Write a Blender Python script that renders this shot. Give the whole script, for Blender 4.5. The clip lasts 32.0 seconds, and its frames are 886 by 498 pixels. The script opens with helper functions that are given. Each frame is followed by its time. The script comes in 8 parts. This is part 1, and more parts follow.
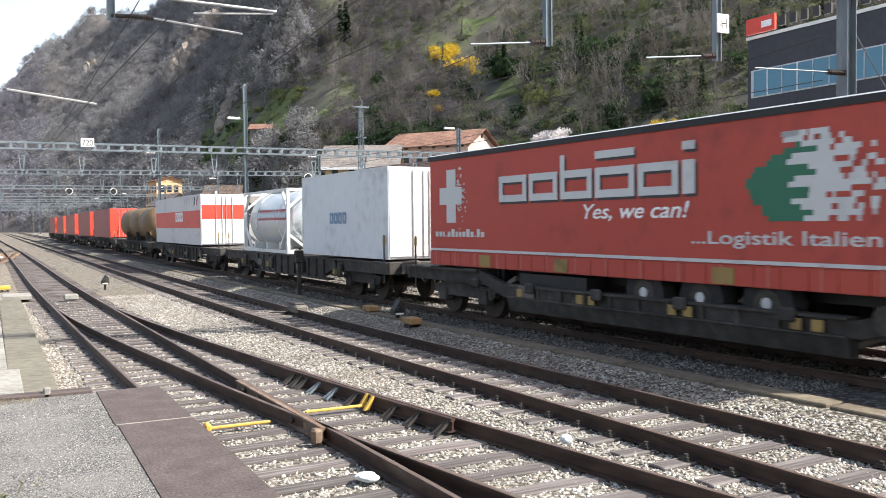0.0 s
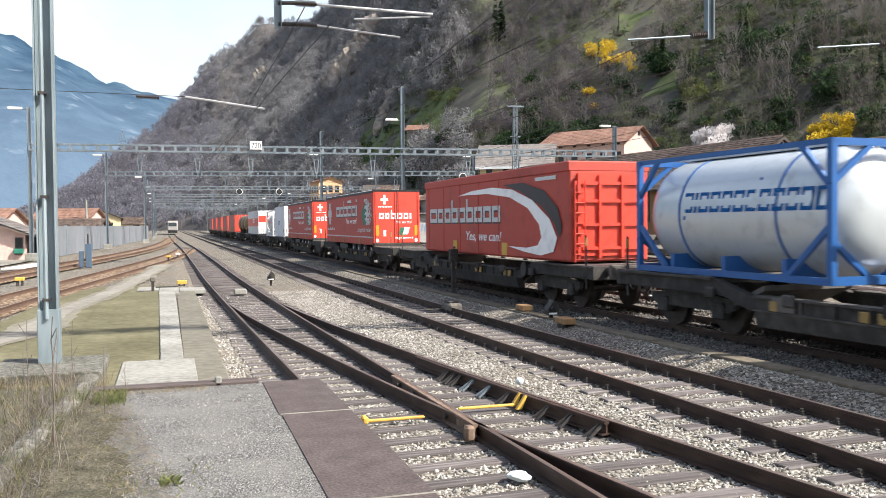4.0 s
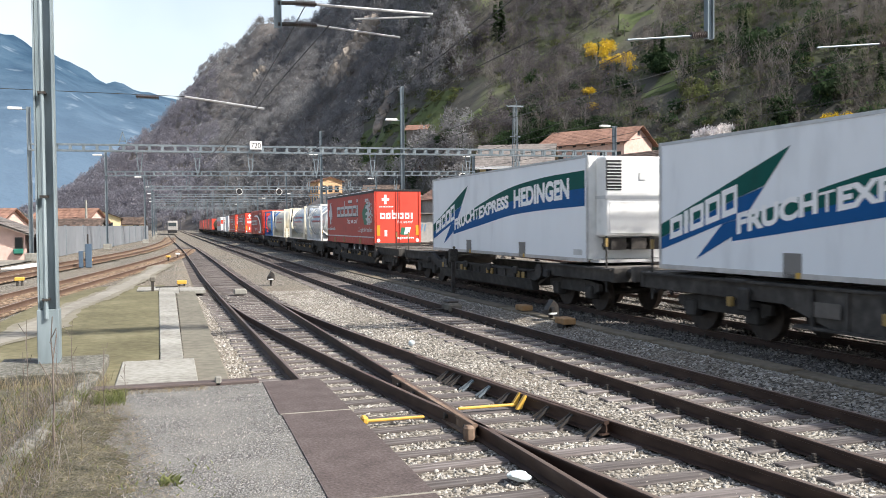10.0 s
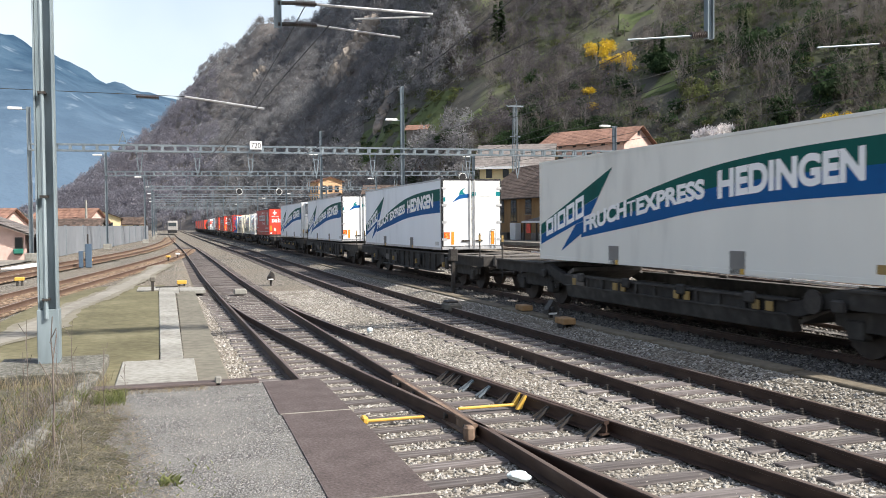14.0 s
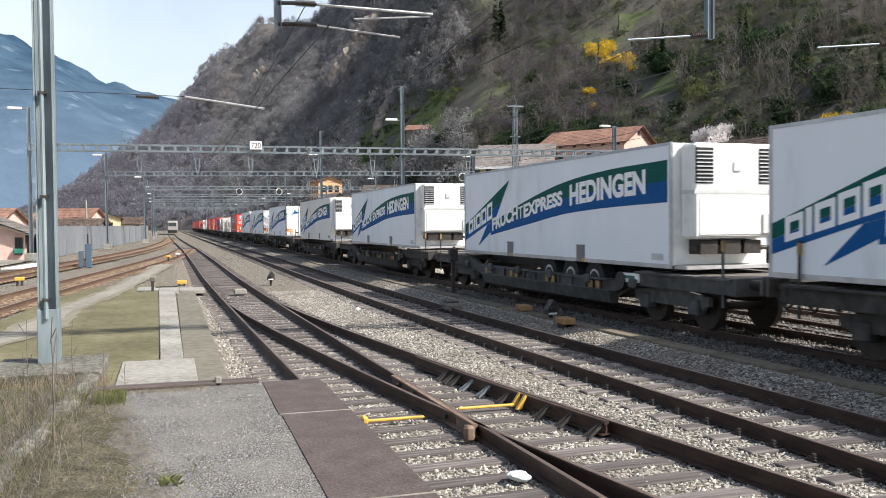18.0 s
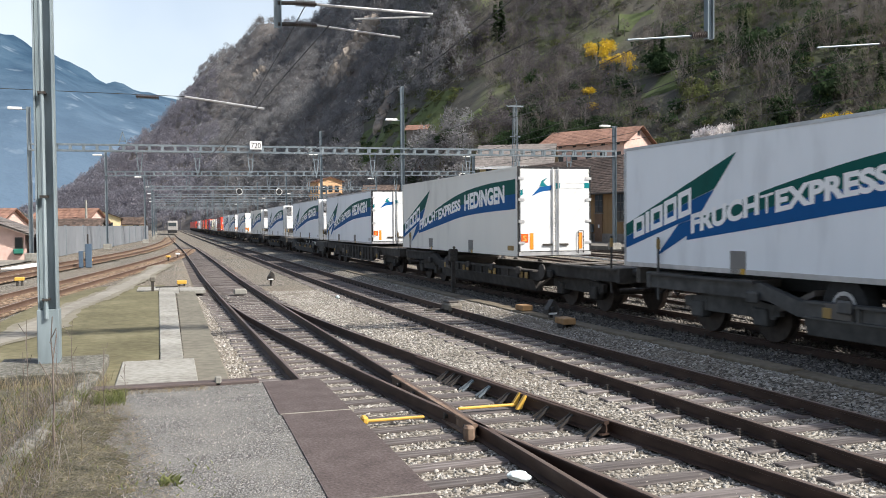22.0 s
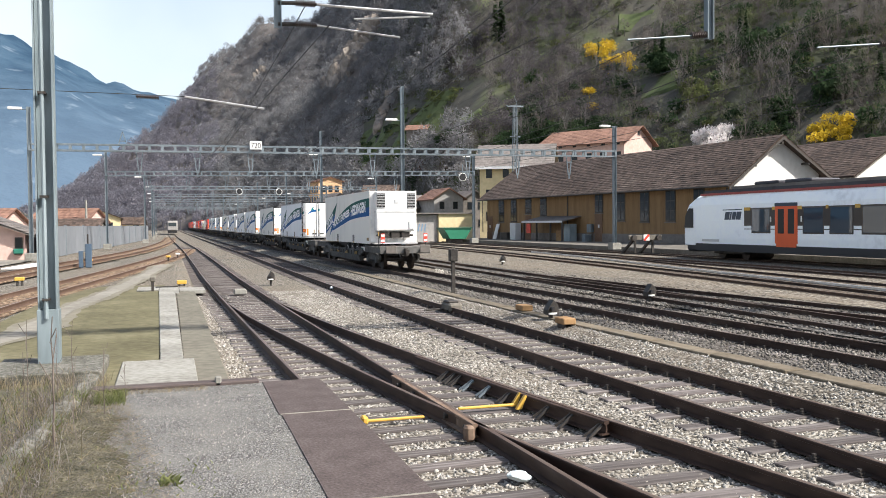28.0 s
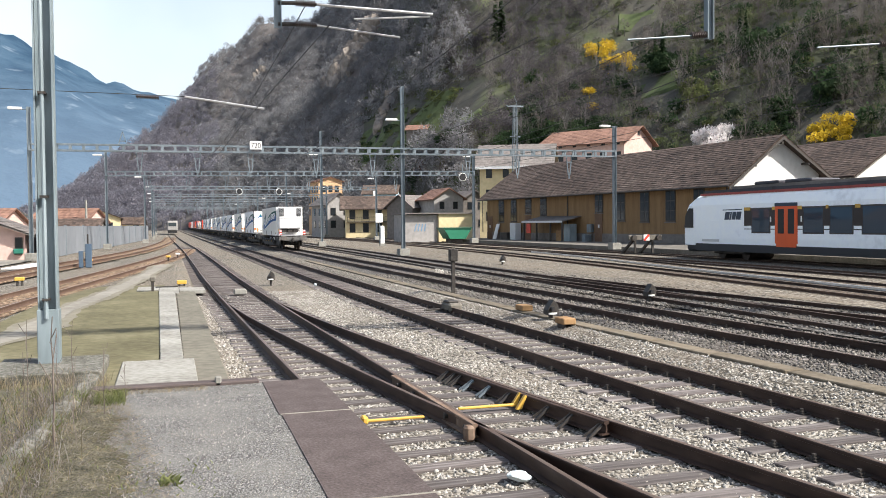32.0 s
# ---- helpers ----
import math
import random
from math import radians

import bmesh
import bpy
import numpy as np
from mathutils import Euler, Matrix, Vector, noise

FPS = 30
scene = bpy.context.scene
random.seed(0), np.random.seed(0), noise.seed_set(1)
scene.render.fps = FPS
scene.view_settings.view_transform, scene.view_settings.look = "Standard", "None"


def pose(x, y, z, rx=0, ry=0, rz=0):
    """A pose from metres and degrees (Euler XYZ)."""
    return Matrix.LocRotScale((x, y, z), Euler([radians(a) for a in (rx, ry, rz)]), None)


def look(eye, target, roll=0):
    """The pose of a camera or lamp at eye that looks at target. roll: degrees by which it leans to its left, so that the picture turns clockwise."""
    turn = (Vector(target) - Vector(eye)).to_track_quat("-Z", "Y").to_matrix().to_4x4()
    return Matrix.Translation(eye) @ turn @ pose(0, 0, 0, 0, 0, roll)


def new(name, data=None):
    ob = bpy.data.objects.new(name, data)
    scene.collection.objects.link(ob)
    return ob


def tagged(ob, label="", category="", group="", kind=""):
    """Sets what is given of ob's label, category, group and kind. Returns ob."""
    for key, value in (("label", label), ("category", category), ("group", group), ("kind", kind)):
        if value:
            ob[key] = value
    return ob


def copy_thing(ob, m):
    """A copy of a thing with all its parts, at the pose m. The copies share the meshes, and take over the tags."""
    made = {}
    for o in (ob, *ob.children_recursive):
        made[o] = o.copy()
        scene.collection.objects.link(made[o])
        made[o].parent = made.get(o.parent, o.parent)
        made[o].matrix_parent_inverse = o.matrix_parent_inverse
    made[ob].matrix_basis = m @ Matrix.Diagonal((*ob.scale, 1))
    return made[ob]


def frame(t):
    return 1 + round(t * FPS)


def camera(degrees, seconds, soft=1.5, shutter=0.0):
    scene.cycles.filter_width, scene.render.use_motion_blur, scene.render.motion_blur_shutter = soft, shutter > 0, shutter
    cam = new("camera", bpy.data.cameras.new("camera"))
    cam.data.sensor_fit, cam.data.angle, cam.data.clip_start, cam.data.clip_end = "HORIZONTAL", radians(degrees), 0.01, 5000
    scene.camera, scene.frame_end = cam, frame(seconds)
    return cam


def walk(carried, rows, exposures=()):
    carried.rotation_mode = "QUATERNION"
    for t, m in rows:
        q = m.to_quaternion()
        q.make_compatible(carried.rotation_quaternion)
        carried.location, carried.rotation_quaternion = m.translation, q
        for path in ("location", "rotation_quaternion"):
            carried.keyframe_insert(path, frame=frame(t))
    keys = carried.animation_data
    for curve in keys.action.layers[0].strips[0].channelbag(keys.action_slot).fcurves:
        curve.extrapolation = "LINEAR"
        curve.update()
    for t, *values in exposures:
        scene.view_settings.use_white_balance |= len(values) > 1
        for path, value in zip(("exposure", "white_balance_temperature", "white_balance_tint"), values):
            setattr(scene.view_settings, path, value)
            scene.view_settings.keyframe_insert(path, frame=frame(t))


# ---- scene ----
CAM_Z = 2.42
cam = camera(53.37, 32.0, soft=0.9, shutter=0.2)


def view(psi, pitch, roll):
    """Heading to the right of the tracks, downward pitch and lean, in degrees."""
    a, b = radians(psi), radians(pitch)
    way = Vector((math.sin(a) * math.cos(b), math.cos(a) * math.cos(b), -math.sin(b)))
    eye = Vector((0, 0, CAM_Z))
    return look(eye, eye + way * 10, -roll)


STILL = view(17.24, 1.66, 0.5)
walk(cam, [(0.0, view(27.185, 1.70, 0.60)), (0.5, view(24.69, 1.68, 0.56)), (1.0, view(23.24, 1.67, 0.56)),
           (1.5, view(21.39, 1.65, 0.54)), (2.0, view(19.15, 1.63, 0.53)), (2.5, view(17.82, 1.62, 0.52)),
           (3.0, view(17.19, 1.62, 0.5)), (3.5, view(17.21, 1.65, 0.5)), (5.0, STILL), (32.0, STILL)],
     [(0.0, 1.19), (1.0, 1.23), (2.0, 1.28), (3.0, 1.14), (4.5, 1.0), (6.0, 0.77), (8.0, 0.91), (11.0, 0.87), (14.0, 0.83), (18.0, 0.75), (22.0, 0.70), (25.0, 0.75), (28.0, 0.83), (32.0, 0.89)])

# ---- light ----
SUN = Vector((0.80, -0.62, 1.0)).normalized()
world = bpy.data.worlds.new("world")
scene.world = world
world.use_nodes = True
wn = world.node_tree
sky = wn.nodes.new("ShaderNodeTexSky")
sky.sky_type = "NISHITA"
sky.sun_disc = False
sky.sun_elevation = math.asin(SUN.z)
sky.sun_rotation = math.atan2(SUN.x, SUN.y)
sky.air_density, sky.dust_density, sky.ozone_density = 1.0, 3.0, 1.2
# a thin white veil over the blue, thick towards the horizon
veil = wn.nodes.new("ShaderNodeTexNoise")
veil.inputs["Scale"].default_value, veil.inputs["Detail"].default_value = 2.2, 6
veil_map = wn.nodes.new("ShaderNodeMapRange")
veil_map.inputs[1].default_value, veil_map.inputs[2].default_value = 0.3, 0.7
veil_map.inputs[3].default_value, veil_map.inputs[4].default_value = 0.36, 0.74
veil_mix = wn.nodes.new("ShaderNodeMix")
veil_mix.data_type = "RGBA"
veil_mix.inputs[7].default_value = (6.4, 6.75, 6.9, 1)
wn.links.new(veil.outputs["Fac"], veil_map.inputs[0])
up = wn.nodes.new("ShaderNodeSeparateXYZ")
up_co = wn.nodes.new("ShaderNodeTexCoord")
thin = wn.nodes.new("ShaderNodeMapRange")
thin.inputs[1].default_value, thin.inputs[2].default_value = 0.20, 0.50
thin.inputs[3].default_value, thin.inputs[4].default_value = 1.0, 0.16
thick = wn.nodes.new("ShaderNodeMath")
thick.operation = "MULTIPLY"
wn.links.new(up_co.outputs["Generated"], up.inputs[0])
wn.links.new(up.outputs[2], thin.inputs[0])
wn.links.new(thin.outputs[0], thick.inputs[0])
wn.links.new(veil_map.outputs[0], thick.inputs[1])
wn.links.new(thick.outputs[0], veil_mix.inputs[0])
wn.links.new(sky.outputs[0], veil_mix.inputs[6])
wn.links.new(veil_mix.outputs[2], wn.nodes["Background"].inputs[0])
wn.nodes["Background"].inputs[1].default_value = 0.118
lamp = bpy.data.lights.new("sun", "SUN")
lamp.energy, lamp.angle, lamp.color = 4.9, radians(0.8), (1.0, 0.95, 0.885)
sun_ob = new("sun", lamp)
sun_ob.matrix_world = look(SUN * 50, (0, 0, 0))


# ---- materials ----
def material(name, colors, rough=0.8, metal=0.0, scale=6.0, bump=0.1, big=0.5, spread=(0.35, 0.65), island=0.0,
             stretch=(1, 1, 1), spec=0.4, detail=5.0, dist=0.02, piece=0.0):
    """Two or three colours mixed by fine and coarse noise, with relief; island or piece: shade differences from piece to piece."""
    m = bpy.data.materials.new(name)
    m.use_nodes = True
    nt = m.node_tree
    b = nt.nodes["Principled BSDF"]
    b.inputs["Roughness"].default_value, b.inputs["Metallic"].default_value = rough, metal
    b.inputs["Specular IOR Level"].default_value = spec
    co = nt.nodes.new("ShaderNodeTexCoord")
    mp = nt.nodes.new("ShaderNodeMapping")
    mp.inputs["Scale"].default_value = stretch
    nt.links.new(co.outputs["Object"], mp.inputs[0])
    n1, n2 = nt.nodes.new("ShaderNodeTexNoise"), nt.nodes.new("ShaderNodeTexNoise")
    for n, s in ((n1, scale), (n2, scale * 0.09)):
        n.inputs["Scale"].default_value, n.inputs["Detail"].default_value = s, detail
        nt.links.new(mp.outputs[0], n.inputs["Vector"])
    mix = nt.nodes.new("ShaderNodeMix")
    mix.inputs[0].default_value = big
    nt.links.new(n1.outputs["Fac"], mix.inputs[2])
    nt.links.new(n2.outputs["Fac"], mix.inputs[3])
    ramp = nt.nodes.new("ShaderNodeValToRGB")
    el = ramp.color_ramp.elements
    el[0].position, el[1].position = spread
    el[0].color, el[1].color = (*colors[0], 1), (*colors[-1], 1)
    if len(colors) == 3:
        e = el.new(sum(spread) / 2)
        e.color = (*colors[1], 1)
    nt.links.new(mix.outputs[0], ramp.inputs[0])
    out = ramp.outputs[0]
    if island or piece:
        if island:
            src = nt.nodes.new("ShaderNodeNewGeometry").outputs["Random Per Island"]
        else:
            src = nt.nodes.new("ShaderNodeObjectInfo").outputs["Random"]
        hs = nt.nodes.new("ShaderNodeHueSaturation")
        mr = nt.nodes.new("ShaderNodeMapRange")
        k = island or piece
        mr.inputs[3].default_value, mr.inputs[4].default_value = 1 - k, 1 + k
        nt.links.new(src, mr.inputs[0])
        nt.links.new(mr.outputs[0], hs.inputs["Value"])
        nt.links.new(out, hs.inputs["Color"])
        out = hs.outputs[0]
    nt.links.new(out, b.inputs["Base Color"])
    if bump:
        bp = nt.nodes.new("ShaderNodeBump")
        bp.inputs["Strength"].default_value, bp.inputs["Distance"].default_value = bump, dist
        nt.links.new(n1.outputs["Fac"], bp.inputs["Height"])
        nt.links.new(bp.outputs[0], b.inputs["Normal"])
    return m


def stones_material(name, colors, scale, bump=0.6, dist=0.03, tint=None, tint_scale=0.25):
    """Loose stones: cells of differing grey, the shade in their gaps painted dark; tint: weeds or rust dust that lie
    over them in patches.
    """
    m = bpy.data.materials.new(name)
    m.use_nodes = True
    nt = m.node_tree
    b = nt.nodes["Principled BSDF"]
    b.inputs["Roughness"].default_value = 0.9
    b.inputs["Specular IOR Level"].default_value = 0.2
    co = nt.nodes.new("ShaderNodeTexCoord")
    v = nt.nodes.new("ShaderNodeTexVoronoi")
    v.inputs["Scale"].default_value = scale
    nt.links.new(co.outputs["Object"], v.inputs["Vector"])
    bw = nt.nodes.new("ShaderNodeSeparateColor")
    nt.links.new(v.outputs["Color"], bw.inputs[0])
    ramp = nt.nodes.new("ShaderNodeValToRGB")
    el = ramp.color_ramp.elements
    el[0].color, el[1].color = (*colors[0], 1), (*colors[2], 1)
    e = el.new(0.45)
    e.color = (*colors[1], 1)
    nt.links.new(bw.outputs[0], ramp.inputs[0])
    out = ramp.outputs[0]
    gap = nt.nodes.new("ShaderNodeMapRange")
    gap.inputs[1].default_value, gap.inputs[2].default_value = 0.35, 0.75
    gap.inputs[3].default_value, gap.inputs[4].default_value = 1.05, 0.18
    nt.links.new(v.outputs["Distance"], gap.inputs[0])
    hs = nt.nodes.new("ShaderNodeHueSaturation")
    nt.links.new(gap.outputs[0], hs.inputs["Value"])
    nt.links.new(out, hs.inputs["Color"])
    out = hs.outputs[0]
    if tint:
        n = nt.nodes.new("ShaderNodeTexNoise")
        n.inputs["Scale"].default_value, n.inputs["Detail"].default_value = tint_scale, 6
        nt.links.new(co.outputs["Object"], n.inputs["Vector"])
        mr = nt.nodes.new("ShaderNodeMapRange")
        mr.inputs[1].default_value, mr.inputs[2].default_value = 0.42, 0.62
        mr.inputs[4].default_value = 0.45
        nt.links.new(n.outputs["Fac"], mr.inputs[0])
        mx = nt.nodes.new("ShaderNodeMix")
        mx.data_type = "RGBA"
        nt.links.new(mr.outputs[0], mx.inputs[0])
        nt.links.new(out, mx.inputs[6])
        mx.inputs[7].default_value = (*tint, 1)
        out = mx.outputs[2]
    nt.links.new(out, b.inputs["Base Color"])
    bp = nt.nodes.new("ShaderNodeBump")
    bp.inputs["Strength"].default_value, bp.inputs["Distance"].default_value = bump, dist
    inv = nt.nodes.new("ShaderNodeMath")
    inv.operation = "SUBTRACT"
    inv.inputs[0].default_value = 1.0
    nt.links.new(v.outputs["Distance"], inv.inputs[1])
    nt.links.new(inv.outputs[0], bp.inputs["Height"])
    nt.links.new(bp.outputs[0], b.inputs["Normal"])
    return m


def foliage(name, colors, scale=0.12, island=0.1, rough=0.95):
    """Thin twigs, blades or leaves: light falls on them and passes through them; the colour changes from plant to plant."""
    m = material(name, colors, rough, scale=scale, bump=0, island=island, big=0.35, spread=(0.36, 0.64), spec=0.1, detail=2.0)
    nt = m.node_tree
    b = nt.nodes["Principled BSDF"]
    tint = b.inputs["Base Color"].links[0].from_socket
    out = b.outputs[0].links[0].to_socket
    face, thru, both = nt.nodes.new("ShaderNodeBsdfDiffuse"), nt.nodes.new("ShaderNodeBsdfTranslucent"), nt.nodes.new("ShaderNodeMixShader")
    nt.links.new(tint, face.inputs[0])
    nt.links.new(tint, thru.inputs[0])
    nt.links.new(face.outputs[0], both.inputs[1])
    nt.links.new(thru.outputs[0], both.inputs[2])
    nt.links.new(both.outputs[0], out)
    nt.nodes.remove(b)
    return m


def paint(name, c, rough=0.45, dirt=0.12, metal=0.0, spec=0.5, scale=3.0, stretch=(1, 1, 1)):
    """Painted sheet with faint streaks and dust."""
    d = tuple(x * (1 - dirt) * 0.8 + 0.02 * dirt for x in c)
    return material(name, (d, c, tuple(min(1, x * 1.06) for x in c)), rough, metal, scale, 0.03, 0.6, (0.3, 0.6),
                    spec=spec, stretch=stretch)


def glass(name, tint=(0.02, 0.03, 0.035), rough=0.05):
    m = bpy.data.materials.new(name)
    m.use_nodes = True
    b = m.node_tree.nodes["Principled BSDF"]
    b.inputs["Base Color"].default_value = (*tint, 1)
    b.inputs["Roughness"].default_value, b.inputs["Specular IOR Level"].default_value = rough, 0.9
    return m


BALLAST = stones_material("ballast", ((0.068, 0.059, 0.048), (0.194, 0.176, 0.144), (0.360, 0.333, 0.284)), 17, tint=(0.150, 0.122, 0.092), tint_scale=0.16)
STONE = material("ballast_stone", ((0.142, 0.127, 0.107), (0.288, 0.272, 0.244), (0.401, 0.384, 0.351)), 0.9, scale=9, bump=0.2, island=0.45, spec=0.2)
# darker copy of the stones: the shade beside the train is in the colour
DARKSTONE = material("train_shade_stone", ((0.062, 0.056, 0.048), (0.133, 0.122, 0.108), (0.216, 0.202, 0.184)), 0.9, scale=9, bump=0.2, island=0.6, spec=0.2)
# oil stains, with shade from the passing train mixed into the colour
DARKBALLAST = stones_material("oily_shaded_ballast", ((0.036, 0.033, 0.030), (0.102, 0.096, 0.090), (0.216, 0.207, 0.192)), 14, tint=(0.10, 0.085, 0.07), tint_scale=0.3)
RAIL = material("rail_steel", ((0.026, 0.015, 0.011), (0.052, 0.031, 0.023), (0.088, 0.056, 0.040)), 0.62, 0.3, 8, 0.25, stretch=(1, 0.25, 1))
RAILTOP = material("rail_head", ((0.13, 0.085, 0.065), (0.22, 0.17, 0.14)), 0.42, 0.55, 10, 0.05, stretch=(1, 0.1, 1))
# near-white steel: the glint of sun and sky is put into the colour
SHINE = material("worn_rail_glint", ((0.62, 0.62, 0.62), (0.80, 0.80, 0.80)), 0.35, 0.5, 10, 0.02)
RUSTRAIL = material("rusty_rail", ((0.07, 0.042, 0.03), (0.125, 0.078, 0.055)), 0.85, 0.0, 9, 0.3)
SLEEPER = material("weathered_sleeper", ((0.044, 0.037, 0.033), (0.090, 0.077, 0.073), (0.167, 0.151, 0.143)), 0.9, scale=14, bump=0.5, stretch=(0.12, 1.4, 1), piece=0.25, big=0.3)
IRON = material("dark_iron", ((0.025, 0.022, 0.02), (0.07, 0.062, 0.055)), 0.6, 0.3, 12, 0.2)
ASPHALT = stones_material("gravelly_asphalt", ((0.065, 0.062, 0.057), (0.159, 0.155, 0.146), (0.318, 0.314, 0.305)), 72, bump=0.5, dist=0.008, tint=(0.185, 0.178, 0.165), tint_scale=1.3)
PLATE = material("rubber_panel", ((0.043, 0.032, 0.030), (0.072, 0.055, 0.051), (0.115, 0.096, 0.09)), 0.85, scale=34, bump=0.25, big=0.35, detail=10, spread=(0.35, 0.68))
CONCRETE = material("concrete", ((0.144, 0.138, 0.118), (0.227, 0.221, 0.196), (0.296, 0.292, 0.264)), 0.9, scale=9, bump=0.25, piece=0.12)
CONCRETE_DARK = material("weathered_concrete", ((0.08, 0.072, 0.06), (0.17, 0.155, 0.13)), 0.9, scale=9, bump=0.3)
GRASS = material("dry_turf", ((0.070, 0.063, 0.031), (0.111, 0.100, 0.052), (0.158, 0.144, 0.085)), 0.95, scale=5, bump=0.5, big=0.55)
DIRT = material("pale_dirt", ((0.15, 0.138, 0.112), (0.265, 0.25, 0.215)), 0.95, scale=3, bump=0.3)
GALV = material("galvanised_steel", ((0.115, 0.145, 0.165), (0.215, 0.25, 0.27)), 0.5, 0.35, 4, 0.03, stretch=(1, 1, 0.3))
BLUEMAST = material("aged_blue_grey_paint", ((0.13, 0.16, 0.17), (0.23, 0.28, 0.30), (0.31, 0.36, 0.38)), 0.5, 0.2, 3, 0.05, stretch=(1, 1, 0.25))
YELLOW = paint("yellow_paint", (0.55, 0.33, 0.055), 0.5, 0.4)
WHITE = paint("white_paint", (0.74, 0.74, 0.72), 0.5, 0.08)
BLACK = material("black_paint", ((0.010, 0.010, 0.011), (0.022, 0.022, 0.023)), 0.5, 0, 8, 0.05)
GLASS = glass("dark_glass")


# ---- mesh helpers ----
def box(bm, x0, x1, y0, y1, z0, z1, bevel=0.0):
    vs = [bm.verts.new((x, y, z)) for x in (x0, x1) for y in (y0, y1) for z in (z0, z1)]
    for f in ((0, 1, 3, 2), (4, 6, 7, 5), (0, 4, 5, 1), (2, 3, 7, 6), (0, 2, 6, 4), (1, 5, 7, 3)):
        bm.faces.new([vs[i] for i in f])
    if bevel:
        es = list({e for v in vs for e in v.link_edges})
        bmesh.ops.bevel(bm, geom=es, offset=bevel, segments=1, affect="EDGES")
    return bm


def bx(*a, **k):
    return box(bmesh.new(), *a, **k)


def rod(bm, p, q, r, seg=8, r2=None, caps=True):
    """A round bar from p to q."""
    p, q = Vector(p), Vector(q)
    d = (q - p).normalized()
    u = d.orthogonal().normalized()
    w = d.cross(u)
    rings = []
    for c, rr in ((p, r), (q, r if r2 is None else r2)):
        rings.append([bm.verts.new(c + (u * math.cos(k * math.tau / seg) + w * math.sin(k * math.tau / seg)) * rr) for k in range(seg)])
    for k in range(seg):
        bm.faces.new((rings[0][k], rings[0][(k + 1) % seg], rings[1][(k + 1) % seg], rings[1][k]))
    if caps:
        bm.faces.new(rings[0][::-1])
        bm.faces.new(rings[1])
    return bm


def tube(bm, pts, r, seg=5):
    """A thin round wire through the points, in one piece."""
    rings = []
    for p in pts:
        p = Vector(p)
        rings.append([bm.verts.new(p + Vector((math.cos(k * math.tau / seg), 0, math.sin(k * math.tau / seg))) * r) for k in range(seg)])
    for a, b in zip(rings, rings[1:]):
        for k in range(seg):
            bm.faces.new((a[k], a[(k + 1) % seg], b[(k + 1) % seg], b[k]))
    return bm


def rd(*a, **k):
    return rod(bmesh.new(), *a, **k)


def bar(bm, p, q, w, h=None):
    """A square bar from p to q."""
    h = w if h is None else h
    p, q = Vector(p), Vector(q)
    d = (q - p).normalized()
    side = d.cross(Vector((0, 0, 1)))
    side = side.normalized() if side.length > 1e-3 else Vector((1, 0, 0))
    up = side.cross(d)
    vs = [bm.verts.new(c + side * (a * w / 2) + up * (b * h / 2)) for c in (p, q) for a, b in ((-1, -1), (1, -1), (1, 1), (-1, 1))]
    for f in ((0, 1, 2, 3), (7, 6, 5, 4), (0, 4, 5, 1), (1, 5, 6, 2), (2, 6, 7, 3), (3, 7, 4, 0)):
        bm.faces.new([vs[i] for i in f])
    return bm


def prism(bm, pts, axis, a, b):
    """A polygon drawn across an axis ('x': points are (y, z); 'y': (x, z); 'z': (x, y)), drawn out from a to b."""
    def at(p, c):
        return {"x": (c, p[0], p[1]), "y": (p[0], c, p[1]), "z": (p[0], p[1], c)}[axis]
    lo, hi = [bm.verts.new(at(p, a)) for p in pts], [bm.verts.new(at(p, b)) for p in pts]
    n = len(pts)
    bm.faces.new(lo[::-1])
    bm.faces.new(hi)
    for k in range(n):
        bm.faces.new((lo[k], lo[(k + 1) % n], hi[(k + 1) % n], hi[k]))
    return bm


def pr(*a):
    return prism(bmesh.new(), *a)


def lathe(bm, prof, axis_y=True, seg=24, center=(0, 0, 0), smooth=True):
    """A turned body: prof holds (position along the axis, radius)."""
    rings = []
    for s, r in prof:
        ring = []
        for k in range(seg):
            a = k * math.tau / seg
            p = (r * math.cos(a), s, r * math.sin(a)) if axis_y else (r * math.cos(a), r * math.sin(a), s)
            ring.append(bm.verts.new(Vector(p) + Vector(center)))
        rings.append(ring)
    for i in range(len(rings) - 1):
        for k in range(seg):
            f = bm.faces.new((rings[i][k], rings[i][(k + 1) % seg], rings[i + 1][(k + 1) % seg], rings[i + 1][k]))
            f.smooth = smooth
    bm.faces.new(rings[0][::-1])
    bm.faces.new(rings[-1])
    return bm


def mesh_of(name, bm, mat):
    bmesh.ops.recalc_face_normals(bm, faces=bm.faces)
    me = bpy.data.meshes.new(name)
    bm.to_mesh(me)
    bm.free()
    me.materials.append(mat)
    return me


def part(name, bm, mat, parent, label="", m=None):
    ob = new(name, mesh_of(name, bm, mat))
    ob.parent = parent
    if m is not None:
        ob.matrix_basis = m
    if label:
        tagged(ob, label)
    return ob


def share(name, me, parent, m):
    """A further piece on a mesh that exists."""
    ob = new(name, me)
    ob.parent = parent
    ob.matrix_basis = m
    return ob


def thing(name, label, category, group="", kind="", m=None):
    ob = new(name)
    ob.empty_display_size = 0.3
    if m is not None:
        ob.matrix_basis = m
    return tagged(ob, label, category, group, kind)


def solid(name, bm, mat, label, category, group="", kind="", m=None):
    ob = new(name, mesh_of(name, bm, mat))
    if m is not None:
        ob.matrix_basis = m
    return tagged(ob, label, category, group, kind)


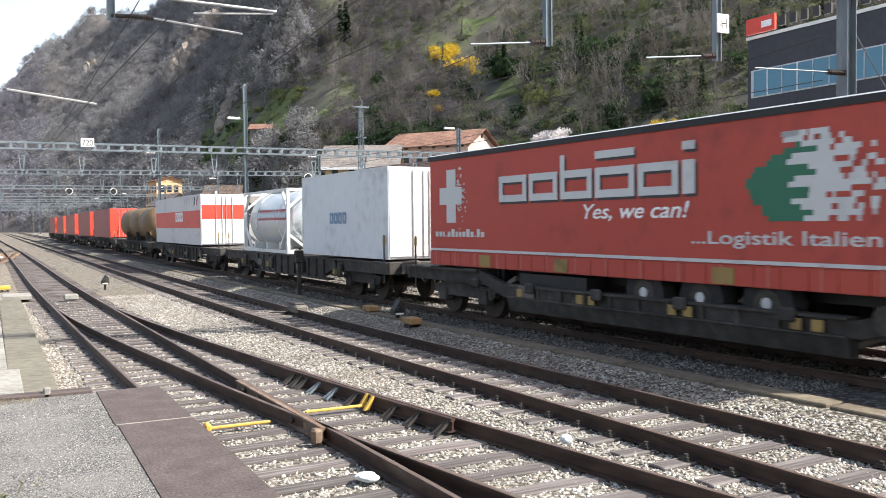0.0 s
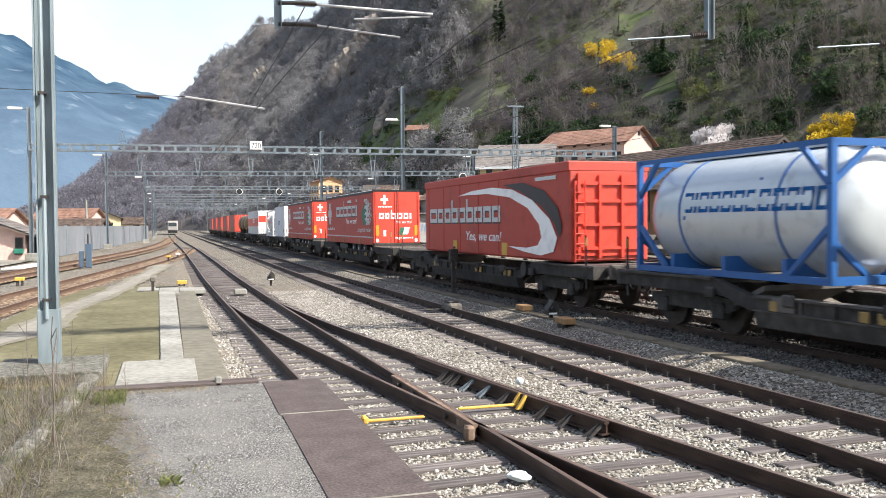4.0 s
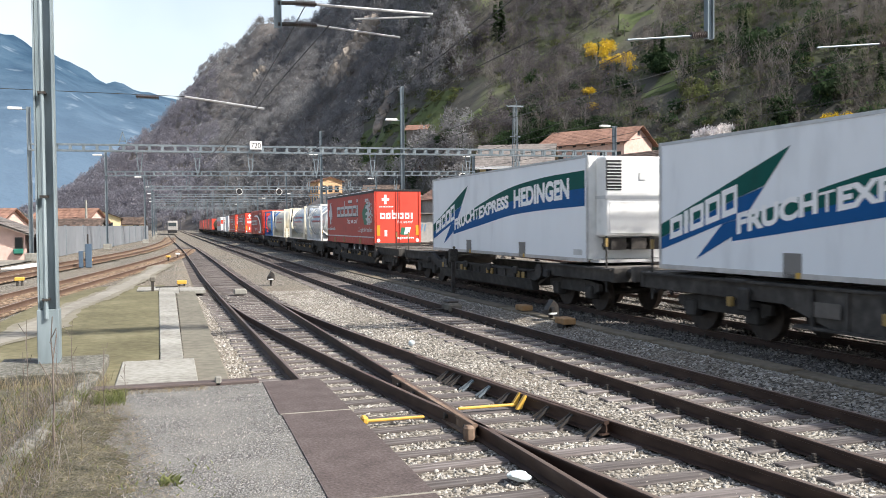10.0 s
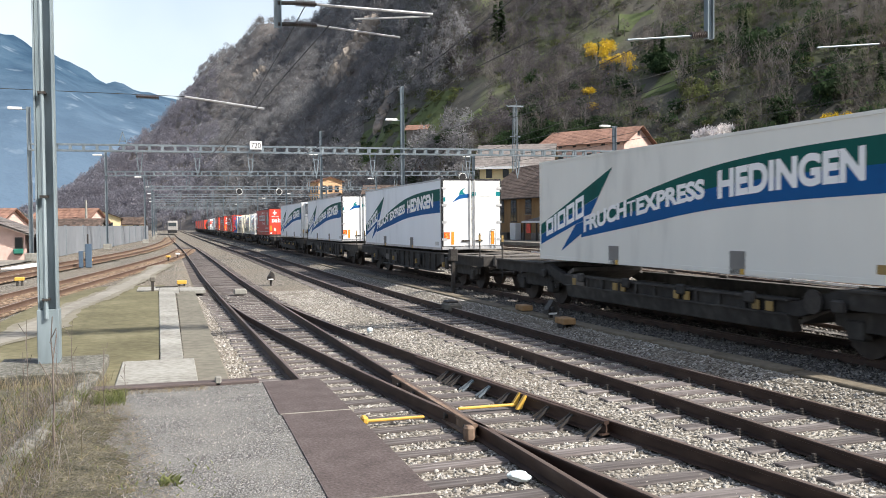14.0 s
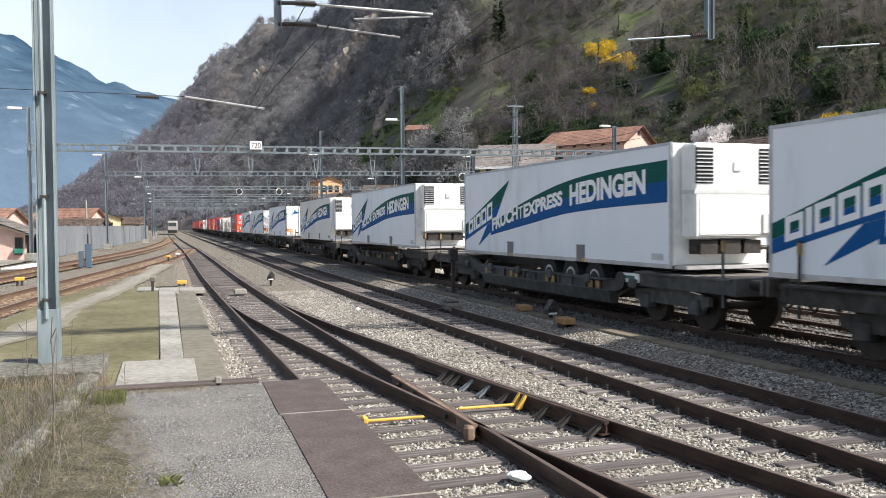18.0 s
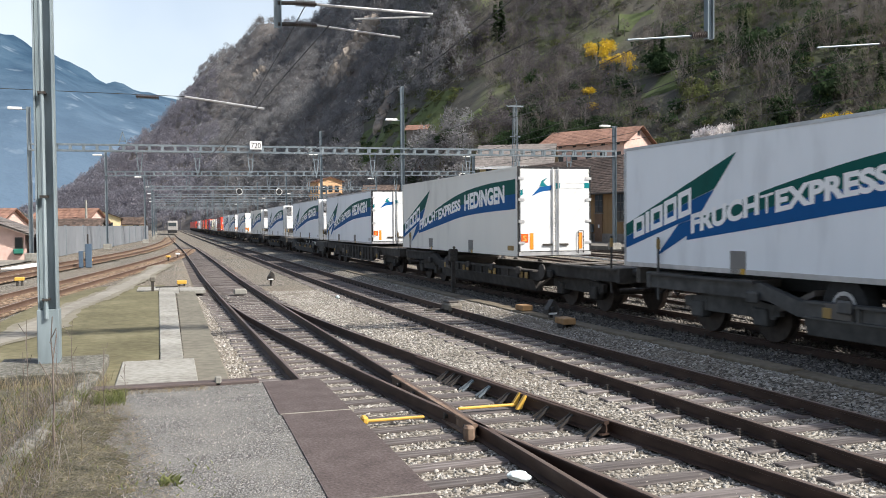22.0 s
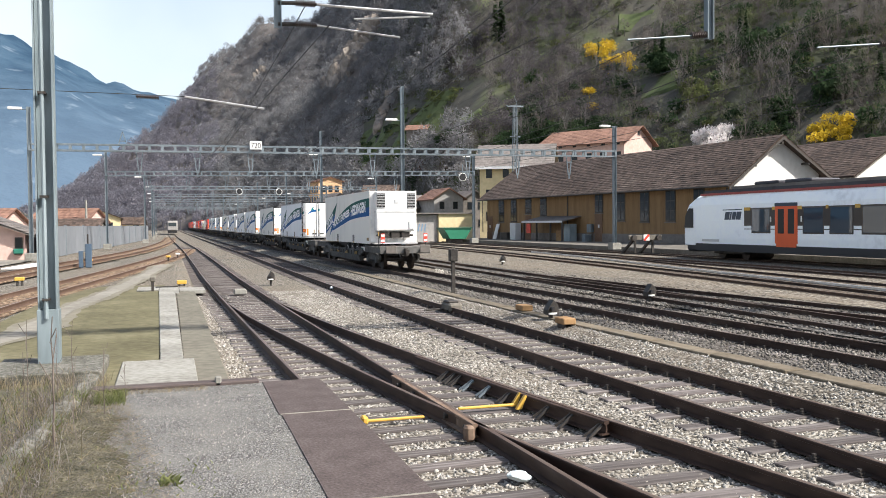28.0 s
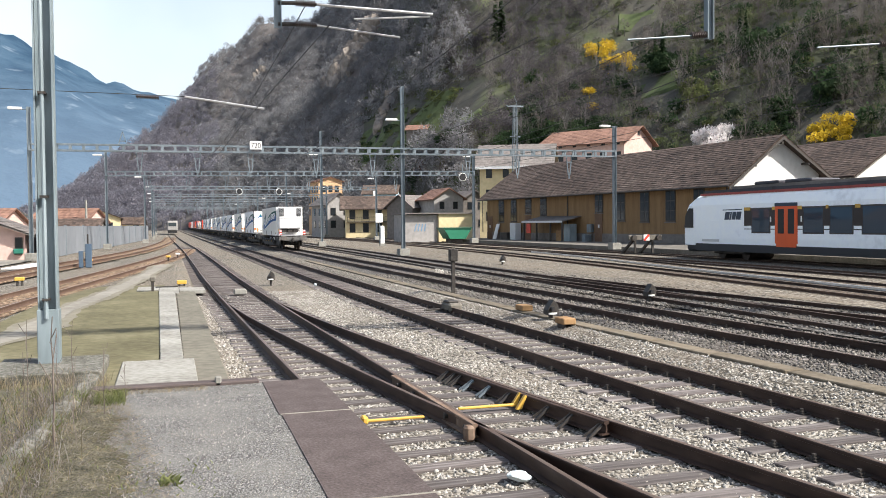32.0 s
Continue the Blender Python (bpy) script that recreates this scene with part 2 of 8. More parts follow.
def sheet_grid(xs, ys, zf):
    bm = bmesh.new()
    rows = [[bm.verts.new((x, y, zf(x, y))) for x in xs] for y in ys]
    for j in range(len(ys) - 1):
        for i in range(len(xs) - 1):
            f = bm.faces.new((rows[j][i], rows[j][i + 1], rows[j + 1][i + 1], rows[j + 1][i]))
            f.smooth = True
    return bm


def raw(name, verts, faces, mat):
    """A mesh straight from arrays; all faces have the same number of corners."""
    me = bpy.data.meshes.new(name)
    verts, faces = np.asarray(verts, np.float32), np.asarray(faces, np.int32)
    n, k = faces.shape
    me.vertices.add(len(verts))
    me.vertices.foreach_set("co", verts.ravel())
    me.loops.add(n * k)
    me.loops.foreach_set("vertex_index", faces.ravel())
    me.polygons.add(n)
    me.polygons.foreach_set("loop_start", np.arange(0, n * k, k, dtype=np.int32))
    me.update(calc_edges=True)
    me.materials.append(mat)
    return me


def lettering(text, height, mat, name="lettering", width=None, depth=0.012, bend=None, shear=0.0, bold=0.0):
    """Letters in the plane x = 0 facing -x, reading towards -y; origin at their lower left. bend(u) lifts them along the line."""
    cu = bpy.data.curves.new(name, "FONT")
    cu.body, cu.size, cu.extrude, cu.offset, cu.shear = text, 1.0, 0.0, bold, shear
    tmp = bpy.data.objects.new(name, cu)
    me = bpy.data.meshes.new_from_object(tmp)
    bpy.data.objects.remove(tmp)
    bpy.data.curves.remove(cu)
    n = len(me.vertices)
    co = np.zeros(n * 3, np.float32)
    me.vertices.foreach_get("co", co)
    co = co.reshape(-1, 3)
    lo, hi = co.min(0), co.max(0)
    sy = height / 0.73
    sx = sy if width is None else width / (hi[0] - lo[0])
    u, v = (co[:, 0] - lo[0]) * sx, co[:, 1] * sy
    if bend is not None:
        v = v + np.array([bend(a) for a in u])
    out = np.stack([np.zeros(n) - depth, -u, v], 1).astype(np.float32)
    me.vertices.foreach_set("co", out.ravel())
    me.materials.clear()
    me.materials.append(mat)
    me.update()
    return me


# ---- plan: lines of the tracks, rail tops at z = 0 or 0.25 ----
def line(*pts):
    """A smooth line x(y) through the points given as (y, x), straight beyond its ends."""
    ys, xs = np.array([p[0] for p in pts], float), np.array([p[1] for p in pts], float)
    m = np.gradient(xs, ys)

    def x(y):
        if y <= ys[0]:
            return xs[0] + m[0] * (y - ys[0])
        if y >= ys[-1]:
            return xs[-1] + m[-1] * (y - ys[-1])
        i = int(np.searchsorted(ys, y)) - 1
        h = ys[i + 1] - ys[i]
        u = (y - ys[i]) / h
        return float((2 * u**3 - 3 * u**2 + 1) * xs[i] + (u**3 - 2 * u**2 + u) * h * m[i] + (3 * u**2 - 2 * u**3) * xs[i + 1] + (u**3 - u**2) * h * m[i + 1])
    return x


UP = 0.055   # rail tops of the main and station tracks
K = 1.09


def farther(xf):
    """A line laid out on the higher plane, moved out to the true level of the rails."""
    return lambda y: K * xf(y / K)


def duct_line(y):
    yy = max(y, 4.0)
    return 10.4 + 1.6 * math.exp(-yy / 18) - 1.6 / 18 * math.exp(-4 / 18) * (min(y, 4.0) - 4)


def train_line(y):
    return K * duct_line(y / K) - 0.10


left_line = line((-10, 3.0), (7, 2.85), (14, 2.68), (25, 2.47), (40, 2.27), (60, 2.2), (95, 2.0), (170, 1.1), (260, 0.7))
right_branch = line((-12, 7.6), (6.3, 4.88), (10.6, 4.2), (16.7, 3.45), (20.7, 3.02), (24.6, 2.68), (29, 2.42))
middle_line = line((-20, 9.0), (7, 7.5), (10, 7.4), (15, 7.2), (22, 7.03), (35, 6.9), (70, 6.85), (130, 6.5), (240, 6.1), (420, 5.4))
fourth_line = farther(line((-10, 13.4), (15, 13.8), (25, 14.0), (45, 14.3), (70, 14.6), (110, 14.9), (260, 15)))
fourth_branch = farther(line((-10, 18.2), (15, 15.95), (24, 15.0), (34, 14.35)))
depot_line = line((10, -7.0), (31, -5.4), (42.5, -3.9), (58, -1.9), (78, 0.3), (100, 1.7))
outer_line = line((15, -12.2), (48, -8.0), (66, -5.8), (85, -3.6), (130, -0.8), (200, 0.2))


def ground_z(x, y):
    """The yard: ballast a little below the rails, main tracks on a higher bed, a made-up verge on the near side."""
    def step(v, a, b):
        u = min(1, max(0, (v - a) / (b - a)))
        return u * u * (3 - 2 * u)
    v = x - duct_line(min(max(y, 0.0), 60.0))
    z = -0.2 + 0.14 * step(v, -2.5, -1.9) - 0.09 * step(v, -1.3, -1.0)
    edge = depot_line(min(max(y, 5), 100))
    verge = 0.16 * step(0.95 - x, 0, 0.15) * (1 - step(y, 60, 90)) * step(x, edge + 1.0, edge + 1.8)
    return z + verge


def graded(a, b, fine_a, fine_b, fine, far):
    out, v = [], a
    while v < b:
        out.append(v)
        d = 0 if fine_a <= v <= fine_b else min(abs(v - fine_a), abs(v - fine_b))
        v += min(fine + d * 0.12, far)
    return out + [b]


gx = sorted(set([round(v, 3) for v in graded(-2600, 2600, -14, 40, 0.9, 220)] + [0.8, 0.87, 0.95, *(round(7.8 + 0.2 * k, 2) for k in range(21))]))
gy = [round(v, 3) for v in graded(-300, 4200, -10, 120, 3.0, 220)]
solid("ground", sheet_grid(gx, gy, ground_z), BALLAST, "stony yard ground with rust dust and weeds", "ground", kind="structure")

RAIL_PROFILE = ((-0.07, -0.172), (0.07, -0.172), (0.07, -0.160), (0.012, -0.145), (0.010, -0.045), (0.034, -0.035), (0.036, -0.008), (0.030, 0.0),
                (-0.030, 0.0), (-0.036, -0.008), (-0.034, -0.035), (-0.010, -0.045), (-0.012, -0.145), (-0.07, -0.160))


def sweep(bm, xf, off, ys, z, prof):
    rings = []
    for y in ys:
        x = xf(y)
        a = math.atan((xf(y + 0.2) - xf(y - 0.2)) / 0.4)
        rings.append([bm.verts.new((x + (off + p[0]) * math.cos(a), y - (off + p[0]) * math.sin(a), z + p[1])) for p in prof])
    n = len(prof)
    for i in range(len(rings) - 1):
        for k in range(n):
            bm.faces.new((rings[i][k], rings[i][(k + 1) % n], rings[i + 1][(k + 1) % n], rings[i + 1][k]))
    bm.faces.new(rings[0])
    bm.faces.new(rings[-1][::-1])
    return bm


def y_steps(a, b):
    out, y = [], a
    while y < b:
        out.append(y)
        y += 1.5 if abs(y) < 45 else 6 if y < 120 else 25
    return out + [b]


rng = random.Random(4)
sleeper_mesh = mesh_of("sleeper", bx(-1.3, 1.3, -0.13, 0.13, -0.30, -0.165, bevel=0.012), SLEEPER)
chair_bm = bmesh.new()
for cx in (-0.7525, 0.7525):
    box(chair_bm, cx - 0.17, cx + 0.17, -0.08, 0.08, -0.165, -0.15)
    for ex in (-0.12, 0.12):
        rod(chair_bm, (cx + ex, 0, -0.15), (cx + ex, 0, -0.095), 0.028, 6)
        box(chair_bm, cx + ex - 0.035, cx + ex + 0.035, -0.05, 0.05, -0.15, -0.125)
chair_mesh = mesh_of("rail_fastening", chair_bm, IRON)


def track(name, label, xf, y0, y1, z, rails=(RAIL, RAIL), pieces_to=45, spacing=0.62, sleepers=True, cuts=((None, None), (None, None)), ext=None):
    t = thing(name, label, "railway track", kind="structure")
    for side, off in ((0, -0.7525), (1, 0.7525)):
        a, b = cuts[side]
        ys = y_steps(y0 if a is None else a, y1 if b is None else b)
        part("rail", sweep(bmesh.new(), xf, off, ys, z, RAIL_PROFILE), rails[side], t)
        hw = 0.035 if rails[side] is SHINE else 0.027
        top = tuple((px, pz + 0.0025) for px, pz in ((-hw, -0.002), (hw, -0.002), (hw, 0.0), (-hw, 0.0)))
        part("rail_head", sweep(bmesh.new(), xf, off, ys, z, top), SHINE if rails[side] is SHINE else RAILTOP, t)
    if not sleepers:
        return t
    y = y0
    far = bmesh.new()
    far_chairs = bmesh.new()
    while y < min(y1, 240):
        a = -math.atan((xf(y + 0.2) - xf(y - 0.2)) / 0.4) + rng.uniform(-0.012, 0.012)
        w = 0.0 if ext is None else ext(y)
        m = Matrix.Translation((xf(y) + w / 2 + rng.uniform(-0.03, 0.03), y + rng.uniform(-0.03, 0.03), z - rng.uniform(0, 0.012))) @ Matrix.Rotation(a, 4, "Z") @ Matrix.Diagonal((1 + w / 2.6, rng.uniform(0.92, 1.08), 1, 1))
        if y < pieces_to and y > 0:
            share("sleeper", sleeper_mesh, t, m)
        elif y < 110:
            box(far, -1.3 * 1, 1.3, -0.13, 0.13, -0.29, -0.165)
            bmesh.ops.transform(far, matrix=m, verts=far.verts[-8:])
        if 0 < y < 40 and w == 0:
            share("rail_fastening", chair_mesh, t, Matrix.Translation((xf(y), y, z)) @ Matrix.Rotation(a, 4, "Z"))
        y += spacing
        far.verts.ensure_lookup_table()
    far_chairs.free()
    if len(far.verts):
        tagged(part("far_sleepers", far, SLEEPER, t), kind="stuff")
    else:
        far.free()
    return t


def box_sleeper_width(y):
    return max(0.0, min(2.6, right_branch(y) - left_line(y))) if y < 31 else 0.0


track("track_1", "rusty siding track with a turnout on old wooden sleepers", left_line, -6, 260, 0.0, (RAIL, RAIL), 34, 0.6, cuts=((13.7, None), (None, None)), ext=box_sleeper_width)
track("track_2", "turnout branch with dark rusty rails", right_branch, -6, 29.3, 0.0, sleepers=False, cuts=((None, 28.2), (None, None)))
track("track_3", "through track on weathered wooden sleepers in pale ballast", middle_line, -6, 420, 0.0, pieces_to=42, spacing=0.63)
track("track_4", "main track on a dark oily ballast bed", train_line, -30, 420, UP, pieces_to=38, spacing=0.63)
track("track_5", "dark main track behind the train", fourth_line, -6, 260, UP, pieces_to=36, spacing=0.66)
track("track_6", "turnout branch of dark rails", fourth_branch, -6, 36, UP, sleepers=False)
STATION = tuple(farther(xf) for xf in (line((-30, 14.7), (19.4, 19.5), (44, 21.9), (80, 24.0), (240, 20)), line((-30, 17.3), (22.3, 22.26), (34.6, 23.6), (52.6, 26.2), (66, 27.3)), line((-30, 24.4), (60, 27.5), (240, 22)), line((-30, 31.4), (60, 31.6), (240, 27.6))))
for n, (xf, end, rails) in enumerate(zip(STATION, (240, 67.6, 240, 240), ((RUSTRAIL, RAIL), (SHINE, RAIL), (RAIL, RUSTRAIL), (RAIL, RAIL)))):
    track(f"track_{7 + n}", "station track with one worn rail, its bright glint painted on" if rails[0] is SHINE else "station track with brown rails", xf, -12, end, UP, rails, pieces_to=0, spacing=0.75)
track("track_11", "rust-brown siding curving away", depot_line, 5, 96, 0.02, (RUSTRAIL, RUSTRAIL), pieces_to=0, sleepers=False)
track("track_12", "rust-brown outer siding", outer_line, 15, 200, 0.06, (RUSTRAIL, RUSTRAIL), pieces_to=0, sleepers=False)

# dark oily beds under the main tracks, darkened further for the train's shade
def strip(xf, w0, w1, y0, y1, z, n=80):
    bm = bmesh.new()
    prev = None
    for i in range(n + 1):
        y = y0 + (y1 - y0) * (i / n) ** 1.6
        a, b = bm.verts.new((xf(y) + w0 + 0.12 * noise.noise((y * 0.9, 1, w0)), y, z)), bm.verts.new((xf(y) + w1 + 0.12 * noise.noise((y * 0.9, 7, w1)), y, z))
        if prev:
            bm.faces.new((prev[0], prev[1], b, a))
        prev = (a, b)
    return bm


solid("ballast_bed", strip(train_line, -2.35, 1.9, -30, 300, UP - 0.174), DARKBALLAST, "oil-stained ballast under the main track, darkened for train shade", "ballast", kind="structure")
solid("ballast_bed", strip(fourth_line, -1.2, 2.0, -10, 260, UP - 0.125), DARKBALLAST, "dark stained ballast between turnout rails", "ballast", kind="structure")
solid("ballast_bed", strip(farther(line((-30, 18.6), (60, 18.8), (240, 15))), -1.75, 15.8, -10, 230, UP - 0.105), stones_material("brown_ballast", ((0.075, 0.063, 0.05), (0.19, 0.165, 0.13), (0.35, 0.325, 0.28)), 9, tint=(0.17, 0.138, 0.10), tint_scale=0.3), "brown ballast of the station tracks", "ballast", kind="structure")
solid("ballast_bed", strip(fourth_line, 1.9, 3.9, -10, 120, UP - 0.118), BALLAST, "pale ballast strip beside the turnout", "ballast", kind="structure")
SOOT = stones_material("dark_brown_ballast", ((0.045, 0.035, 0.028), (0.11, 0.085, 0.065), (0.22, 0.18, 0.14)), 11)
for k, xf in enumerate(STATION):
    solid("ballast_bed", strip(xf, -0.95, 0.95, -12, (200, 65, 200, 200)[k], UP - 0.098 + 0.004 * k), SOOT, "dark brown ballast between the rails", "ballast", kind="structure")
solid("ballast_bed", strip(depot_line, -1.2, 1.2, 5, 100, -0.145), stones_material("rusty_ballast", ((0.12, 0.07, 0.04), (0.26, 0.17, 0.10), (0.40, 0.32, 0.24)), 8), "rust-stained ballast of the siding", "ballast", kind="structure")
solid("ballast_bed", strip(outer_line, -1.2, 1.2, 15, 200, -0.115), bpy.data.materials["rusty_ballast"], "rust-stained ballast of the outer siding", "ballast", kind="structure")


# ---- the goods train ----
def coat(n, c, **k):
    return paint(n, c, **k)


TARP_RED = coat("red_tarpaulin", (0.40, 0.055, 0.035), rough=0.55, dirt=0.25)
RED_DOOR = coat("red_door_paint", (0.62, 0.06, 0.035), rough=0.4, dirt=0.12)
# white walls tinted blue: skylight on their shaded side put into the colour
BOX_WHITE = coat("white_reefer_panel", (0.78, 0.81, 0.84), rough=0.4, dirt=0.14, scale=1.2, stretch=(1, 1, 0.3))
BOX_CREAM = coat("ivory_reefer_panel", (0.74, 0.725, 0.67), rough=0.45, dirt=0.2, scale=1.2, stretch=(1, 1, 0.3))
CREAM = coat("cream_tank_paint", (0.64, 0.60, 0.49), rough=0.4, dirt=0.22)
TANK_WHITE = coat("pale_tank_shell", (0.56, 0.60, 0.62), rough=0.25, dirt=0.2, metal=0.3)
FRAME_WHITE = coat("white_frame", (0.66, 0.66, 0.64), rough=0.45, dirt=0.25)
BLUE = coat("blue_paint", (0.02, 0.10, 0.30), rough=0.4)
DEEPBLUE = coat("print_blue", (0.006, 0.085, 0.26), rough=0.6, spec=0.15)
GREEN = coat("print_green", (0.004, 0.085, 0.072), rough=0.6, spec=0.15)
TREEGREEN = coat("print_tree_green", (0.02, 0.13, 0.075), rough=0.5)
LETTER = coat("print_white", (0.82, 0.82, 0.82), rough=0.45)
LETTERGREY = coat("print_silver", (0.52, 0.53, 0.53), rough=0.45)
SHADE_PRINT = coat("print_black", (0.035, 0.028, 0.03), rough=0.5)
PRINT_RED = coat("print_red", (0.42, 0.06, 0.055), rough=0.45)
PRINT_BLUEGREY = coat("print_blue_grey", (0.14, 0.24, 0.36), rough=0.45)
ORANGE = coat("orange_marker", (0.78, 0.27, 0.02), rough=0.4)
STRIPE = coat("print_stripe", (0.46, 0.13, 0.10), rough=0.5)
ALU = material("aluminium_trim", ((0.42, 0.42, 0.42), (0.62, 0.62, 0.62)), 0.4, 0.6, 5, 0.05)
GRIME = material("grimy_wagon_paint", ((0.022, 0.019, 0.017), (0.044, 0.04, 0.036), (0.085, 0.078, 0.07)), 0.8, 0.0, 4, 0.25, piece=0.3)
WAGONGREY = material("grey_wagon_paint", ((0.038, 0.037, 0.036), (0.075, 0.074, 0.071), (0.116, 0.113, 0.106)), 0.7, 0.0, 4, 0.2, piece=0.2)
POCKET = coat("pocket_grey", (0.19, 0.18, 0.17), rough=0.6, dirt=0.2)
PRINT_TEAL = coat("print_teal", (0.004, 0.17, 0.19), rough=0.6, spec=0.15)
ORANGE_RED = coat("print_orange_red", (0.62, 0.11, 0.02), rough=0.6, spec=0.15)
WAGON = GRIME
WAGONTOP = material("worn_wagon_top", ((0.075, 0.066, 0.058), (0.155, 0.14, 0.125)), 0.8, 0.1, 4, 0.2)
RUBBER = material("tyre_rubber", ((0.012, 0.012, 0.012), (0.03, 0.03, 0.03)), 0.85, 0, 10, 0.2)
WHEEL = material("wheel_steel", ((0.03, 0.023, 0.019), (0.075, 0.06, 0.05)), 0.6, 0.4, 6, 0.1)
CLAMP = coat("ochre_clamp", (0.28, 0.185, 0.06), rough=0.6, dirt=0.5)
BROWN = coat("brown_tank_paint", (0.17, 0.11, 0.055), rough=0.6, dirt=0.4)

PITCH = 18.37
WL = PITCH - 1.3   # length of the frame between headstocks


def wagon(kind, coat_of=None):
    """A container wagon, rail top at z = 0, running along y."""
    pocket = kind == "pocket"
    WAGON = coat_of or GRIME
    w = thing("container_wagon", "pale grey pocket wagon with wavy side sills and a white sign" if coat_of else "grimy black pocket wagon with deep fish-belly side sills" if pocket else "grimy dark flat wagon with riveted side sills", "railway wagon", "wagons of the goods train")
    h = WL / 2
    for sx in (-1, 1):
        if pocket:
            prof = [(-h, 1.06), (-h, 0.80), (-h + 3.6, 0.78), (-h + 4.3, 0.58), (h - 4.3, 0.58), (h - 3.6, 0.78), (h, 0.80), (h, 1.06), (h - 3.4, 1.08), (h - 4.4, 0.82), (-h + 4.4, 0.82), (-h + 3.4, 1.08)]
        else:
            prof = [(-h, 1.06), (-h, 0.78), (-h + 4.2, 0.76), (-h + 5.4, 0.40), (h - 5.4, 0.40), (h - 4.2, 0.76), (h, 0.78), (h, 1.06)]
        a, b = (-1.30, -1.14) if sx < 0 else (1.14, 1.30)
        part("side_sill", pr(prof, "x", a, b), WAGON, w)
        if pocket:
            belly = [(sx * 1.34, 0.58), (sx * 1.26, 0.30), (sx * 1.05, 0.30), (sx * 1.05, 0.58)]
            part("belly_plate", pr(belly, "y", -h + 4.5, h - 4.5), WAGON, w)
            for y in (-3.6, -3.25, -1.2, -0.85, 1.2, 1.55, 3.5):
                xa, xb = (-1.40, -1.36) if sx < 0 else (1.36, 1.40)
                part("strap", bx(xa, xb, y - 0.09, y + 0.09, 0.62, 0.79, bevel=0.01), CLAMP, w)
        flange = bmesh.new()
        x0, x1 = (-1.38, -1.10) if sx < 0 else (1.10, 1.38)
        if pocket:
            box(flange, x0, x1, -h + 4.5, h - 4.5, 0.82, 0.86)
            for e in (-1, 1):
                ya, yb = sorted((e * (h - 3.3), e * h))
                box(flange, x0, x1, ya, yb, 1.06, 1.10)
        else:
            box(flange, x0, x1, -h, h, 1.06, 1.10)
        box(flange, x0, x1, -h + 4.5, h - 4.5, *((0.58, 0.61) if pocket else (0.40, 0.45)))
        part("sill_flange", flange, WAGON, w)
        n = 11
        for i in range(n):
            y = -h + 4.9 + (WL - 9.8) * i / (n - 1)
            rib = bmesh.new()
            xa, xb = (-1.36, -1.30) if sx < 0 else (1.30, 1.36)
            box(rib, xa, xb, y - 0.035, y + 0.035, 0.61 if pocket else 0.45, 0.82 if pocket else 1.06)
            part("rib", rib, WAGON, w)
        for i in range(6 if pocket else 4):
            y = -5.2 + 10.4 * i / (5 if pocket else 3)
            c = bmesh.new()
            xa, xb = (-1.46, -1.36) if sx < 0 else (1.36, 1.46)
            box(c, xa, xb, y - 0.14, y + 0.14, 0.72 if pocket else 0.56, 0.93 if pocket else 0.98, bevel=0.03)
            part("clamp", c, WAGON, w)
            if not pocket:
                part("twist_lock", bx(xa - 0.01, xb, y + 0.30, y + 0.42, 0.62, 0.80, bevel=0.015), CLAMP, w)
    deck = bmesh.new()
    for e in (-1, 1):
        ya, yb = sorted((e * (h - 3.2), e * h))
        for x in (-0.95, -0.32, 0.32, 0.95):
            box(deck, x - 0.09, x + 0.09, ya, yb, 1.0, 1.085)
        for y in (ya + 0.1, (ya + yb) / 2, yb - 0.1):
            box(deck, -1.15, 1.15, y - 0.08, y + 0.08, 0.98, 1.09)
    if not pocket:
        for y in np.linspace(-h + 3.4, h - 3.4, 8):
            box(deck, -1.15, 1.15, y - 0.09, y + 0.09, 0.92, 1.07)
        box(deck, -0.16, 0.16, -h + 3.2, h - 3.2, 0.80, 1.02)
    else:
        box(deck, -1.14, 1.14, -h + 4.6, h - 4.6, 0.46, 0.52)
        for e in (-1, 1):
            ya, yb = sorted((e * (h - 4.5), e * (h - 3.3)))
            prism(deck, [(ya, 0.5 if e < 0 else 1.02), (yb, 1.02 if e < 0 else 0.5), (yb, 0.92 if e < 0 else 0.42), (ya, 0.42 if e < 0 else 0.92)][::1] if e > 0 else [(ya, 1.02), (yb, 0.5), (yb, 0.42), (ya, 0.92)], "x", -1.1, 1.1)
    part("deck_frame", deck, WAGONTOP, w)
    for e in (-1, 1):
        head = bmesh.new()
        box(head, -1.32, 1.32, e * h - 0.08, e * h + 0.08, 0.78, 1.12, bevel=0.015)
        part("headstock", head, WAGON, w)
        for x in (-0.88, 0.88):
            buf = bmesh.new()
            rod(buf, (x, e * h, 1.0), (x, e * (h + 0.36), 1.0), 0.10, 12)
            rod(buf, (x, e * (h + 0.36), 1.0), (x, e * (h + 0.55), 1.0), 0.07, 12)
            part("buffer", buf, IRON, w)
            part("buffer_plate", bx(x - 0.27, x + 0.27, min(e * (h + 0.55), e * (h + 0.61)), max(e * (h + 0.55), e * (h + 0.61)), 0.83, 1.17, bevel=0.02), WAGONTOP, w)
        hook = bmesh.new()
        box(hook, -0.05, 0.05, *sorted((e * h, e * (h + 0.34))), 0.92, 1.04)
        for k in range(3):
            box(hook, -0.09, 0.09, *sorted((e * (h + 0.2 + 0.12 * k), e * (h + 0.26 + 0.12 * k))), 0.66 + 0.05 * k, 0.98)
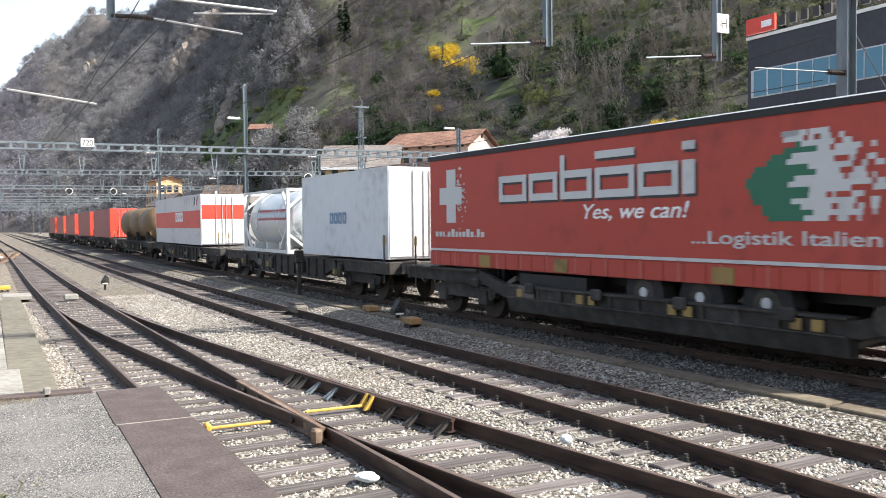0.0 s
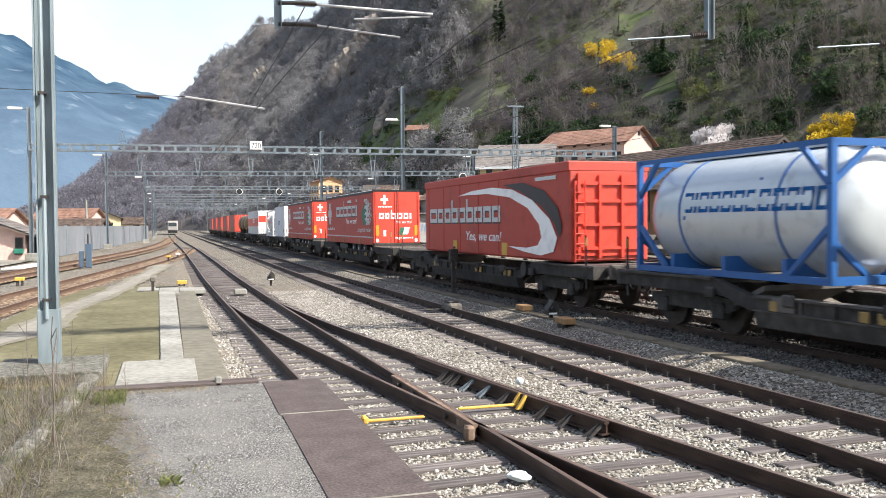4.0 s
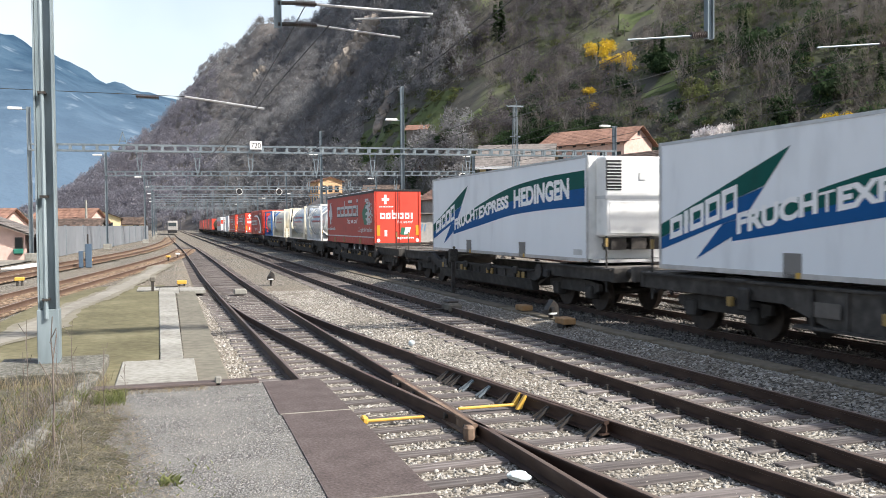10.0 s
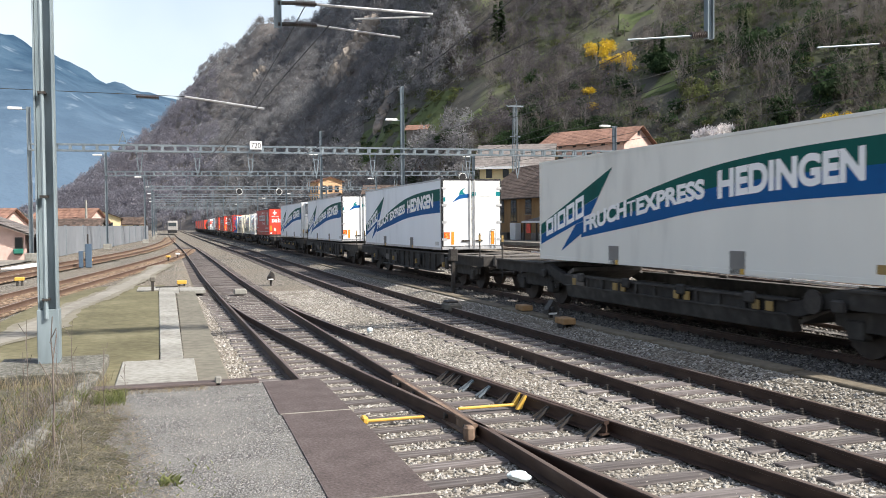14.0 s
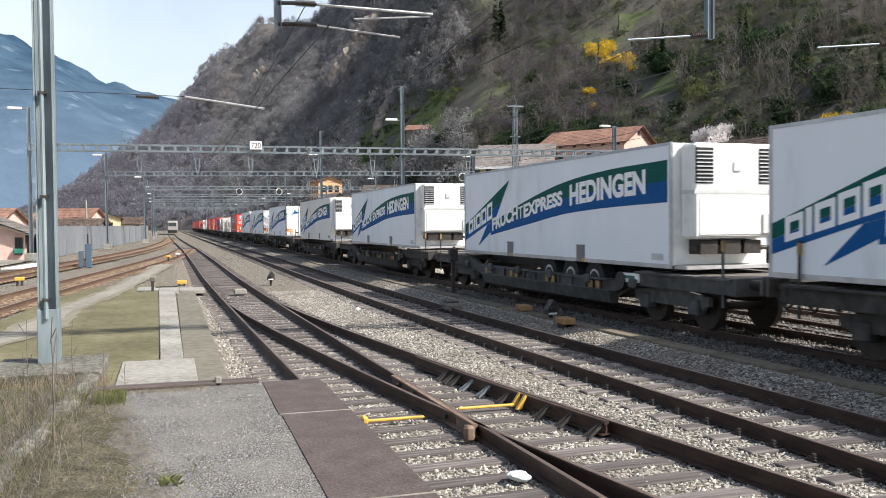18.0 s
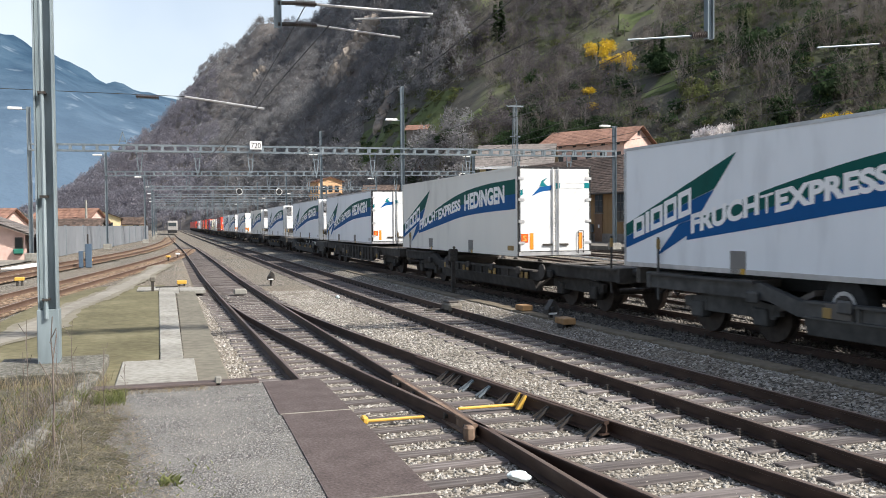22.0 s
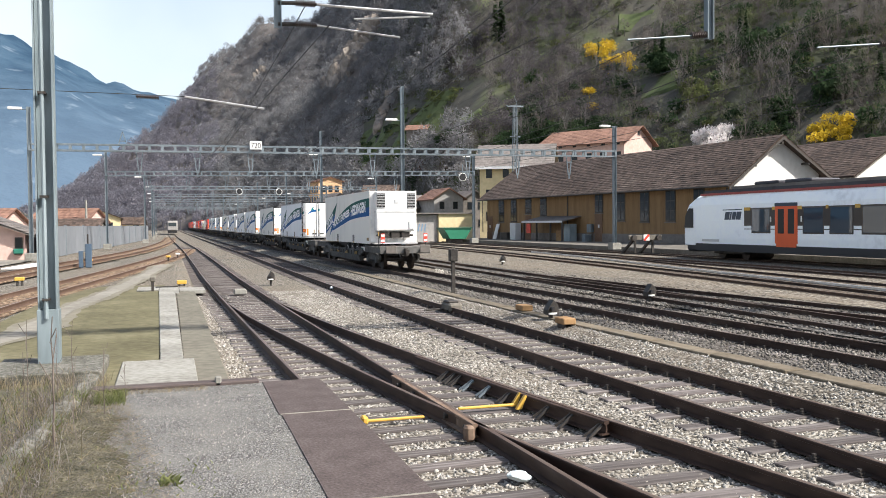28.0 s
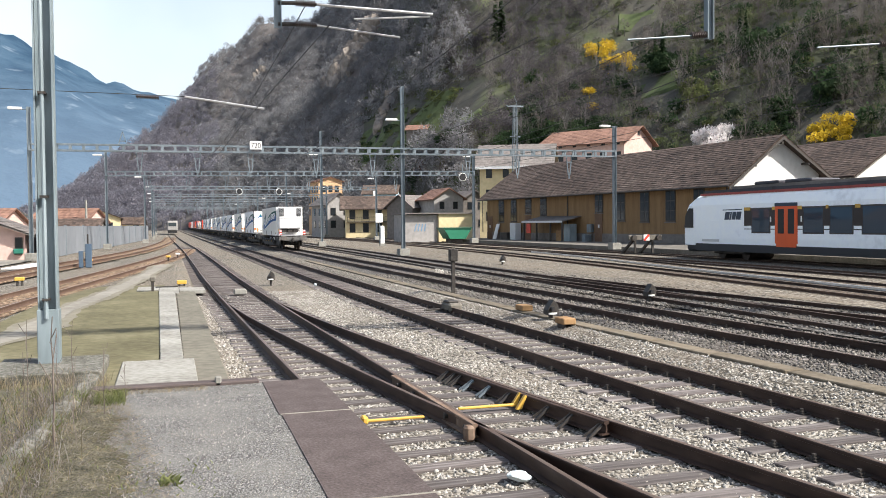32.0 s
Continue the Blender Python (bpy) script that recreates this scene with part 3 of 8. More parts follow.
        for x in (-0.35, 0.4):
            hs_ = rd((x, e * h, 0.86), (x * 0.8, e * (h + 0.3), 0.55), 0.025, 6)
            rod(hs_, (x * 0.8, e * (h + 0.3), 0.55), (x * 0.7, e * (h + 0.5), 0.7), 0.025, 6)
            part("brake_hose", hs_, BLACK, w)
        part("coupling", hook, IRON, w)
        hand = part("hand_post", bx(-1.30, -1.27, e * (h - 0.32) - 0.025, e * (h - 0.32) + 0.025, 0.55, 1.85), WAGON, w)
        part("grip", bx(-1.315, -1.255, e * (h - 0.32) - 0.028, e * (h - 0.32) + 0.028, 1.6, 1.8), CLAMP, hand)
        for d0, d1 in ((1.1, 0.1), (3.2, 2.7)):
            ya, yb = sorted((e * (h - d0), e * (h - d1)))
            part("deck_plate", bx(-1.3, 1.3, ya, yb, 1.09, 1.115), WAGONTOP, w)
        bogie = bmesh.new()
        by = e * (h - 2.35)
        for x in (-1.04, 1.04):
            prism(bogie, [(by - 1.35, 0.50), (by - 1.35, 0.68), (by - 0.6, 0.76), (by - 0.4, 0.88), (by + 0.4, 0.88), (by + 0.6, 0.76), (by + 1.35, 0.68), (by + 1.35, 0.50), (by + 0.55, 0.44), (by - 0.55, 0.44)], "x", x - 0.06, x + 0.06)
            for wy in (by - 0.9, by + 0.9):
                box(bogie, x - 0.13, x + 0.13, wy - 0.17, wy + 0.17, 0.30, 0.62, bevel=0.03)
                for sy in (-0.24, 0.24):
                    rod(bogie, (x, wy + sy, 0.44), (x, wy + sy, 0.70), 0.075, 8)
        box(bogie, -1.0, 1.0, by - 0.22, by + 0.22, 0.60, 0.95)
        bog = part("bogie", bogie, WAGON, w)
        for wy in (by - 0.9, by + 0.9):
            for x in (-0.75, 0.75):
                wh = bmesh.new()
                rod(wh, (x - 0.065, wy, 0.46), (x + 0.065, wy, 0.46), 0.46, 24)
                s = 1 if x > 0 else -1
                rod(wh, (x - s * 0.065, wy, 0.46), (x - s * 0.10, wy, 0.46), 0.49, 24)
                rod(wh, (x + s * 0.065, wy, 0.46), (x + s * 0.20, wy, 0.46), 0.10, 12)
                part("wheel", wh, WHEEL, bog)
            part("axle", rd((-0.7, wy, 0.46), (0.7, wy, 0.46), 0.08, 8), IRON, bog)
    tank = bmesh.new()
    rod(tank, (-0.55, -1.0, 0.66), (-0.55, 0.4, 0.66), 0.16, 12)
    box(tank, -0.9, -0.3, 0.9, 1.9, 0.55, 0.8)
    part("brake_gear", tank, WAGON, w)
    sign = bx(-1.385, -1.375, 3.0, 3.55, 0.62, 0.86)
    part("data_plate", sign, WAGONTOP, w)
    if coat_of:
        part("sign_plate", bx(-1.345, -1.302, -5.35, -4.45, 0.84, 1.04), LETTER, w)
        part("sign_bars", bx(-1.349, -1.344, -5.2, -4.6, 0.92, 0.99), TREEGREEN, w)
    part("brake_wheel", rd((-1.40, -h + 3.9, 0.86), (-1.36, -h + 3.9, 0.86), 0.20, 16), IRON, w)
    return w


def on_side(me, name, parent, y, z, label="", x=-1.27):
    """Flat print on the near side wall; y, z of its lower left corner."""
    ob = new(name, me)
    ob.parent = parent
    ob.matrix_basis = Matrix.Translation((x, y, z))
    if label:
        tagged(ob, label)
    return ob


def print_poly(name, pts, mat, parent, x=-1.262, label=""):
    """A flat printed shape on the near side wall; pts are (y, z)."""
    bm = bmesh.new()
    bm.faces.new([bm.verts.new((x, p[0], p[1])) for p in pts])
    return part(name, bm, mat, parent, label)


def print_end(name, pts, mat, parent, y, label=""):
    """A flat printed shape on an end wall; pts are (x, z)."""
    bm = bmesh.new()
    bm.faces.new([bm.verts.new((p[0], y, p[1])) for p in pts])
    return part(name, bm, mat, parent, label)


def rect(a, b, c, d):
    return [(a, c), (b, c), (b, d), (a, d)]


def block_word(name, parent, y, z, h, widths, mat, gap=0.12, shade=None, tall=(), x=-1.262, thick=0.26, dots=()):
    """A brand word as plain block shapes: hollow blocks in its colour, one a letter, some of them taller."""
    yy = y
    for i, w in enumerate(widths):
        top = h * (1.55 if i in tall else 1.0)
        t = thick * h
        frames = [(yy, yy - t, 0, top), (yy - t, yy - w + t, 0, t), (yy - w + t, yy - w, 0, h), (yy - t, yy - w + t, h - t, h)] if w > 2.2 * t else [(yy, yy - w, 0, top)]
        if i in dots:
            frames.append((yy, yy - w, h * 1.30, h * 1.55))
        bm = bmesh.new()
        for a, b, c, d in frames:
            bm.faces.new([bm.verts.new((x, p, z + q)) for p, q in ((a, c), (b, c), (b, d), (a, d))])
        bmesh.ops.remove_doubles(bm, verts=bm.verts, dist=0.0005)
        if shade:
            bs = bm.copy()
            for v in bs.verts:
                v.co += Vector((0.002, -0.05, -0.05))
        ob = part(name, bm, mat, parent)
        if shade:
            part("shade_print", bs, shade, ob)
        yy -= w + gap


def tree_print(parent, y, z, w, h, mat_a, mat_b, x=-1.262, seed=1):
    """A ragged tree print: a green half and a white half, close in the middle and broken into dashes at the rims."""
    r = random.Random(seed)
    green, white = bmesh.new(), bmesh.new()
    rows = 16
    for i in range(rows):
        u = (i + 0.5) / rows
        lo = 0.5 - 0.5 * math.sin(math.pi * min(1, u + 0.12)) ** 0.55 + r.uniform(0, 0.07)
        hi = 0.5 + 0.5 * math.sin(math.pi * min(1, u * 0.8 + 0.2)) ** 0.4 - r.uniform(0, 0.10)
        mid = 0.42 + 0.10 * math.sin(i * 1.7) + r.uniform(-0.05, 0.05)
        z0_, z1_ = z + h * i / rows, z + h * (i + 1) / rows
        def dash(bm, a, b, dx, s0=z0_, s1=z1_):
            bm.faces.new([bm.verts.new((x + dx, y - w * q, s)) for q, s in ((a, s0), (b, s0), (b, s1), (a, s1))])
        dash(green, lo, 0.56, 0.0)
        dash(white, mid, hi - 0.34, -0.002)
        a = hi - 0.34
        while a < hi:
            b = a + r.uniform(0.02, 0.06)
            if r.random() < 0.95 - 0.6 * (a - hi + 0.34) / 0.34:
                dash(white, a, b, -0.002)
            a = b
    for bm, mat in ((green, mat_a), (white, mat_b)):
        tagged(part("tree_print", bm, mat, parent), kind="stuff")


def trailer(kind):
    """A tarpaulin semi-trailer without its tractor, floor at z = 1.15 over the rails."""
    L, h0, h1 = 12.5, 1.16, 3.80
    t = thing("semi_trailer", "red tarpaulin semi-trailer with silver block lettering and a white stripe", "semi-trailer", "trailers on the train")
    h = L / 2
    part("tarpaulin", bx(-1.25, 1.25, -h + 0.06, h - 0.05, h0 + 0.32, h1 - 0.10, bevel=0.02), TARP_RED, t)
    n = 26
    seg = (L - 0.2) / n
    board = mesh_of("side_board", bx(-0.012, 0.012, 0.01, seg - 0.01, 0, 0.31, bevel=0.008), TARP_RED)
    for i in range(n):
        share("side_board", board, t, Matrix.Translation((-1.262, -h + 0.1 + seg * i, h0)))
    part("side_board", bx(1.25, 1.275, -h + 0.1, h - 0.1, h0, h0 + 0.31), TARP_RED, t)
    part("floor", bx(-1.25, 1.25, -h + 0.06, h - 0.05, h0 + 0.02, h0 + 0.33), TARP_RED, t)
    for i in range(14):
        y = -h + 0.4 + (L - 0.8) * i / 13
        part("strap", bx(-1.285, -1.275, y - 0.02, y + 0.02, h0 + 0.02, h0 + 0.36), STRIPE, t)
    part("white_stripe", bx(-1.282, -1.262, -h + 0.1, h - 0.1, h0 + 0.345, h0 + 0.40), LETTERGREY, t)
    roof = bmesh.new()
    for x in (-1.28, 1.24):
        box(roof, x, x + 0.04, -h, h, h1 - 0.13, h1 - 0.02)
    part("cant_rail", roof, BLACK, t)
    top = bmesh.new()
    prism(top, [(-1.27, h1 - 0.04), (1.27, h1 - 0.04), (1.2, h1 + 0.01), (0, h1 + 0.03), (-1.2, h1 + 0.01)], "y", -h + 0.02, h - 0.02)
    part("roof_tarpaulin", top, LETTERGREY, t)
    door = bmesh.new()
    box(door, -1.25, -0.01, -h - 0.03, -h + 0.05, h0 + 0.1, h1 - 0.06, bevel=0.01)
    part("rear_door", door, RED_DOOR, t)
    part("rear_door", bx(0.01, 1.25, -h - 0.03, -h + 0.05, h0 + 0.1, h1 - 0.06, bevel=0.01), RED_DOOR, t)
    part("rear_header", bx(-1.28, 1.28, -h - 0.045, -h + 0.03, h1 - 0.08, h1 + 0.02), BLACK, t)
    part("bumper", bx(-1.24, 1.24, -h - 0.06, -h + 0.06, h0 - 0.10, h0 + 0.09, bevel=0.02), IRON, t)
    for x in (-1.05, 1.05):
        part("marker", bx(x - 0.09, x + 0.09, -h - 0.045, -h - 0.031, h0 + 0.45, h0 + 0.95), ORANGE, t)
        part("tail_disc", rd((x, -h - 0.045, h0 + 0.22), (x, -h - 0.031, h0 + 0.22), 0.09, 14), LETTER, t)
    part("cross", bx(-0.72, -0.60, -h - 0.040, -h - 0.032, h0 + 1.95, h0 + 2.40), LETTER, t)
    part("cross", bx(-0.86, -0.46, -h - 0.043, -h - 0.033, h0 + 2.12, h0 + 2.24), LETTER, t)
    part("label_plate", bx(-0.72, -0.58, -h - 0.040, -h - 0.032, h0 + 0.42, h0 + 0.72), LETTER, t)
    part("label_plate", rd((0.12, -h - 0.042, h0 + 0.3), (0.12, -h - 0.032, h0 + 0.3), 0.05, 12), LETTER, t)
    part("seam", bx(-0.012, 0.012, -h - 0.034, -h + 0.02, h0 + 0.1, h1 - 0.08), SHADE_PRINT, t)
    for k in range(9):
        part("bar_print", bx(-0.98 + 0.085 * k, -0.93 + 0.085 * k, -h - 0.040, -h - 0.032, h0 + 1.80, h0 + 1.86), LETTER, t)
    for k in range(10):
        part("bar_print", bx(-0.1 + 0.1 * k, -0.03 + 0.1 * k, -h - 0.040, -h - 0.032, h0 + 0.30, h0 + 0.37), LETTER, t)
    for x in (-1.14, -0.10, 0.10, 1.14):
        part("lock_rod", rd((x, -h - 0.05, h0 + 0.12), (x, -h - 0.05, h1 - 0.1), 0.014, 6), RED_DOOR, t)
    # word on the doors as blocks
    for k, (a, b) in enumerate(((-0.95, -0.68), (-0.62, -0.40), (-0.32, -0.06), (0.02, 0.30), (0.38, 0.62), (0.70, 0.80))):
        bm = bmesh.new()
        for c, d in ((1.25, 1.34), (1.45, 1.54)):
            bm.faces.new([bm.verts.new((p, -h - 0.036, h0 + q)) for p, q in rect(a, b, c, d)])
        for e, g in ((a, a + 0.07), (b - 0.07, b)):
            bm.faces.new([bm.verts.new((p, -h - 0.038, h0 + q)) for p, q in rect(e, g, 1.25, 1.68 if k == 2 and e == a else 1.54)])
        bmesh.ops.remove_doubles(bm, verts=bm.verts, dist=0.003)
        part("door_word", bm, LETTER, t)
    ob = new("lettering", lettering("Yes, we can!", 0.14, LETTER, width=0.85))
    ob.parent, ob.matrix_basis = t, Matrix.Translation((-0.05, -h - 0.03, h0 + 1.04)) @ Matrix.Rotation(math.pi / 2, 4, "Z")
    print_end("tree_print", [(0.1, h0 + 0.5), (0.5, h0 + 0.45), (0.62, h0 + 0.8), (0.2, h0 + 0.85)], TREEGREEN, t, -h - 0.037)
    print_end("tree_print", [(0.32, h0 + 0.5), (0.6, h0 + 0.5), (0.7, h0 + 0.84), (0.42, h0 + 0.86)], LETTER, t, -h - 0.040)
    # long side
    cross = h - 1.12
    print_poly("cross", rect(cross + 0.23, cross - 0.20, 2.17, 3.42), LETTERGREY, t)
    print_poly("cross", rect(cross + 0.56, cross - 0.48, 2.60, 3.00), LETTERGREY, t, x=-1.2635)
    r = random.Random(3)
    bm = bmesh.new()
    for k in range(60):
        y, z, s = cross - 0.24 - abs(r.gauss(0, 0.20)), 2.8 + r.gauss(0, 0.36), r.uniform(0.02, 0.06)
        bm.faces.new([bm.verts.new((-1.2618, p, q)) for p, q in rect(y, y - s, z, z + s)])
    tagged(part("spatter", bm, LETTERGREY, t), kind="stuff")
    block_word("word_block", t, h - 3.16, 2.60, 0.55, (1.02, 0.96, 0.96, 1.06, 0.96, 0.28), LETTERGREY, 0.09, SHADE_PRINT, tall=(2,), thick=0.26, dots=(3, 5))
    on_side(lettering("Yes, we can!", 0.28, LETTER, width=2.7, shear=0.25, bold=0.01), "lettering", t, h - 6.03, 2.22, x=-1.255)
    on_side(lettering("...Logistik Italien", 0.21, LETTERGREY, width=3.3, bold=0.01), "lettering", t, h - 8.78, 1.80, x=-1.255)
    yb, r6 = h - 0.35, random.Random(6)
    for k in range(14):
        wb = 0.05 if k in (3, 11) else r6.uniform(0.09, 0.15)
        print_poly("bar_print", rect(yb, yb - wb, 1.84, 1.88 if k in (3, 11) else r6.choice((1.96, 1.96, 2.02))), LETTERGREY, t)
        yb -= wb + 0.045
    tree_print(t, h - 9.85, 2.14, 2.35, 1.28, TREEGREEN, LETTERGREY)
    for y in (h - 2.6, 0.9, 0.0 - 3.2):
        part("lift_plate", bx(-1.292, -1.276, y - 0.22, y + 0.22, h0 + 0.02, h0 + 0.28), CLAMP, t)
    for k in range(3):
        y = -h + 2.3 + 1.31 * k
        for x in (-1.0, 1.0):
            wh = bmesh.new()
            rod(wh, (x - 0.17, y, 0.90), (x + 0.17, y, 0.90), 0.46, 22)
            tyre = part("wheel", wh, RUBBER, t)
            s = -1 if x < 0 else 1
            part("rim", rd((x + s * 0.17, y, 0.90), (x + s * 0.18, y, 0.90), 0.25, 16), IRON, tyre)
            part("hub", rd((x + s * 0.18, y, 0.93), (x + s * 0.20, y, 0.93), 0.09, 12), LETTERGREY, tyre)
    under = bmesh.new()
    for x in (-0.5, 0.5):
        box(under, x - 0.07, x + 0.07, -h + 0.3, h - 0.5, 0.95, h0)
    for y in (h - 2.6, h - 2.8):
        for x in (-0.85, 0.85):
            box(under, x - 0.06, x + 0.06, y - 0.06, y + 0.06, 0.6, h0)
    box(under, -1.2, -0.7, 0.2, 2.4, 0.72, 1.1)
    part("chassis", under, BLACK, t)
    return t


def hull(x0, x1, y0, y1, z0, z1, mat, parent, name="box_body", bevel=0.03):
    return part(name, bx(x0, x1, y0, y1, z0, z1, bevel=bevel), mat, parent)


def reefer(rear, wall, wheels=False):
    """An insulated swap body with a blue and green arrow band; rear: a cooling unit or double doors at the back."""
    L, z0, z1 = 12.2, 1.20, 3.78
    h = L / 2
    c = thing("reefer_swap_body", "white insulated swap body with green and blue arrow band" if wall is BOX_WHITE else "ivory insulated swap body, faintly soiled, with green and blue arrow band",
              "container", "insulated swap bodies on the train")
    hull(-1.26, 1.26, -h + 0.04, h - 0.03, z0 + 0.05, z1, wall, c)
    trim = bmesh.new()
    for x in (-1.275, 1.245):
        box(trim, x, x + 0.03, -h, h, z0, z0 + 0.09)
        box(trim, x, x + 0.03, -h, h, z1 - 0.05, z1 + 0.012)
        for y in (-h, h - 0.07):
            box(trim, x - 0.004, x + 0.034, y, y + 0.07, z0, z1 + 0.016)
    part("edge_trim", trim, ALU if wall is BOX_WHITE else BOX_CREAM, c)
    if wheels:
        for k in range(3):
            y = -h + 3.4 + 1.25 * k
            for x in (-1.0, 1.0):
                tyre = part("wheel", rd((x - 0.17, y, 0.80), (x + 0.17, y, 0.80), 0.46, 22), RUBBER, c)
                e = -1 if x < 0 else 1
                part("rim", rd((x + e * 0.17, y, 0.80), (x + e * 0.18, y, 0.80), 0.25, 18), ALU, tyre)
                part("hub", rd((x + e * 0.18, y, 0.80), (x + e * 0.20, y, 0.80), 0.19, 14), IRON, tyre)
        part("axle_frame", bx(-0.6, 0.6, -h + 2.6, h - 1.0, 0.92, z0 + 0.04), BLACK, c)
    hp = h + 0.17
    # band: a rising arc from the arrow to the rear, green above, blue below
    US = (2.85, 5.33, 7.51, 9.7, 11.95)
    top_z = line(*zip(US, (2.24, 2.82, 3.19, 3.37, 3.43)))
    low_z = line(*zip(US, (1.84, 2.13, 2.38, 2.50, 2.56)))
    base_z = line((2.6, 1.92), (4.5, 2.23), (6.0, 2.43), (7.5, 2.57), (9.5, 2.67), (11.2, 2.70))
    for name, mat, lo, hi in (("green_band", GREEN, 0.5, 1.0), ("blue_band", DEEPBLUE, 0.0, 0.5)):
        bm = bmesh.new()
        prev = None
        for i in range(31):
            u = 2.48 + (L + 0.02 - 2.48) * i / 30
            zl, zt = low_z(u), top_z(u)
            a, b = bm.verts.new((-1.2665, hp - u, zl + (zt - zl) * lo)), bm.verts.new((-1.2665, hp - u, zl + (zt - zl) * hi))
            if prev:
                bm.faces.new((prev[0], prev[1], b, a))
            prev = (a, b)
        part(name, bm, mat, c)
    def shape(name, pts, mat, x):
        print_poly(name, [(min(hp - p, h - 0.05), q) for p, q in pts], mat, c, x=x)
    shape("green_arrow", [(0.08, 1.84), (0.08, 2.11), (3.98, 3.43), (3.35, 2.78), (2.6, 2.58)], GREEN, -1.2675)
    shape("blue_arrow", [(0.08, 1.59), (0.08, 1.835), (2.6, 2.575), (3.35, 2.77), (2.85, 2.25), (2.2, 2.12)], DEEPBLUE, -1.2675)
    shape("blue_arrow", [(1.40, 1.43), (2.2, 2.115), (2.85, 2.245), (3.12, 2.15)], DEEPBLUE, -1.2680)
    # the name as slanted blocks, one a letter
    u = 0.55
    for w in (0.44, 0.16, 0.46, 0.46, 0.46):
        bm = bmesh.new()
        z, hh, s, t = 1.80 + 0.25 * (u - 0.55), 0.42 + 0.06 * (u - 0.55), 0.25, 0.115
        def quad(a, b, lo, up):
            bm.faces.new([bm.verts.new((-1.270, hp - u - p, z + p * s + q)) for p, q in ((a, lo), (b, lo), (b, up), (a, up))])
        if w < 0.2:
            quad(0, w - 0.02, 0, hh)
        else:
            quad(0, t, 0, hh)
            quad(t, w - 0.02, 0, t)
            quad(t, w - 0.02, hh - t, hh)
            quad(w - t, w - 0.02, t, hh - t)
        bmesh.ops.remove_doubles(bm, verts=bm.verts, dist=0.0005)
        part("word_block", bm, LETTER, c)
        u += w + 0.03
    def place(text, u0, width, height):
        me = lettering(text, height, LETTER, width=width, bend=lambda a: base_z(u0 + a) - base_z(u0) + 0.02 * a, bold=0.0 if text == "T" else 0.046)
        on_side(me, "lettering", c, hp - u0, base_z(u0) + 0.02, x=-1.262)
    place("FRUCH", 2.62, 1.98, 0.36)
    place("T", 4.63, 0.34, 0.36)
    place("EXPRESS", 5.01, 2.44, 0.36)
    place("HEDINGEN", 7.85, 3.55, 0.50)
    for u in (3.86, 8.25):
        y = h - u
        sp = part("side_pocket", bx(-1.275, -1.255, y - 0.21, y + 0.21, z0 + 0.0, z0 + 0.42), POCKET, c)
        part("pocket_rim", bx(-1.280, -1.262, y - 0.21, y + 0.21, z0 + 0.38, z0 + 0.42), POCKET, sp)
        part("yellow_catch", bx(-1.290, -1.262, y - 0.20, y - 0.10, z0 + 0.0, z0 + 0.10), YELLOW, sp)
    part("data_label", bx(-1.272, -1.262, -h + 0.3, -h + 0.75, z0 + 0.16, z0 + 0.30), CLAMP if wall is BOX_CREAM else LETTERGREY, c)
    if rear == "unit":
        part("bulkhead", bx(-1.24, 1.24, -h - 0.02, -h + 0.05, z0 + 0.08, z1 - 0.02), WHITE, c)
        u = part("cooling_unit", bx(-1.05, 1.05, -h - 0.52, -h - 0.02, z0 + 0.62, z1 - 0.04, bevel=0.05), WHITE, c)
        part("unit_band", bx(-1.06, 1.06, -h - 0.53, -h - 0.04, z0 + 1.52, z0 + 1.60), LETTERGREY, c)
        for x in (-0.80, 0.84):
            g = part("grille", bx(x - 0.22, x + 0.22, -h - 0.532, -h - 0.5, z1 - 0.85, z1 - 0.14), BLACK, u)
            for k in range(9):
                part("louvre", bx(x - 0.21, x + 0.21, -h - 0.552, -h - 0.525, z1 - 0.83 + 0.076 * k, z1 - 0.805 + 0.076 * k), ALU, g)
        part("display", bx(-0.06, 0.14, -h - 0.545, -h - 0.52, z1 - 0.60, z1 - 0.42), LETTERGREY, u)
        part("lower_panel", bx(-0.95, 0.95, -h - 0.535, -h - 0.5, z0 + 0.68, z0 + 1.46, bevel=0.02), WHITE, u)
        part("control_box", bx(0.70, 0.94, -h - 0.57, -h - 0.53, z0 + 0.72, z0 + 1.10), LETTERGREY, u)
        low = bmesh.new()
        for x in (-0.6, 0.0, 0.55):
            box(low, x - 0.22, x + 0.22, -h - 0.42, -h - 0.02, z0 + 0.30, z0 + 0.58)
        rod(low, (-1.0, -h - 0.3, z0 + 0.42), (1.0, -h - 0.3, z0 + 0.42), 0.05, 8)
        part("unit_machinery", low, IRON, c)
        part("rear_step", bx(-1.2, 1.2, -h - 0.45, -h, z0, z0 + 0.07), ALU, c)
    else:
        part("rear_frame", bx(-1.27, 1.27, -h - 0.03, -h + 0.04, z0, z1 + 0.01), BLACK, c)
        for x0, x1 in ((-1.2, -0.015), (0.015, 1.2)):
            part("rear_door", bx(x0, x1, -h - 0.06, -h - 0.01, z0 + 0.14, z1 - 0.06, bevel=0.015), WHITE, c)
        part("sill", bx(-1.25, 1.25, -h - 0.07, -h + 0.02, z0 + 0.02, z0 + 0.12), ALU, c)
        for x in (-0.10, 0.10):
            part("lock_rod", rd((x, -h - 0.09, z0 + 0.05), (x, -h - 0.09, z1 - 0.02), 0.022, 8), ALU, c)
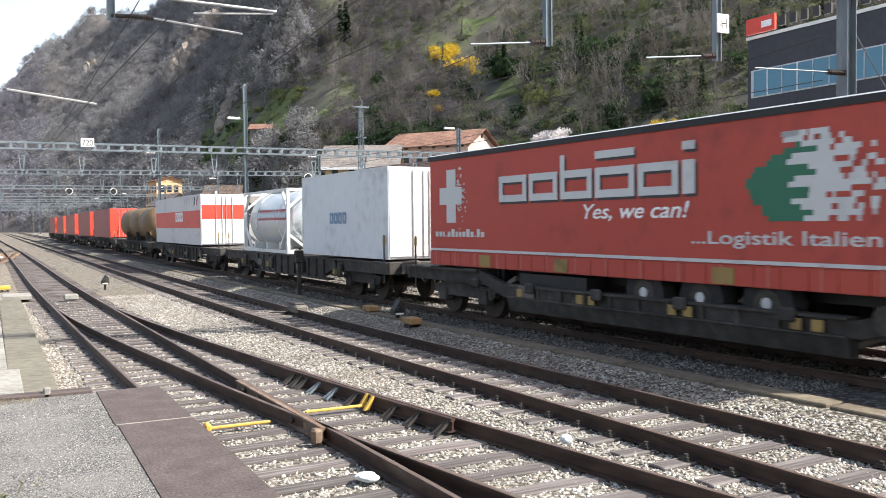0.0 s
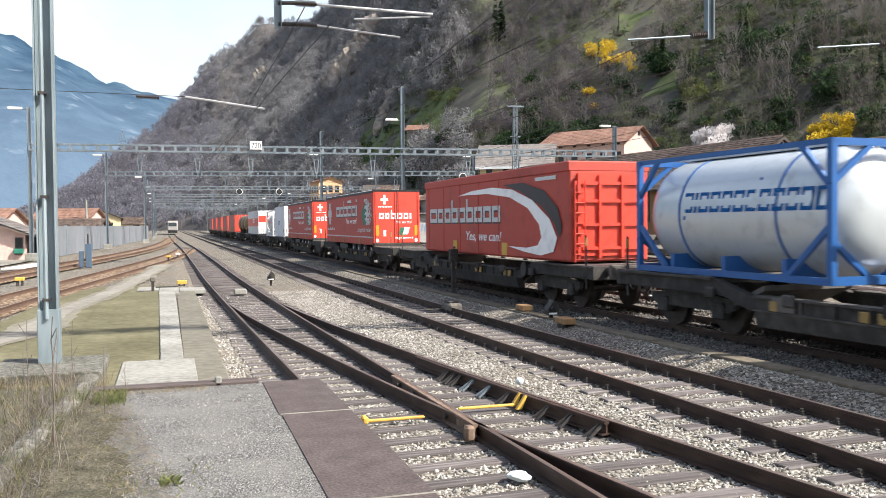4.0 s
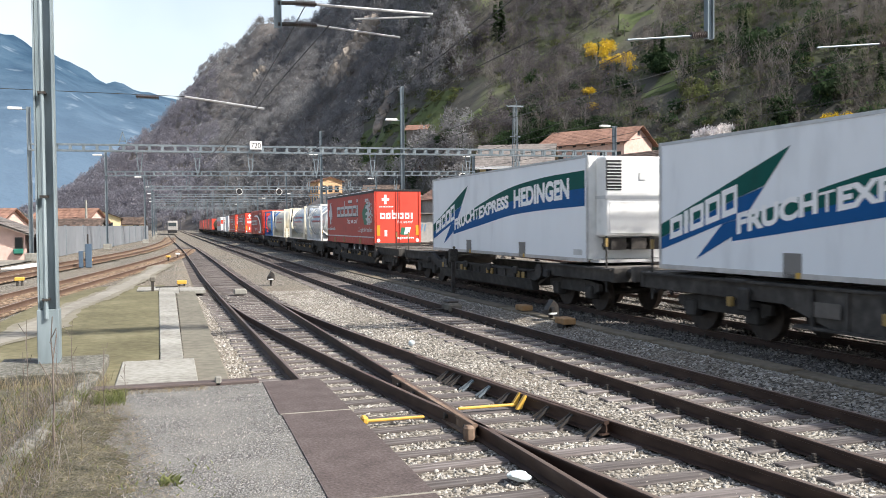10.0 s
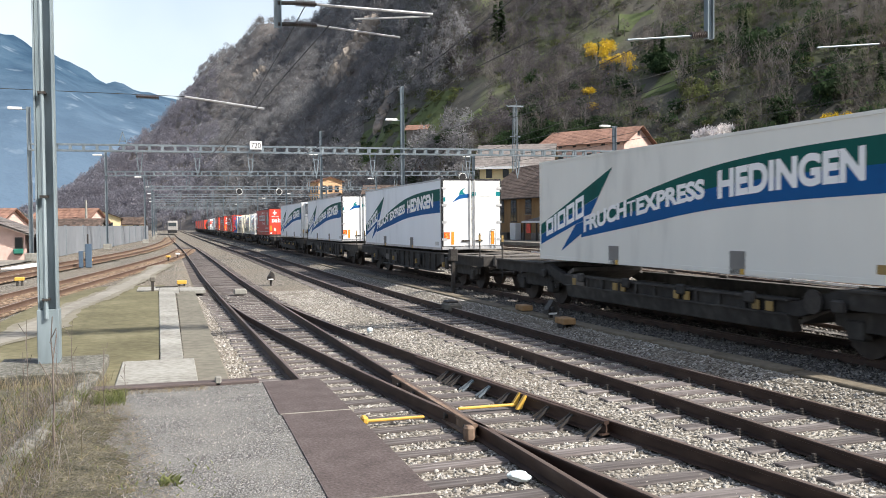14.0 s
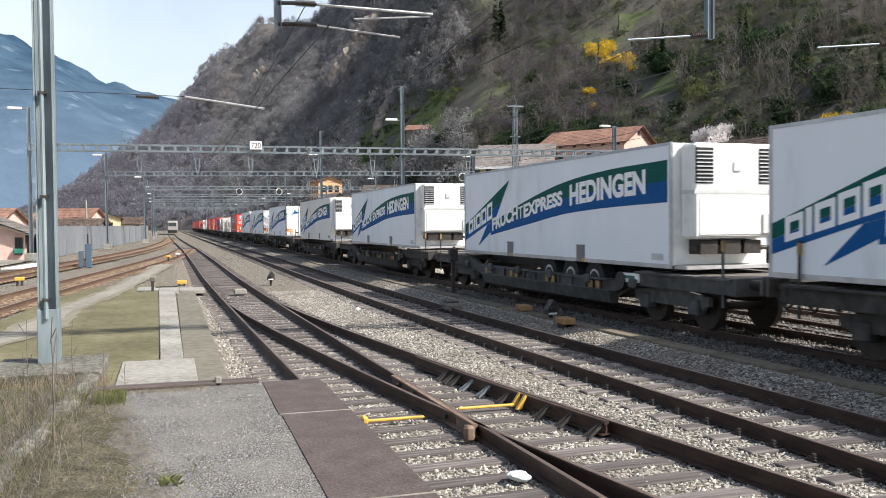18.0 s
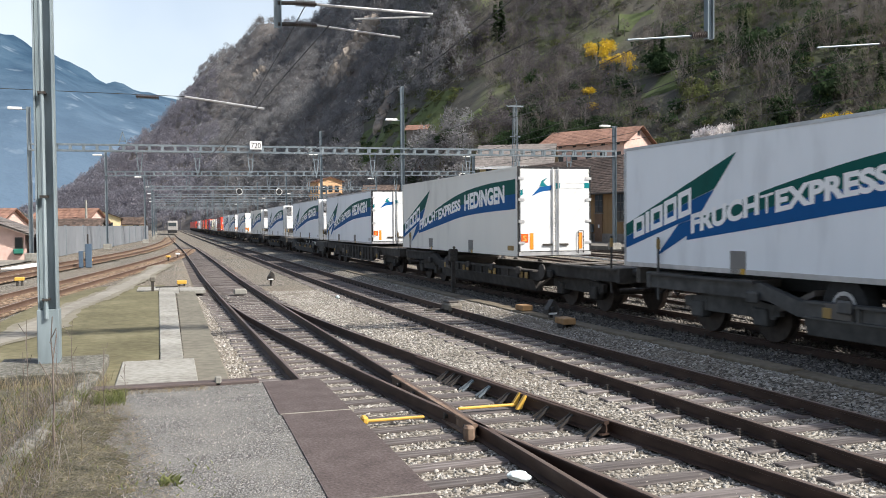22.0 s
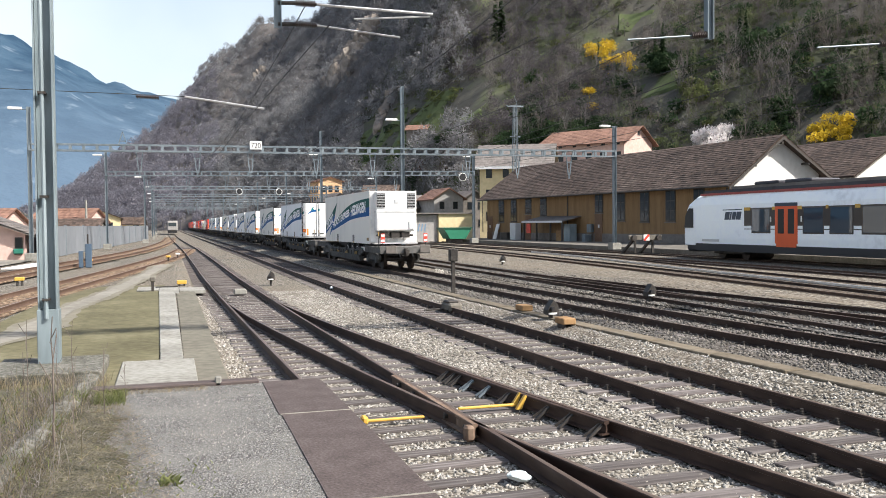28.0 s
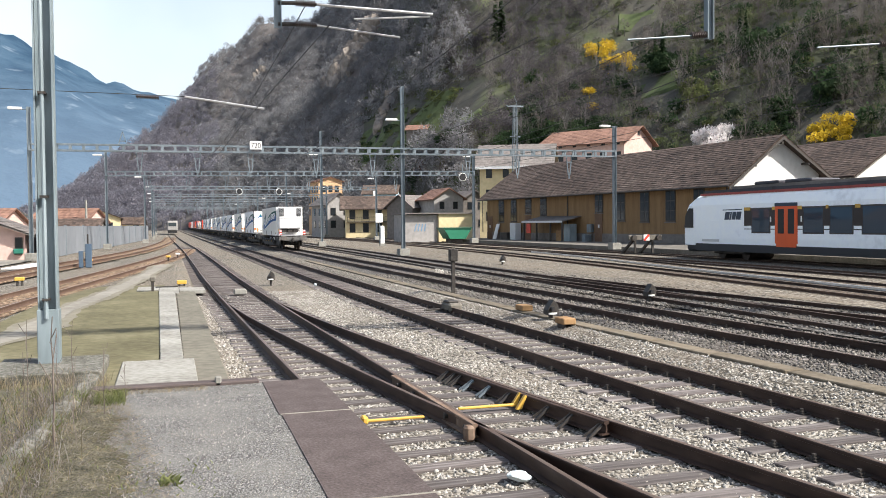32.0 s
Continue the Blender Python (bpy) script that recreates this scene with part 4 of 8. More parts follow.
        for x in (-0.32, 0.22):
            part("lock_handle", bx(x - 0.12, x + 0.22, -h - 0.10, -h - 0.07, z0 + 0.30, z0 + 0.36), IRON, c)
        for x in (-1.0, 1.0):
            m0 = -0.82 if x < 0 else 0.88
            part("marker", bx(m0 - 0.06, m0 + 0.06, -h - 0.072, -h - 0.062, z0 + 0.20, z0 + 0.67), ORANGE, c)
            for k in range(4):
                part("hinge", bx(x * 1.16 - 0.10, x * 1.16 + 0.10, -h - 0.08, -h - 0.05, z0 + 0.35 + 0.62 * k, z0 + 0.43 + 0.62 * k), ALU, c)
        part("safety_label", bx(-1.18, -0.94, -h - 0.072, -h - 0.062, z0 + 0.40, z0 + 0.65), ORANGE_RED, c)
        ob = new("lettering", lettering("S", 0.17, YELLOW, width=0.12, bold=0.02))
        ob.parent, ob.matrix_basis = c, Matrix.Translation((-1.12, -h - 0.066, z0 + 0.44)) @ Matrix.Rotation(math.pi / 2, 4, "Z")
        print_end("arrow_print", [(-0.55, z1 - 0.57), (-0.26, z1 - 0.56), (-0.40, z1 - 0.44), (-0.26, z1 - 0.30), (-0.47, z1 - 0.40)], PRINT_TEAL, c, -h - 0.066)
        print_end("arrow_print", [(-0.84, z1 - 0.86), (-0.50, z1 - 0.72), (-0.13, z1 - 0.67), (-0.13, z1 - 0.53), (-0.54, z1 - 0.585)], DEEPBLUE, c, -h - 0.066)
        for x0, x1, za, zb in ((-1.2, -1.11, -0.76, -0.72), (0.02, 0.17, -0.55, -0.54), (1.02, 1.2, -0.53, -0.54)):
            print_end("band_print", [(x0, z1 + za - 0.08), (x1, z1 + zb - 0.08), (x1, z1 + zb + 0.08), (x0, z1 + za + 0.08)], PRINT_TEAL, c, -h - 0.066)
        for x0, x1, za, zb in ((-1.11, -0.50, -0.66, -0.43), (-1.11, -0.56, -0.78, -0.58), (0.17, 1.02, -0.46, -0.46), (0.17, 1.02, -0.62, -0.62)):
            print_end("outline_print", [(x0, z1 + za - 0.008), (x1, z1 + zb - 0.008), (x1, z1 + zb + 0.008), (x0, z1 + za + 0.008)], LETTERGREY, c, -h - 0.066)
        hoop = bmesh.new()
        for x in (0.79, 0.97):
            rod(hoop, (x, -h - 0.1, z0 + 0.06), (x, -h - 0.1, z0 + 0.72), 0.014, 6)
        rod(hoop, (0.79, -h - 0.1, z0 + 0.72), (0.97, -h - 0.1, z0 + 0.72), 0.014, 6)
        part("door_holdback", hoop, BLACK, c)
    return c


def tank(L, shell, frame, style, label, print_mat):
    """A tank container lying along y in its frame."""
    z0, z1 = 1.12, 3.48
    h = L / 2
    t = thing("tank_container", label, "tank container", "tank containers on the train")
    r = 1.13 if style != "small" else 1.08
    zc = (z0 + z1) / 2 + 0.02
    inset = 0.75 if style == "wide" else 0.28
    prof = [(-h + inset - 0.22, 0.05), (-h + inset - 0.20, r * 0.45), (-h + inset - 0.08, r * 0.80), (-h + inset + 0.12, r * 0.96), (-h + inset + 0.32, r),
            (h - inset - 0.32, r), (h - inset - 0.12, r * 0.96), (h - inset + 0.08, r * 0.80), (h - inset + 0.20, r * 0.45), (h - inset + 0.22, 0.05)]
    part("shell", lathe(bmesh.new(), prof, seg=36, center=(0, 0, zc)), shell, t)
    for k in range(3 if L > 6 else 2):
        y = -h * 0.5 + h * k / (2 if L > 6 else 1)
        part("band", lathe(bmesh.new(), [(y - 0.03, r + 0.012), (y + 0.03, r + 0.012)], seg=36, center=(0, 0, zc), smooth=False), frame if style == "frame" else shell, t)
    w = 1.24
    for e in (-1, 1):
        y = e * (h - 0.06)
        for x in (-w + 0.05, w - 0.05):
            part("corner_post", bx(x - 0.06, x + 0.06, y - 0.06, y + 0.06, z0, z1), frame, t)
        part("end_beam", bx(-w, w, y - 0.05, y + 0.05, z0, z0 + 0.14), frame, t)
        part("end_beam", bx(-w, w, y - 0.05, y + 0.05, z1 - 0.12, z1), frame, t)
        if style != "wide":
            for a, b, c2, d in ((-w, z0 + 0.75, -0.35, z0 + 0.1), (w, z0 + 0.75, 0.35, z0 + 0.1), (-w, z1 - 0.75, -0.35, z1 - 0.1), (w, z1 - 0.75, 0.35, z1 - 0.1)):
                part("brace", bar(bmesh.new(), (a, y, b), (c2, y, d), 0.09), frame, t)
    for x in (-w + 0.05, w - 0.05):
        part("bottom_rail", bx(x - 0.05, x + 0.05, -h, h, z0, z0 + 0.12), frame, t)
        if style != "wide":
            part("top_rail", bx(x - 0.035, x + 0.035, -h, h, z1 - 0.09, z1), frame, t)
            for e in (-1, 1):
                part("side_brace", bar(bmesh.new(), (x, e * (h - 0.1), z0 + 0.95), (x, e * (h - 1.05), z0 + 0.1), 0.09), frame, t)
                part("side_brace", bar(bmesh.new(), (x, e * (h - 0.1), z1 - 0.75), (x, e * (h - 0.75), z1 - 0.06), 0.09), frame, t)
    for y in np.linspace(-h + 1.2, h - 1.2, 3):
        part("saddle", bx(-w + 0.1, w - 0.1, y - 0.06, y + 0.06, z0 + 0.05, zc - r * 0.72), frame, t)
    walk_ = bmesh.new()
    box(walk_, -0.25, 0.25, -h + inset, h - inset, zc + r, zc + r + 0.05)
    for k in range(4):
        y = -h + inset + (L - 2 * inset) * (k + 0.5) / 4
        rod(walk_, (0.45, y, zc + r * 0.82), (0.45, y, zc + r + 0.10), 0.24, 14)
    part("walkway", walk_, ALU, t)
    if style == "wide":
        for e in (-1, 1):
            y = e * (h - 0.45)
            part("end_skirt", bx(-1.22, 1.22, min(y, e * h) , max(y, e * h) - 0.02, z0 + 0.10, z0 + 0.75), frame, t)
            for x in (-1.23, 1.19):
                part("side_cheek", pr([(e * (h - 0.08), z0 + 0.1), (e * (h - 1.15), z0 + 0.1), (e * (h - 0.85), z0 + 0.95), (e * (h - 0.08), z1 - 0.35)], "x", x, x + 0.04), frame, t)
        hose = bmesh.new()
        for k in range(8):
            a, b = k / 8, (k + 1) / 8
            rod(hose, (-1.1, h - 0.15 - 0.9 * a, z1 - 0.1 - 1.1 * math.sin(a * math.pi) ** 2 * 0.2 - 1.0 * (1 - a) ** 2), (-1.1, h - 0.15 - 0.9 * b, z1 - 0.1 - 1.1 * math.sin(b * math.pi) ** 2 * 0.2 - 1.0 * (1 - b) ** 2), 0.04, 6)
        part("hose", hose, BLACK, t)
    if print_mat:
        # the maker's name as a row of small round-cornered blocks on the curved shell
        count, wch = 12, 0.30
        yy = h * 0.45 if style != "wide" else h * 0.5
        r_ = random.Random(int(L * 10))
        for k in range(count):
            w1 = 0.09 if k == 1 else wch
            bm = bmesh.new()
            for a, b, lo, up in ((0, 0.07, -0.34 if k == 0 else -0.20, 0.20), (w1 - 0.07, w1, -0.20, 0.44 if k == 6 else 0.20), (0.07, w1 - 0.07, 0.13, 0.20), (0.07, w1 - 0.07, -0.20, -0.13)):
                if b - a < 0.02:
                    continue
                vs = []
                for p, q in ((a, lo), (b, lo), (b, up), (a, up)):
                    ang = (q + 0.22) / r
                    vs.append(bm.verts.new((-(r + 0.012) * math.cos(ang), yy - p, zc + (r + 0.012) * math.sin(ang))))
                bm.faces.new(vs)
            bmesh.ops.remove_doubles(bm, verts=bm.verts, dist=0.0005)
            part("word_block", bm, print_mat, t)
            yy -= w1 + 0.05
    return t


def waste_box():
    """A red roll-on box with a swoosh, ladder and rear flap."""
    L, z0, z1 = 12.2, 1.16, 3.72
    h = L / 2
    b = thing("bulk_container", "red steel bulk container with silver block lettering and white swoosh", "container")
    hull(-1.25, 1.25, -h, h, z0, z1, TARP_RED, b, bevel=0.05)
    for k in range(5):
        y = h - 0.45 - k * (L - 0.9) / 4 * 0.62
        part("panel_rib", bx(-1.268, -1.245, y - 0.03, y + 0.03, z0 + 0.05, z1 - 0.25), TARP_RED, b)
    part("top_rail", bx(-1.28, 1.28, -h - 0.01, h + 0.01, z1 - 0.26, z1 + 0.01, bevel=0.03), TARP_RED, b)
    block_word("word_block", b, h - 0.62, 2.20, 0.50, (0.85, 0.66, 0.66, 0.66, 0.66, 0.66, 0.72, 0.66, 0.66), LETTERGREY, 0.10, SHADE_PRINT, tall=(3, 5), thick=0.28)
    on_side(lettering("Yes, we can!", 0.30, LETTER, width=3.1, shear=0.25, bold=0.01), "lettering", b, h - 4.62, 1.62, x=-1.262)
    print_poly("white_swoosh", [(h - p, q) for p, q in ((3.82, 3.09), (5.2, 3.22), (7.0, 3.26), (8.6, 3.14), (10.0, 2.80), (11.1, 2.28), (11.57, 1.77), (11.35, 1.40), (10.55, 1.28), (9.4, 1.36), (8.22, 1.49), (9.6, 1.47), (10.35, 1.55), (10.6, 1.78), (10.45, 2.12), (9.7, 2.58), (8.4, 2.92), (6.6, 3.08), (4.6, 3.10))], LETTER, b, x=-1.2845)
    print_poly("dark_swoosh", [(h - p, q) for p, q in ((7.9, 3.30), (9.4, 3.30), (10.8, 3.02), (11.6, 2.55), (11.85, 2.05), (11.72, 1.75), (11.4, 2.15), (10.6, 2.62), (9.2, 3.06))], SHADE_PRINT, b, x=-1.2835)
    on_side(raw("bar_print", [(0, 0, 0), (0, -1.3, 0), (0, -1.3, 0.1), (0, 0, 0.1)], [(0, 1, 2, 3)], LETTERGREY), "bar_print", b, -h + 2.0, z1 - 0.42, x=-1.284)
    for y in (h - 3.5, h - 7.95):
        part("yellow_pocket", bx(-1.275, -1.255, y - 0.2, y + 0.2, z0 + 0.05, z0 + 0.42), YELLOW, b)
    rear = bmesh.new()
    box(rear, -1.0, 1.0, -h - 0.05, -h, z0 + 0.15, z1 - 0.3)
    part("rear_door", rear, RED_DOOR, b)
    bars = bmesh.new()
    for z in (z0 + 0.35, z0 + 0.95, z0 + 1.55, z0 + 2.0):
        box(bars, -1.1, 1.1, -h - 0.11, -h - 0.05, z - 0.04, z + 0.04)
    for x in (-1.0, -0.35, 0.35, 1.0):
        box(bars, x - 0.04, x + 0.04, -h - 0.13, -h - 0.05, z0 + 0.1, z1 - 0.35)
    part("door_bars", bars, RED_DOOR, b)
    lad = bmesh.new()
    for x in (-1.15, -0.85):
        rod(lad, (x, -h - 0.16, z0), (x, -h - 0.16, z1 - 0.5), 0.02, 6)
    for k in range(7):
        rod(lad, (-1.15, -h - 0.16, z0 + 0.2 + 0.26 * k), (-0.85, -h - 0.16, z0 + 0.2 + 0.26 * k), 0.018, 6)
    part("ladder", lad, RED_DOOR, b)
    return b


def plain_box(L, mat, label, end_mat=None, top_z=3.72, word=None, band=None, width=1.25):
    z0 = 1.18
    h = L / 2
    b = thing("swap_body", label, "container", "boxes on the train")
    hull(-width, width, -h, h, z0, top_z, mat, b, bevel=0.03)
    part("rear_wall", bx(-width + 0.03, width - 0.03, -h - 0.03, -h + 0.02, z0 + 0.08, top_z - 0.08), end_mat or mat, b)
    fr = bmesh.new()
    for x in (-width - 0.012, width - 0.028):
        for y in (-h - 0.012, h - 0.07):
            box(fr, x, x + 0.04, y, y + 0.08, z0, top_z)
        box(fr, x, x + 0.04, -h, h, z0, z0 + 0.1)
        box(fr, x, x + 0.04, -h, h, top_z - 0.08, top_z + 0.01)
    part("corner_frame", fr, mat, b)
    for x in (-0.45, -0.1, 0.1, 0.45):
        part("lock_rod", rd((x, -h - 0.05, z0 + 0.1), (x, -h - 0.05, top_z - 0.1), 0.02, 6), ALU, b)
    if band:
        part("colour_band", bx(-width - 0.006, -width + 0.01, -h + 0.1, h - 0.1, z0 + 0.85, z0 + 1.75), band, b)
        part("colour_band", bx(-width + 0.05, width - 0.05, -h - 0.036, -h - 0.028, z0 + 1.3, z0 + 2.0), band, b)
        for k, m2 in enumerate((GREEN, LETTER, PRINT_RED)):
            print_poly("flag_print", [(-h + 1.6 - 0.3 * k, z0 + 2.0), (-h + 1.35 - 0.3 * k, z0 + 2.0), (-h + 1.15 - 0.3 * k, top_z - 0.1), (-h + 1.4 - 0.3 * k, top_z - 0.1)], m2, b, x=-width - 0.0125)
    if word:
        wm, count, y, z, hh = word
        block_word("word_block", b, y, z0 + z, hh, (hh * 0.85,) * count, wm, hh * 0.2, x=-width - 0.0145)
    return b


def speed_path(t):
    u = t - 16
    return 10.659 * u - 0.1283 * u * u / 2 + 0.00636 * u**3 / 6


def on_track(o, t):
    y = K * (o + speed_path(t))
    slope = (train_line(y + 4) - train_line(y - 4)) / 8
    return pose(train_line(y), y, UP, 0, 0, -math.degrees(math.atan(slope)))


moving = []   # (thing, its place in the train)


def coupled(ob, o):
    ob.matrix_basis = on_track(o, 0)
    moving.append((ob, o))
    return ob


FRONT = 212.5 + 8 * PITCH
flat, pocket, grey_pocket = wagon("flat"), wagon("pocket"), wagon("pocket", WAGONGREY)
used = set()
for k in range(24):
    o = FRONT - PITCH * (k + 0.5)
    base = pocket if k in (8, 9, 10, 11, 12, 13, 14, 17, 18, 21) else grey_pocket if k in (19, 22, 23) else flat
    if base in used:
        ob = copy_thing(base, on_track(o, 0))
    else:
        ob = base
        used.add(base)
    coupled(ob, o)

first = trailer("a")
coupled(first, (210.9 + 198.4) / 2)
coupled(copy_thing(first, Matrix()), (192.75 + 180.2) / 2)
coupled(copy_thing(first, Matrix()), (120.0 + 107.5) / 2)
coupled(waste_box(), (171.6 + 159.3) / 2)
coupled(tank(5.7, TANK_WHITE, BLUE, "frame", "pale tank container in a blue frame", DEEPBLUE), (156.2 + 150.5) / 2)
coupled(tank(8.6, CREAM, CREAM, "wide", "cream swap tank with red block lettering", PRINT_RED), (149.4 + 140.8) / 2)
coupled(tank(8.1, TANK_WHITE, CREAM, "wide", "pale grey swap tank with cream ends and red lettering", PRINT_RED), (137.5 + 129.4) / 2)
t3 = tank(5.7, TANK_WHITE, FRAME_WHITE, "frame", "pale tank container in a white frame, red lettering", PRINT_RED)
coupled(t3, (128.2 + 122.5) / 2)
coupled(copy_thing(t3, Matrix()), (227.6 + 221.9) / 2)
coupled(plain_box(6.9, coat("pale_blue_white_panel", (0.60, 0.63, 0.66), dirt=0.2), "pale box container with worn paint and grey letter blocks", WHITE, word=(PRINT_BLUEGREY, 4, 0.9, 1.0, 0.34)), (220.2 + 213.3) / 2)
coupled(plain_box(12.8, coat("grey_white_panel", (0.55, 0.55, 0.56), dirt=0.2), "pale grey swap body with a broad red band", WHITE, band=RED_DOOR, word=(LETTER, 4, 0.0, 1.2, 0.5)), (248.4 + 235.6) / 2)
brown = thing("hopper_load", "brown round-bodied tanks on a flat wagon", "tank")
for k in range(3):
    part("round_tank", lathe(bmesh.new(), [(-7 + 4.7 * k, 0.6), (-6.7 + 4.7 * k, 1.15), (-3.0 + 4.7 * k, 1.15), (-2.7 + 4.7 * k, 0.6)], seg=24, center=(0, 0, 2.36)), BROWN, brown)
    part("cradle", bx(-1.1, 1.1, -6.4 + 4.7 * k, -6.1 + 4.7 * k, 1.12, 1.75), WAGON, brown)
coupled(brown, (266.5 + 252.0) / 2)
DULLRED = coat("dull_red_panel", (0.30, 0.06, 0.05), dirt=0.35)
van = plain_box(13.2, DULLRED, "dull red box container with a bright red end", RED_DOOR)
coupled(van, (285.0 + 271.6) / 2)
for o in (296.8, 315.2, 333.5, 351.9):
    coupled(copy_thing(van, Matrix()), o - 1.5)
white_unit, white_door, ivory_unit, ivory_door = reefer("unit", BOX_WHITE), reefer("doors", BOX_WHITE), reefer("unit", BOX_CREAM), reefer("doors", BOX_CREAM)
unit_w, door_w, ivory_w = reefer("unit", BOX_WHITE, True), reefer("doors", BOX_WHITE, True), reefer("unit", BOX_CREAM, True)
seen = set()
for base, f, r in ((white_unit, 98.2, 85.7), (white_door, 82.8, 70.5), (white_door, 64.45, 52.06), (ivory_unit, 43.8, 31.25), (white_unit, 25.2, 12.7), (unit_w, 7.15, -5.45),
                   (white_door, -8.15, -20.35), (ivory_door, -26.05, -38.35), (door_w, -44.2, -56.45), (ivory_w, -66.4, -78.7)):
    o = (f + r) / 2
    if base in seen:
        base = copy_thing(base, Matrix())
    seen.add(base)
    coupled(base, o)

for x in (-0.9, 0.9):
    tb = thing("tail_board", "red and white reflective tail board on the last wagon", "tail board", "tail boards")
    tb_m = Matrix.Translation((x * 1.3, -0.05, 0))
    part("board", bx(x * 1.25 - 0.10, x * 1.25 + 0.10, -0.02, 0.02, 1.30, 1.72), RED_DOOR, tb)
    part("reflector", bx(x * 1.25 - 0.085, x * 1.25 + 0.085, -0.026, -0.018, 1.34, 1.44), LETTER, tb)
    part("reflector", bx(x * 1.25 - 0.085, x * 1.25 + 0.085, -0.026, -0.018, 1.58, 1.68), LETTER, tb)
    part("stem", bx(x * 1.25 - 0.02, x * 1.25 + 0.02, -0.015, 0.015, 1.05, 1.32), IRON, tb)
    coupled(tb, FRONT - PITCH * 24 + 0.65 + 0.14)


def full_length(things):
    """Brings the vehicles, drawn on the plan of the higher plane, to their true length and height; widths stay."""
    grow = Matrix.Diagonal((1, K, K)).to_3x3()
    done = set()
    for top in things:
        for ob in top.children_recursive:
            turn_ = ob.matrix_basis.to_3x3()
            if ob.data and ob.data.name not in done:
                done.add(ob.data.name)
                ob.data.transform((turn_.inverted() @ grow @ turn_).to_4x4())
            ob.matrix_basis = Matrix.Translation(grow @ ob.matrix_basis.translation) @ turn_.to_4x4()


full_length([ob for ob, _ in moving])


# ---- the near verge ----
solid("asphalt_path", sheet_grid(np.linspace(-1.35, 1.36, 12), np.linspace(-8, 13.72, 40), lambda x, y: -0.006 + 0.006 * noise.noise((x * 1.3, y * 1.3, 3))), ASPHALT, "cracked pale grey asphalt path", "path", kind="structure")
panels = thing("crossing_panels", "dark brown rubber level-crossing panels with pale joints", "crossing panel", kind="structure")
for y0, y1 in ((-6.0, -1.6), (-1.58, 2.9), (2.92, 7.52), (7.55, 11.28), (11.31, 13.75)):
    ob = bmesh.new()
    prism(ob, [(1.30, y0), (1.33, y1), (2.28 - 0.005 * y1, y1), (2.28 - 0.005 * y0, y0)], "z", -0.2, 0.006)
    part("panel", ob, PLATE, panels)
for yj in (2.91, 7.535, 11.295):
    part("joint_filler", bx(1.31, 2.26, yj - 0.022, yj + 0.022, -0.1, 0.009, bevel=0.006), DIRT, panels)
slabs = thing("cable_duct", "pale concrete duct covers and slabs in the turf", "concrete slab", kind="structure")
part("slab", bx(-0.83, 0.39, 13.98, 16.55, -0.12, 0.022, bevel=0.012), CONCRETE, slabs)
y = 16.62
while y < 33:
    part("cover", bx(-0.20 - 0.012 * (y - 16.6), 0.21 - 0.003 * (y - 16.6), y, y + 0.98, -0.1, 0.02, bevel=0.01), CONCRETE, slabs)
    y += 1.0
part("slab", bx(-1.2, -0.42, 34.6, 36.6, -0.1, 0.03, bevel=0.01), CONCRETE, slabs)
part("slab", bx(-0.40, 0.30, 33.0, 36.6, -0.1, 0.025, bevel=0.01), CONCRETE, slabs)
part("slab", bx(0.32, 1.25, 33.8, 35.6, -0.1, 0.03, bevel=0.01), CONCRETE, slabs)
solid("timber_edge", bx(-1.15, 1.28, 13.70, 13.96, -0.15, 0.05, bevel=0.02), material("dark_timber", ((0.045, 0.034, 0.032), (0.10, 0.078, 0.072)), 0.85, scale=8, bump=0.4, stretch=(0.2, 1, 1)), "dark timber beam edging the path", "beam")
solid("marker_stone", bx(0.62, 0.72, 13.7, 13.8, -0.02, 0.13, bevel=0.02), CONCRETE, "small pale boundary stone", "stone")
def turf(x0, x1, y0, y1, z, n=14, m=30):
    return sheet_grid(np.linspace(x0, x1, n), np.linspace(y0, y1, m), lambda x, y: z + 0.008 * noise.noise((x, y, 2)) - 0.2 * min(1, max(0, depot_line(max(y, 5)) + 1.8 - x)))
solid("turf", turf(-4.2, -0.22, 14.0, 38, -0.012), GRASS, "short dry turf beside the duct", "grass", kind="structure")
THIN = material("dusty_thin_turf", ((0.085, 0.078, 0.058), (0.130, 0.120, 0.094), (0.165, 0.155, 0.120)), 0.95, scale=5, bump=0.5, big=0.4, detail=8)
solid("turf", turf(0.22, 0.86, 14.0, 34, -0.016, 4), THIN, "narrow strip of turf along the ballast", "grass", kind="structure")
BANK = material("bare_weedy_soil", ((0.04, 0.039, 0.026), (0.085, 0.079, 0.055), (0.16, 0.145, 0.11)), 0.95, scale=7, bump=0.8, big=0.4, detail=8)
solid("turf", turf(-9.5, -1.2, -8, 14.4, 0.0, 24, 60), BANK, "bare soil with dead grass on the bank", "grass", kind="structure")
def ragged(xf, w, y0, y1, z, n=140):
    bm = bmesh.new()
    prev = None
    for i in range(n + 1):
        y = y0 + (y1 - y0) * i / n
        e = [w * (1 + 0.45 * noise.noise((y * 0.37, k, w)) + 0.25 * noise.noise((y * 1.7, k, w))) for k in (1, 7)]
        ring = [bm.verts.new((xf(y) - e[0], y, z)), bm.verts.new((xf(y) + e[1], y, z))]
        if prev:
            bm.faces.new((prev[0], prev[1], ring[1], ring[0]))
        prev = ring
    return bm


